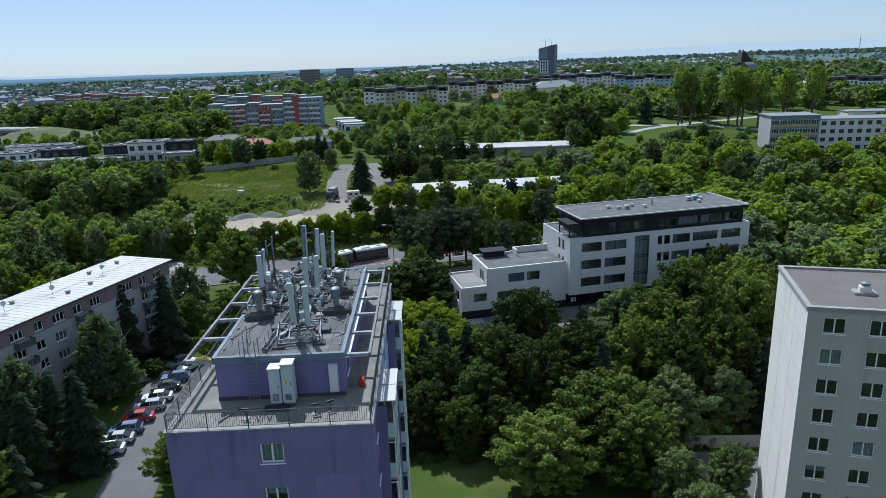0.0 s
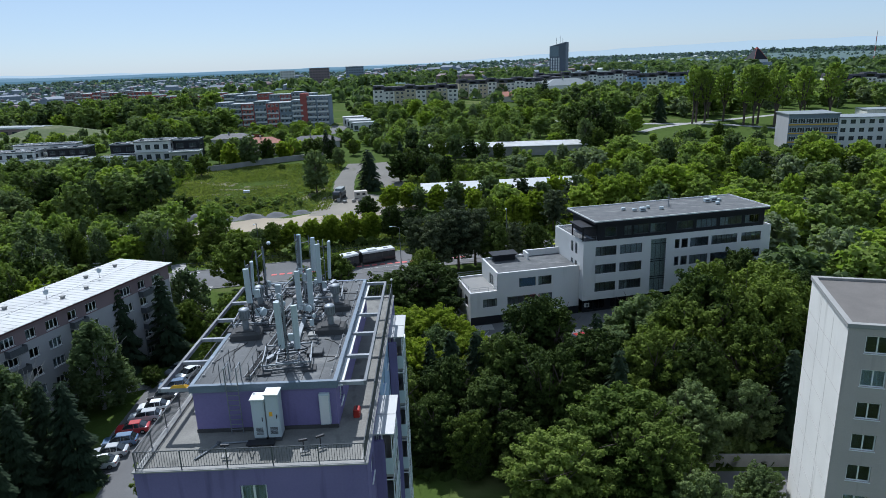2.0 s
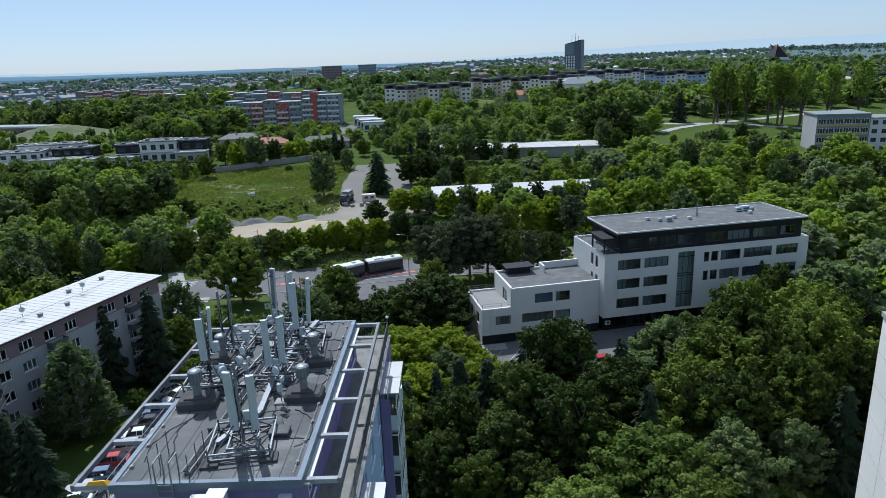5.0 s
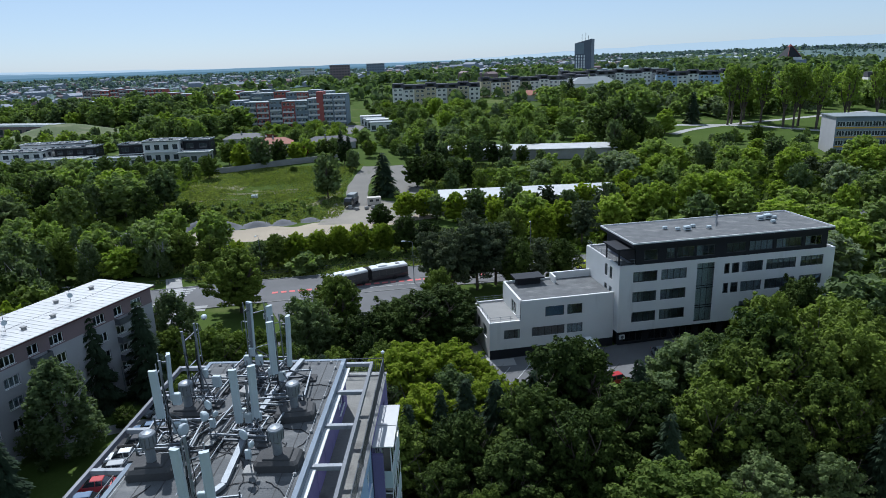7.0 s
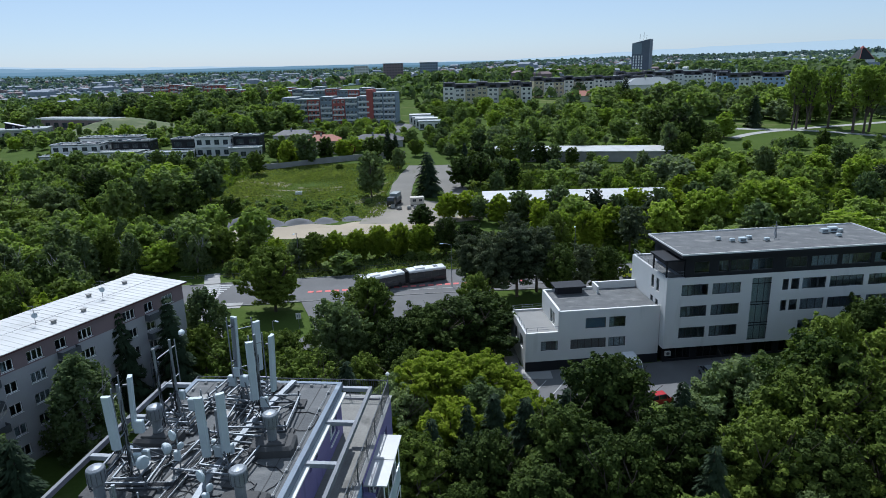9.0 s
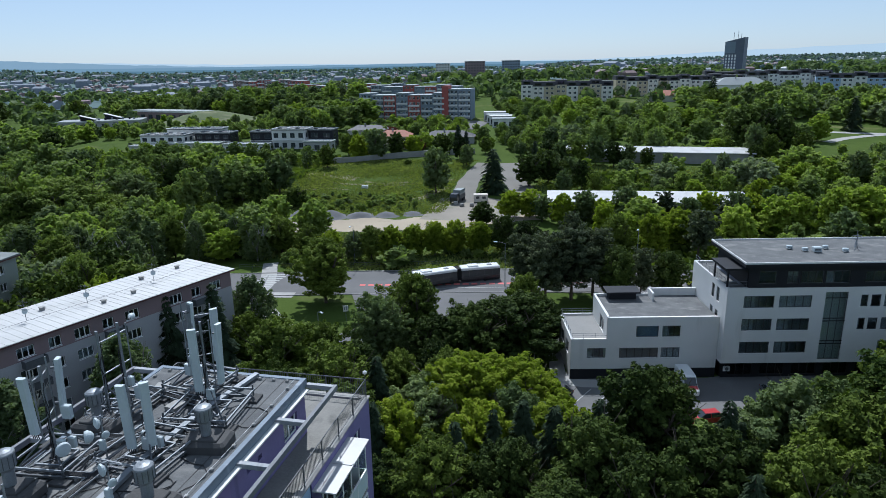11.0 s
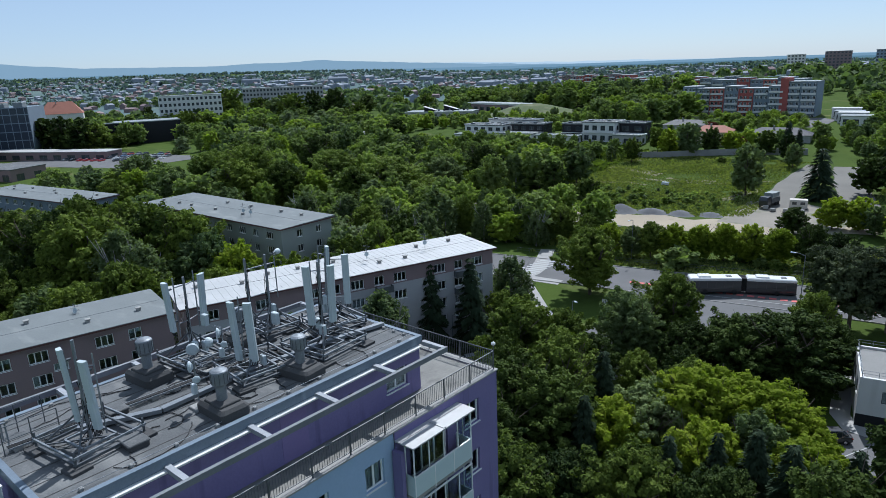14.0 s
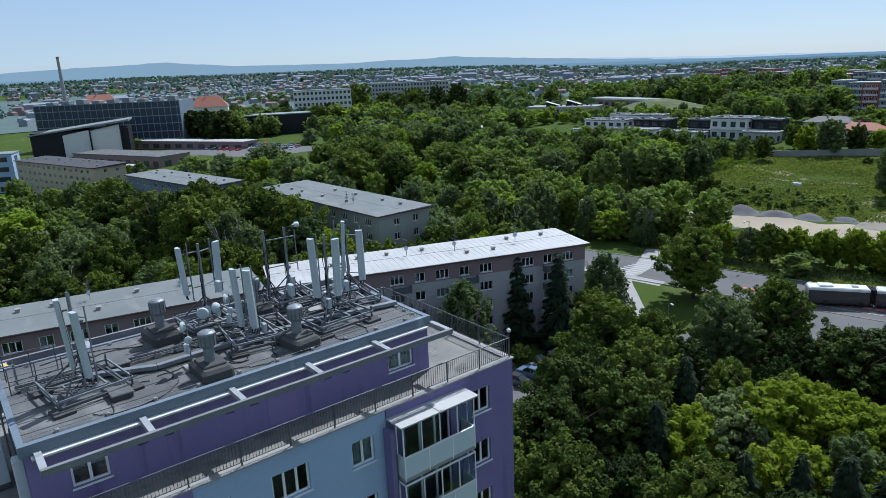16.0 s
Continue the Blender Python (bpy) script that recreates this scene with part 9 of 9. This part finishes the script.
# ---- western town: glass halls, stores, car park ----
mall = thing("glass_office", "long dark glass office building", "office building", pose(-465, 113, -4, rz=52))
part("storey_block", Mesh().box(-48, -12, 0, 46, 14, 29.5), surface("dark_curtain_wall", (0.05, 0.065, 0.09), (0.035, 0.045, 0.065), 0.15), mall)
fins = Mesh()
for k in range(24):
    fins.box(-47.8 + k * 4, -12.25, 0, -47.5 + k * 4, -12.001, 29.5)
for z in (5, 10, 15, 20, 25, 29):
    fins.box(-48, -12.2, z, 46, -12.001, z + 0.5)
part("facade_grid", fins, BLUE_GREY, mall)
part("end_wall", Mesh().box(46.01, -12, 0, 46.4, 14, 29.5), BLUE_GREY, mall)
for k in range(9):
    part("roof_plant", Mesh().bevel_box(-44 + k * 10, -4, 29.5, -39 + k * 10, 3, 31 + (k % 3) * 0.6, 0.2), SHEET_GREY, mall)
hall2 = thing("store", "dark hall with a large pale curved roof panel", "store", pose(-412, 88, -4.5, rz=72))
part("body", Mesh().box(-32, -12, 0, 18, 14, 17), CHARCOAL, hall2)
part("front_panel", Mesh().add([(-16, -12.3, 3), (14, -12.3, 3), (14, -12.3, 20), (-16, -12.3, 15)], [(0, 1, 2, 3)]), WHITE, hall2, "pale slanted front panel")
part("panel_rim", Mesh().beam((-2, -12.6, 3), (-2, -12.6, 17.2), 0.8, 0.8).beam((-2, -12.6, 17.2), (14, -12.6, 20), 0.8, 0.8).beam((14, -12.6, 3), (14, -12.6, 20), 0.8, 0.8), CHARCOAL, hall2)
part("roof_edge", Mesh().add([(-33, -13, 15.5), (19, -13, 21), (19, 15, 21), (-33, 15, 15.5), (-33, -13, 16.3), (19, -13, 22), (19, 15, 22), (-33, 15, 16.3)], [(4, 5, 6, 7), (0, 1, 5, 4), (1, 2, 6, 5), (2, 3, 7, 6), (3, 0, 4, 7), (3, 2, 1, 0)]), SHEET_GREY, hall2)
dark = thing("store", "black box-shaped store behind trees", "store", pose(-418, 206, -4, rz=66))
part("body", Mesh().box(-24, -8, 0, 22, 12, 16), CHARCOAL, dark)
part("roof", Mesh().box(-24.3, -8.3, 16, 22.3, 12.3, 16.6), SHEET_GREY, dark)
for x, y, turn, w, d, h, lab in ((-395, 136, 27, 92, 12, 5, "long low garage row with pale roof"), (-352, 90, 22, 70, 18, 6, "flat brown workshop with grey roof"), (-330, 64, 22, 60, 16, 5, "low workshop with pale roof"), (-356, 331, 8, 34, 12, 5, "small flat white pavilion")):
    flat_house("workshop", lab, x, y, turn, w, d, h, MAUVE if h < 7 else WHITE, "workshop", 10, 1, SHEET_WHITE if "pale" in lab else FELT)
flat_house("housing_block", "light blue block beside the lane", -312, 24, 70, 24, 12, 16, BLUE, "apartment block", 3, 4)
flat_house("housing_block", "white slab block in the town", -474, 272, 60, 46, 13, 26, WHITE, "apartment block", 14, 6)
flat_house("housing_block", "grey slab block in the town", -545, 412, 54, 78, 13, 24.5, GREY_RENDER, "apartment block", 24, 6)
pitched_house("red-roofed hall in the town", -552, 206, 66, 30, 18, 17, 9, CREAM, TILE_RED, storeys=3)
pitched_house("red-roofed house in the town", -612, 134, 76, 30, 18, 24, 8, CREAM, TILE_RED, storeys=4)
setting("car_park", patch([(-400, 110), (-300, 138), (-290, 178), (-350, 172), (-400, 150)], 0.12), ASPHALT, "asphalt car park full of cars", "car park")
rng = random.Random(3)
for k in range(46):
    x, y = -372 + (k % 12) * 5.2 + rng.uniform(-0.6, 0.6), 138 + (k // 12) * 8 + (k % 12) * 1.6
    if rng.random() < 0.85:
        park(rng.choice(("white", "silver", "grey", "black", "red", "blue")), x, y, 115 + rng.uniform(-4, 4), "car standing in the distant car park", rng.random() < 0.4, 0.14, "cars in the car park", True)
stack = thing("factory_chimney", "tall thin factory chimney on the horizon", "chimney", pose(-1458, 249, land(-1458, 249)))
part("shaft", Mesh().rod((0, 0, 0), (0, 0, 90), 4.0, 12, 2.4), CONCRETE, stack)
part("rim", Mesh().rod((0, 0, 90), (0, 0, 93), 2.8, 12), BRICK_RED, stack)

# ---- the far plain: roofs of the town, woods and fields ----
rng = random.Random(19)


def town(name, label, n, near, far, bearings, sizes, material):
    m = Mesh()
    for _ in range(n):
        a = math.radians(rng.uniform(*bearings))
        r = near + (far - near) * rng.random() ** 0.7
        x, y = math.sin(a) * r, math.cos(a) * r
        w, d, h = rng.uniform(*sizes[0]), rng.uniform(*sizes[1]), rng.uniform(*sizes[2])
        t = rng.uniform(0, 3.14)
        z = land(x, y) - 1
        c, s = math.cos(t), math.sin(t)
        P = lambda u, v, k: (x + u * c - v * s, y + u * s + v * c, z + k)
        m.add([P(-w, -d, 0), P(w, -d, 0), P(w, d, 0), P(-w, d, 0), P(-w, -d, h), P(w, -d, h), P(w, d, h), P(-w, d, h), P(-w * 0.9, 0, h * 1.25), P(w * 0.9, 0, h * 1.25)],
              [(0, 1, 5, 4), (1, 2, 6, 5), (2, 3, 7, 6), (3, 0, 4, 7), (4, 5, 9, 8), (6, 7, 8, 9), (5, 6, 9), (7, 4, 8)])
    ob = part(name, m, material)
    return tagged(ob, label, "town", kind="stuff")


# town walls and roofs have the haze mixed into their muted colours
town("town_houses", "pale houses of the distant town, greyed with painted haze", 1500, 640, 3200, (-84, 14), ((3, 7), (3, 5), (4, 9)), surface("hazed_pale_walls", (0.28, 0.30, 0.33), (0.19, 0.205, 0.23), 0.8, big=0.02, fine=0.3, bump=0))
town("town_roofs", "red-brown roofs of the distant town, muted with painted haze", 900, 650, 3200, (-84, 14), ((4, 8), (3, 6), (4, 9)), surface("hazed_red_roofs", (0.24, 0.17, 0.16), (0.17, 0.13, 0.13), 0.8, big=0.02, fine=0.3, bump=0))
town("town_slabs", "slab blocks and sheds of the distant town, blue-grey with painted haze", 170, 1050, 3400, (-84, 8), ((8, 28), (5, 9), (7, 17)), surface("hazed_grey_walls", (0.25, 0.275, 0.31), (0.17, 0.19, 0.225), 0.8, big=0.02, fine=0.3, bump=0))
town("garden_houses", "small white garden houses on the far slope", 130, 900, 1900, (0, 26), ((2, 4), (2, 4), (3, 5)), WHITE)


def far_woods(name, label, n, near, far, bearings, size, seed, gap, lift=(4, 11), least=-0.05, leaves=LEAF_HAZE):
    """Rough clumps of distant woods, thicker where the noise is high."""
    q = np.random.default_rng(seed)
    pts = []
    while len(pts) < n:
        a, r = math.radians(q.uniform(*bearings)), near + (far - near) * q.random() ** 0.75
        x, y = math.sin(a) * r, math.cos(a) * r
        if noise.noise(Vector((x / 130, y / 130, seed))) < least:
            continue
        if not free(x, y):
            continue
        pts.append((x, y, land(x, y)))
    pts = np.array(pts)
    h = q.uniform(*lift, n)
    each = gap
    base = np.repeat(pts, each, 0)
    d = q.normal(size=(n * each, 3))
    d /= np.linalg.norm(d, axis=1)[:, None]
    d[:, 2] = abs(d[:, 2])
    hh = np.repeat(h, each)[:, None]
    p = base + d * hh * np.array([0.55, 0.55, 0.7]) + np.array([0, 0, 1.0]) * hh * 0.3
    nrm = d + q.normal(size=d.shape) * 0.5
    nrm /= np.linalg.norm(nrm, axis=1)[:, None]
    u = np.cross(nrm, q.normal(size=d.shape))
    u /= np.linalg.norm(u, axis=1)[:, None]
    v = np.cross(nrm, u)
    s = hh * size * q.uniform(0.7, 1.3, (n * each, 1))
    c = np.stack([p - u * s - v * s * 0.8, p + u * s - v * s, p + u * s * 0.9 + v * s, p - u * s * 0.8 + v * s], 1).reshape(-1, 3)
    ob = new(name, leaf_mesh(name, c, leaves, 4))
    return tagged(ob, label, "woods", kind="stuff")


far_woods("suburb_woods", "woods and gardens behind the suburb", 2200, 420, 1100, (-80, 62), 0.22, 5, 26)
far_woods("town_woods", "rows of trees between distant houses, blue-grey with painted haze", 6000, 900, 2800, (-85, 62), 0.24, 6, 12, (3, 7.5), -0.2, leaves=LEAF_BLUE_HAZE)
far_woods("horizon_woods", "woods towards the horizon, blue-grey with painted haze", 6000, 2000, 4600, (-90, 65), 0.42, 7, 8, (7, 13), -0.15, LEAF_BLUE_HAZE)


# ---- flat plain of fields and woods far out, haze put into its colour ----
def far_plain():
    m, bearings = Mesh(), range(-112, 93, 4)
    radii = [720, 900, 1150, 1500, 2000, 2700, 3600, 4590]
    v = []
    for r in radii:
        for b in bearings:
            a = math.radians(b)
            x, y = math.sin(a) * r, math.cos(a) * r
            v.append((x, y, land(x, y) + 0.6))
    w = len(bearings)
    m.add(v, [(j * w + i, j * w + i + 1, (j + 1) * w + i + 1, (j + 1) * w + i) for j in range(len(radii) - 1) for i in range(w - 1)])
    return setting("ground_plain", m, surface("hazed_fields", (0.095, 0.135, 0.14), (0.13, 0.17, 0.155), 1.0, big=0.006, fine=0.03, bump=0, spec=0.0, stain=((0.17, 0.19, 0.13), (0.004, 0.007, 1), 0.60)), "plain of fields and woods, blue-green with painted haze", "ground")


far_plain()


# ---- hills on the horizon, their blue haze put in as emission ----
def hill_line(name, radius, ridge, rough, seed, colour, glow, label):
    """A far ridge: its height over the bearings is ridge, with rough metres of smaller tops on it. glow: emitted colour
    that stands in for haze.
    """
    m, n = Mesh(), 240
    bearings, heights = [b for b, _ in ridge], [q for _, q in ridge]
    v = []
    for k in range(n + 1):
        d = bearings[0] + (bearings[-1] - bearings[0]) * k / n
        a = math.radians(d)
        top = float(np.interp(d, bearings, heights)) + rough * (noise.noise(Vector((d / 2.6, seed, 0))) + 0.5 * noise.noise(Vector((d / 0.7, seed, 4))))
        for z, r in ((-60, radius), (top, radius + 20)):
            v.append((math.sin(a) * r, math.cos(a) * r, z))
    m.add(v, [(2 * k, 2 * k + 2, 2 * k + 3, 2 * k + 1) for k in range(n)])
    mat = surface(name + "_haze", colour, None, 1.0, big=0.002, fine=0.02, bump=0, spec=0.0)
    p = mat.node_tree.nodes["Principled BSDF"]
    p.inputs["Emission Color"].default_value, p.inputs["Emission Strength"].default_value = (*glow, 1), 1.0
    return tagged(part(name, m, mat), label, "hills", kind="structure")


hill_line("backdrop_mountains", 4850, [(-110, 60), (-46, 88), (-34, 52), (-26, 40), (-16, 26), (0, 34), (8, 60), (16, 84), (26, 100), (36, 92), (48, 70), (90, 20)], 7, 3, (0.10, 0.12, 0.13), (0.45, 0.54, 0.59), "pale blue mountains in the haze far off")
hill_line("backdrop_hills", 4780, [(-112, 100), (-84, 120), (-78, 138), (-73, 150), (-68, 112), (-60, 100), (-55, 108), (-50, 114), (-44, 84), (-38, 56), (-33, 38), (-28, 26)], 6, 5, (0.10, 0.12, 0.13), (0.215, 0.305, 0.37), "wooded hills far off on the horizon, glowing blue as haze")
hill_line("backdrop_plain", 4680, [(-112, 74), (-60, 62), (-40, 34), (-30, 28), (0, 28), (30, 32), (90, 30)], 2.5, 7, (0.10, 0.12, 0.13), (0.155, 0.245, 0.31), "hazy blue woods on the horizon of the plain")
hill_line("backdrop_fields", 4600, [(-112, 44), (-60, 34), (-40, 14), (0, 12), (30, 22), (90, 20)], 4, 9, (0.08, 0.11, 0.13), (0.095, 0.165, 0.205), "edge of the plain, glowing blue-green as haze")
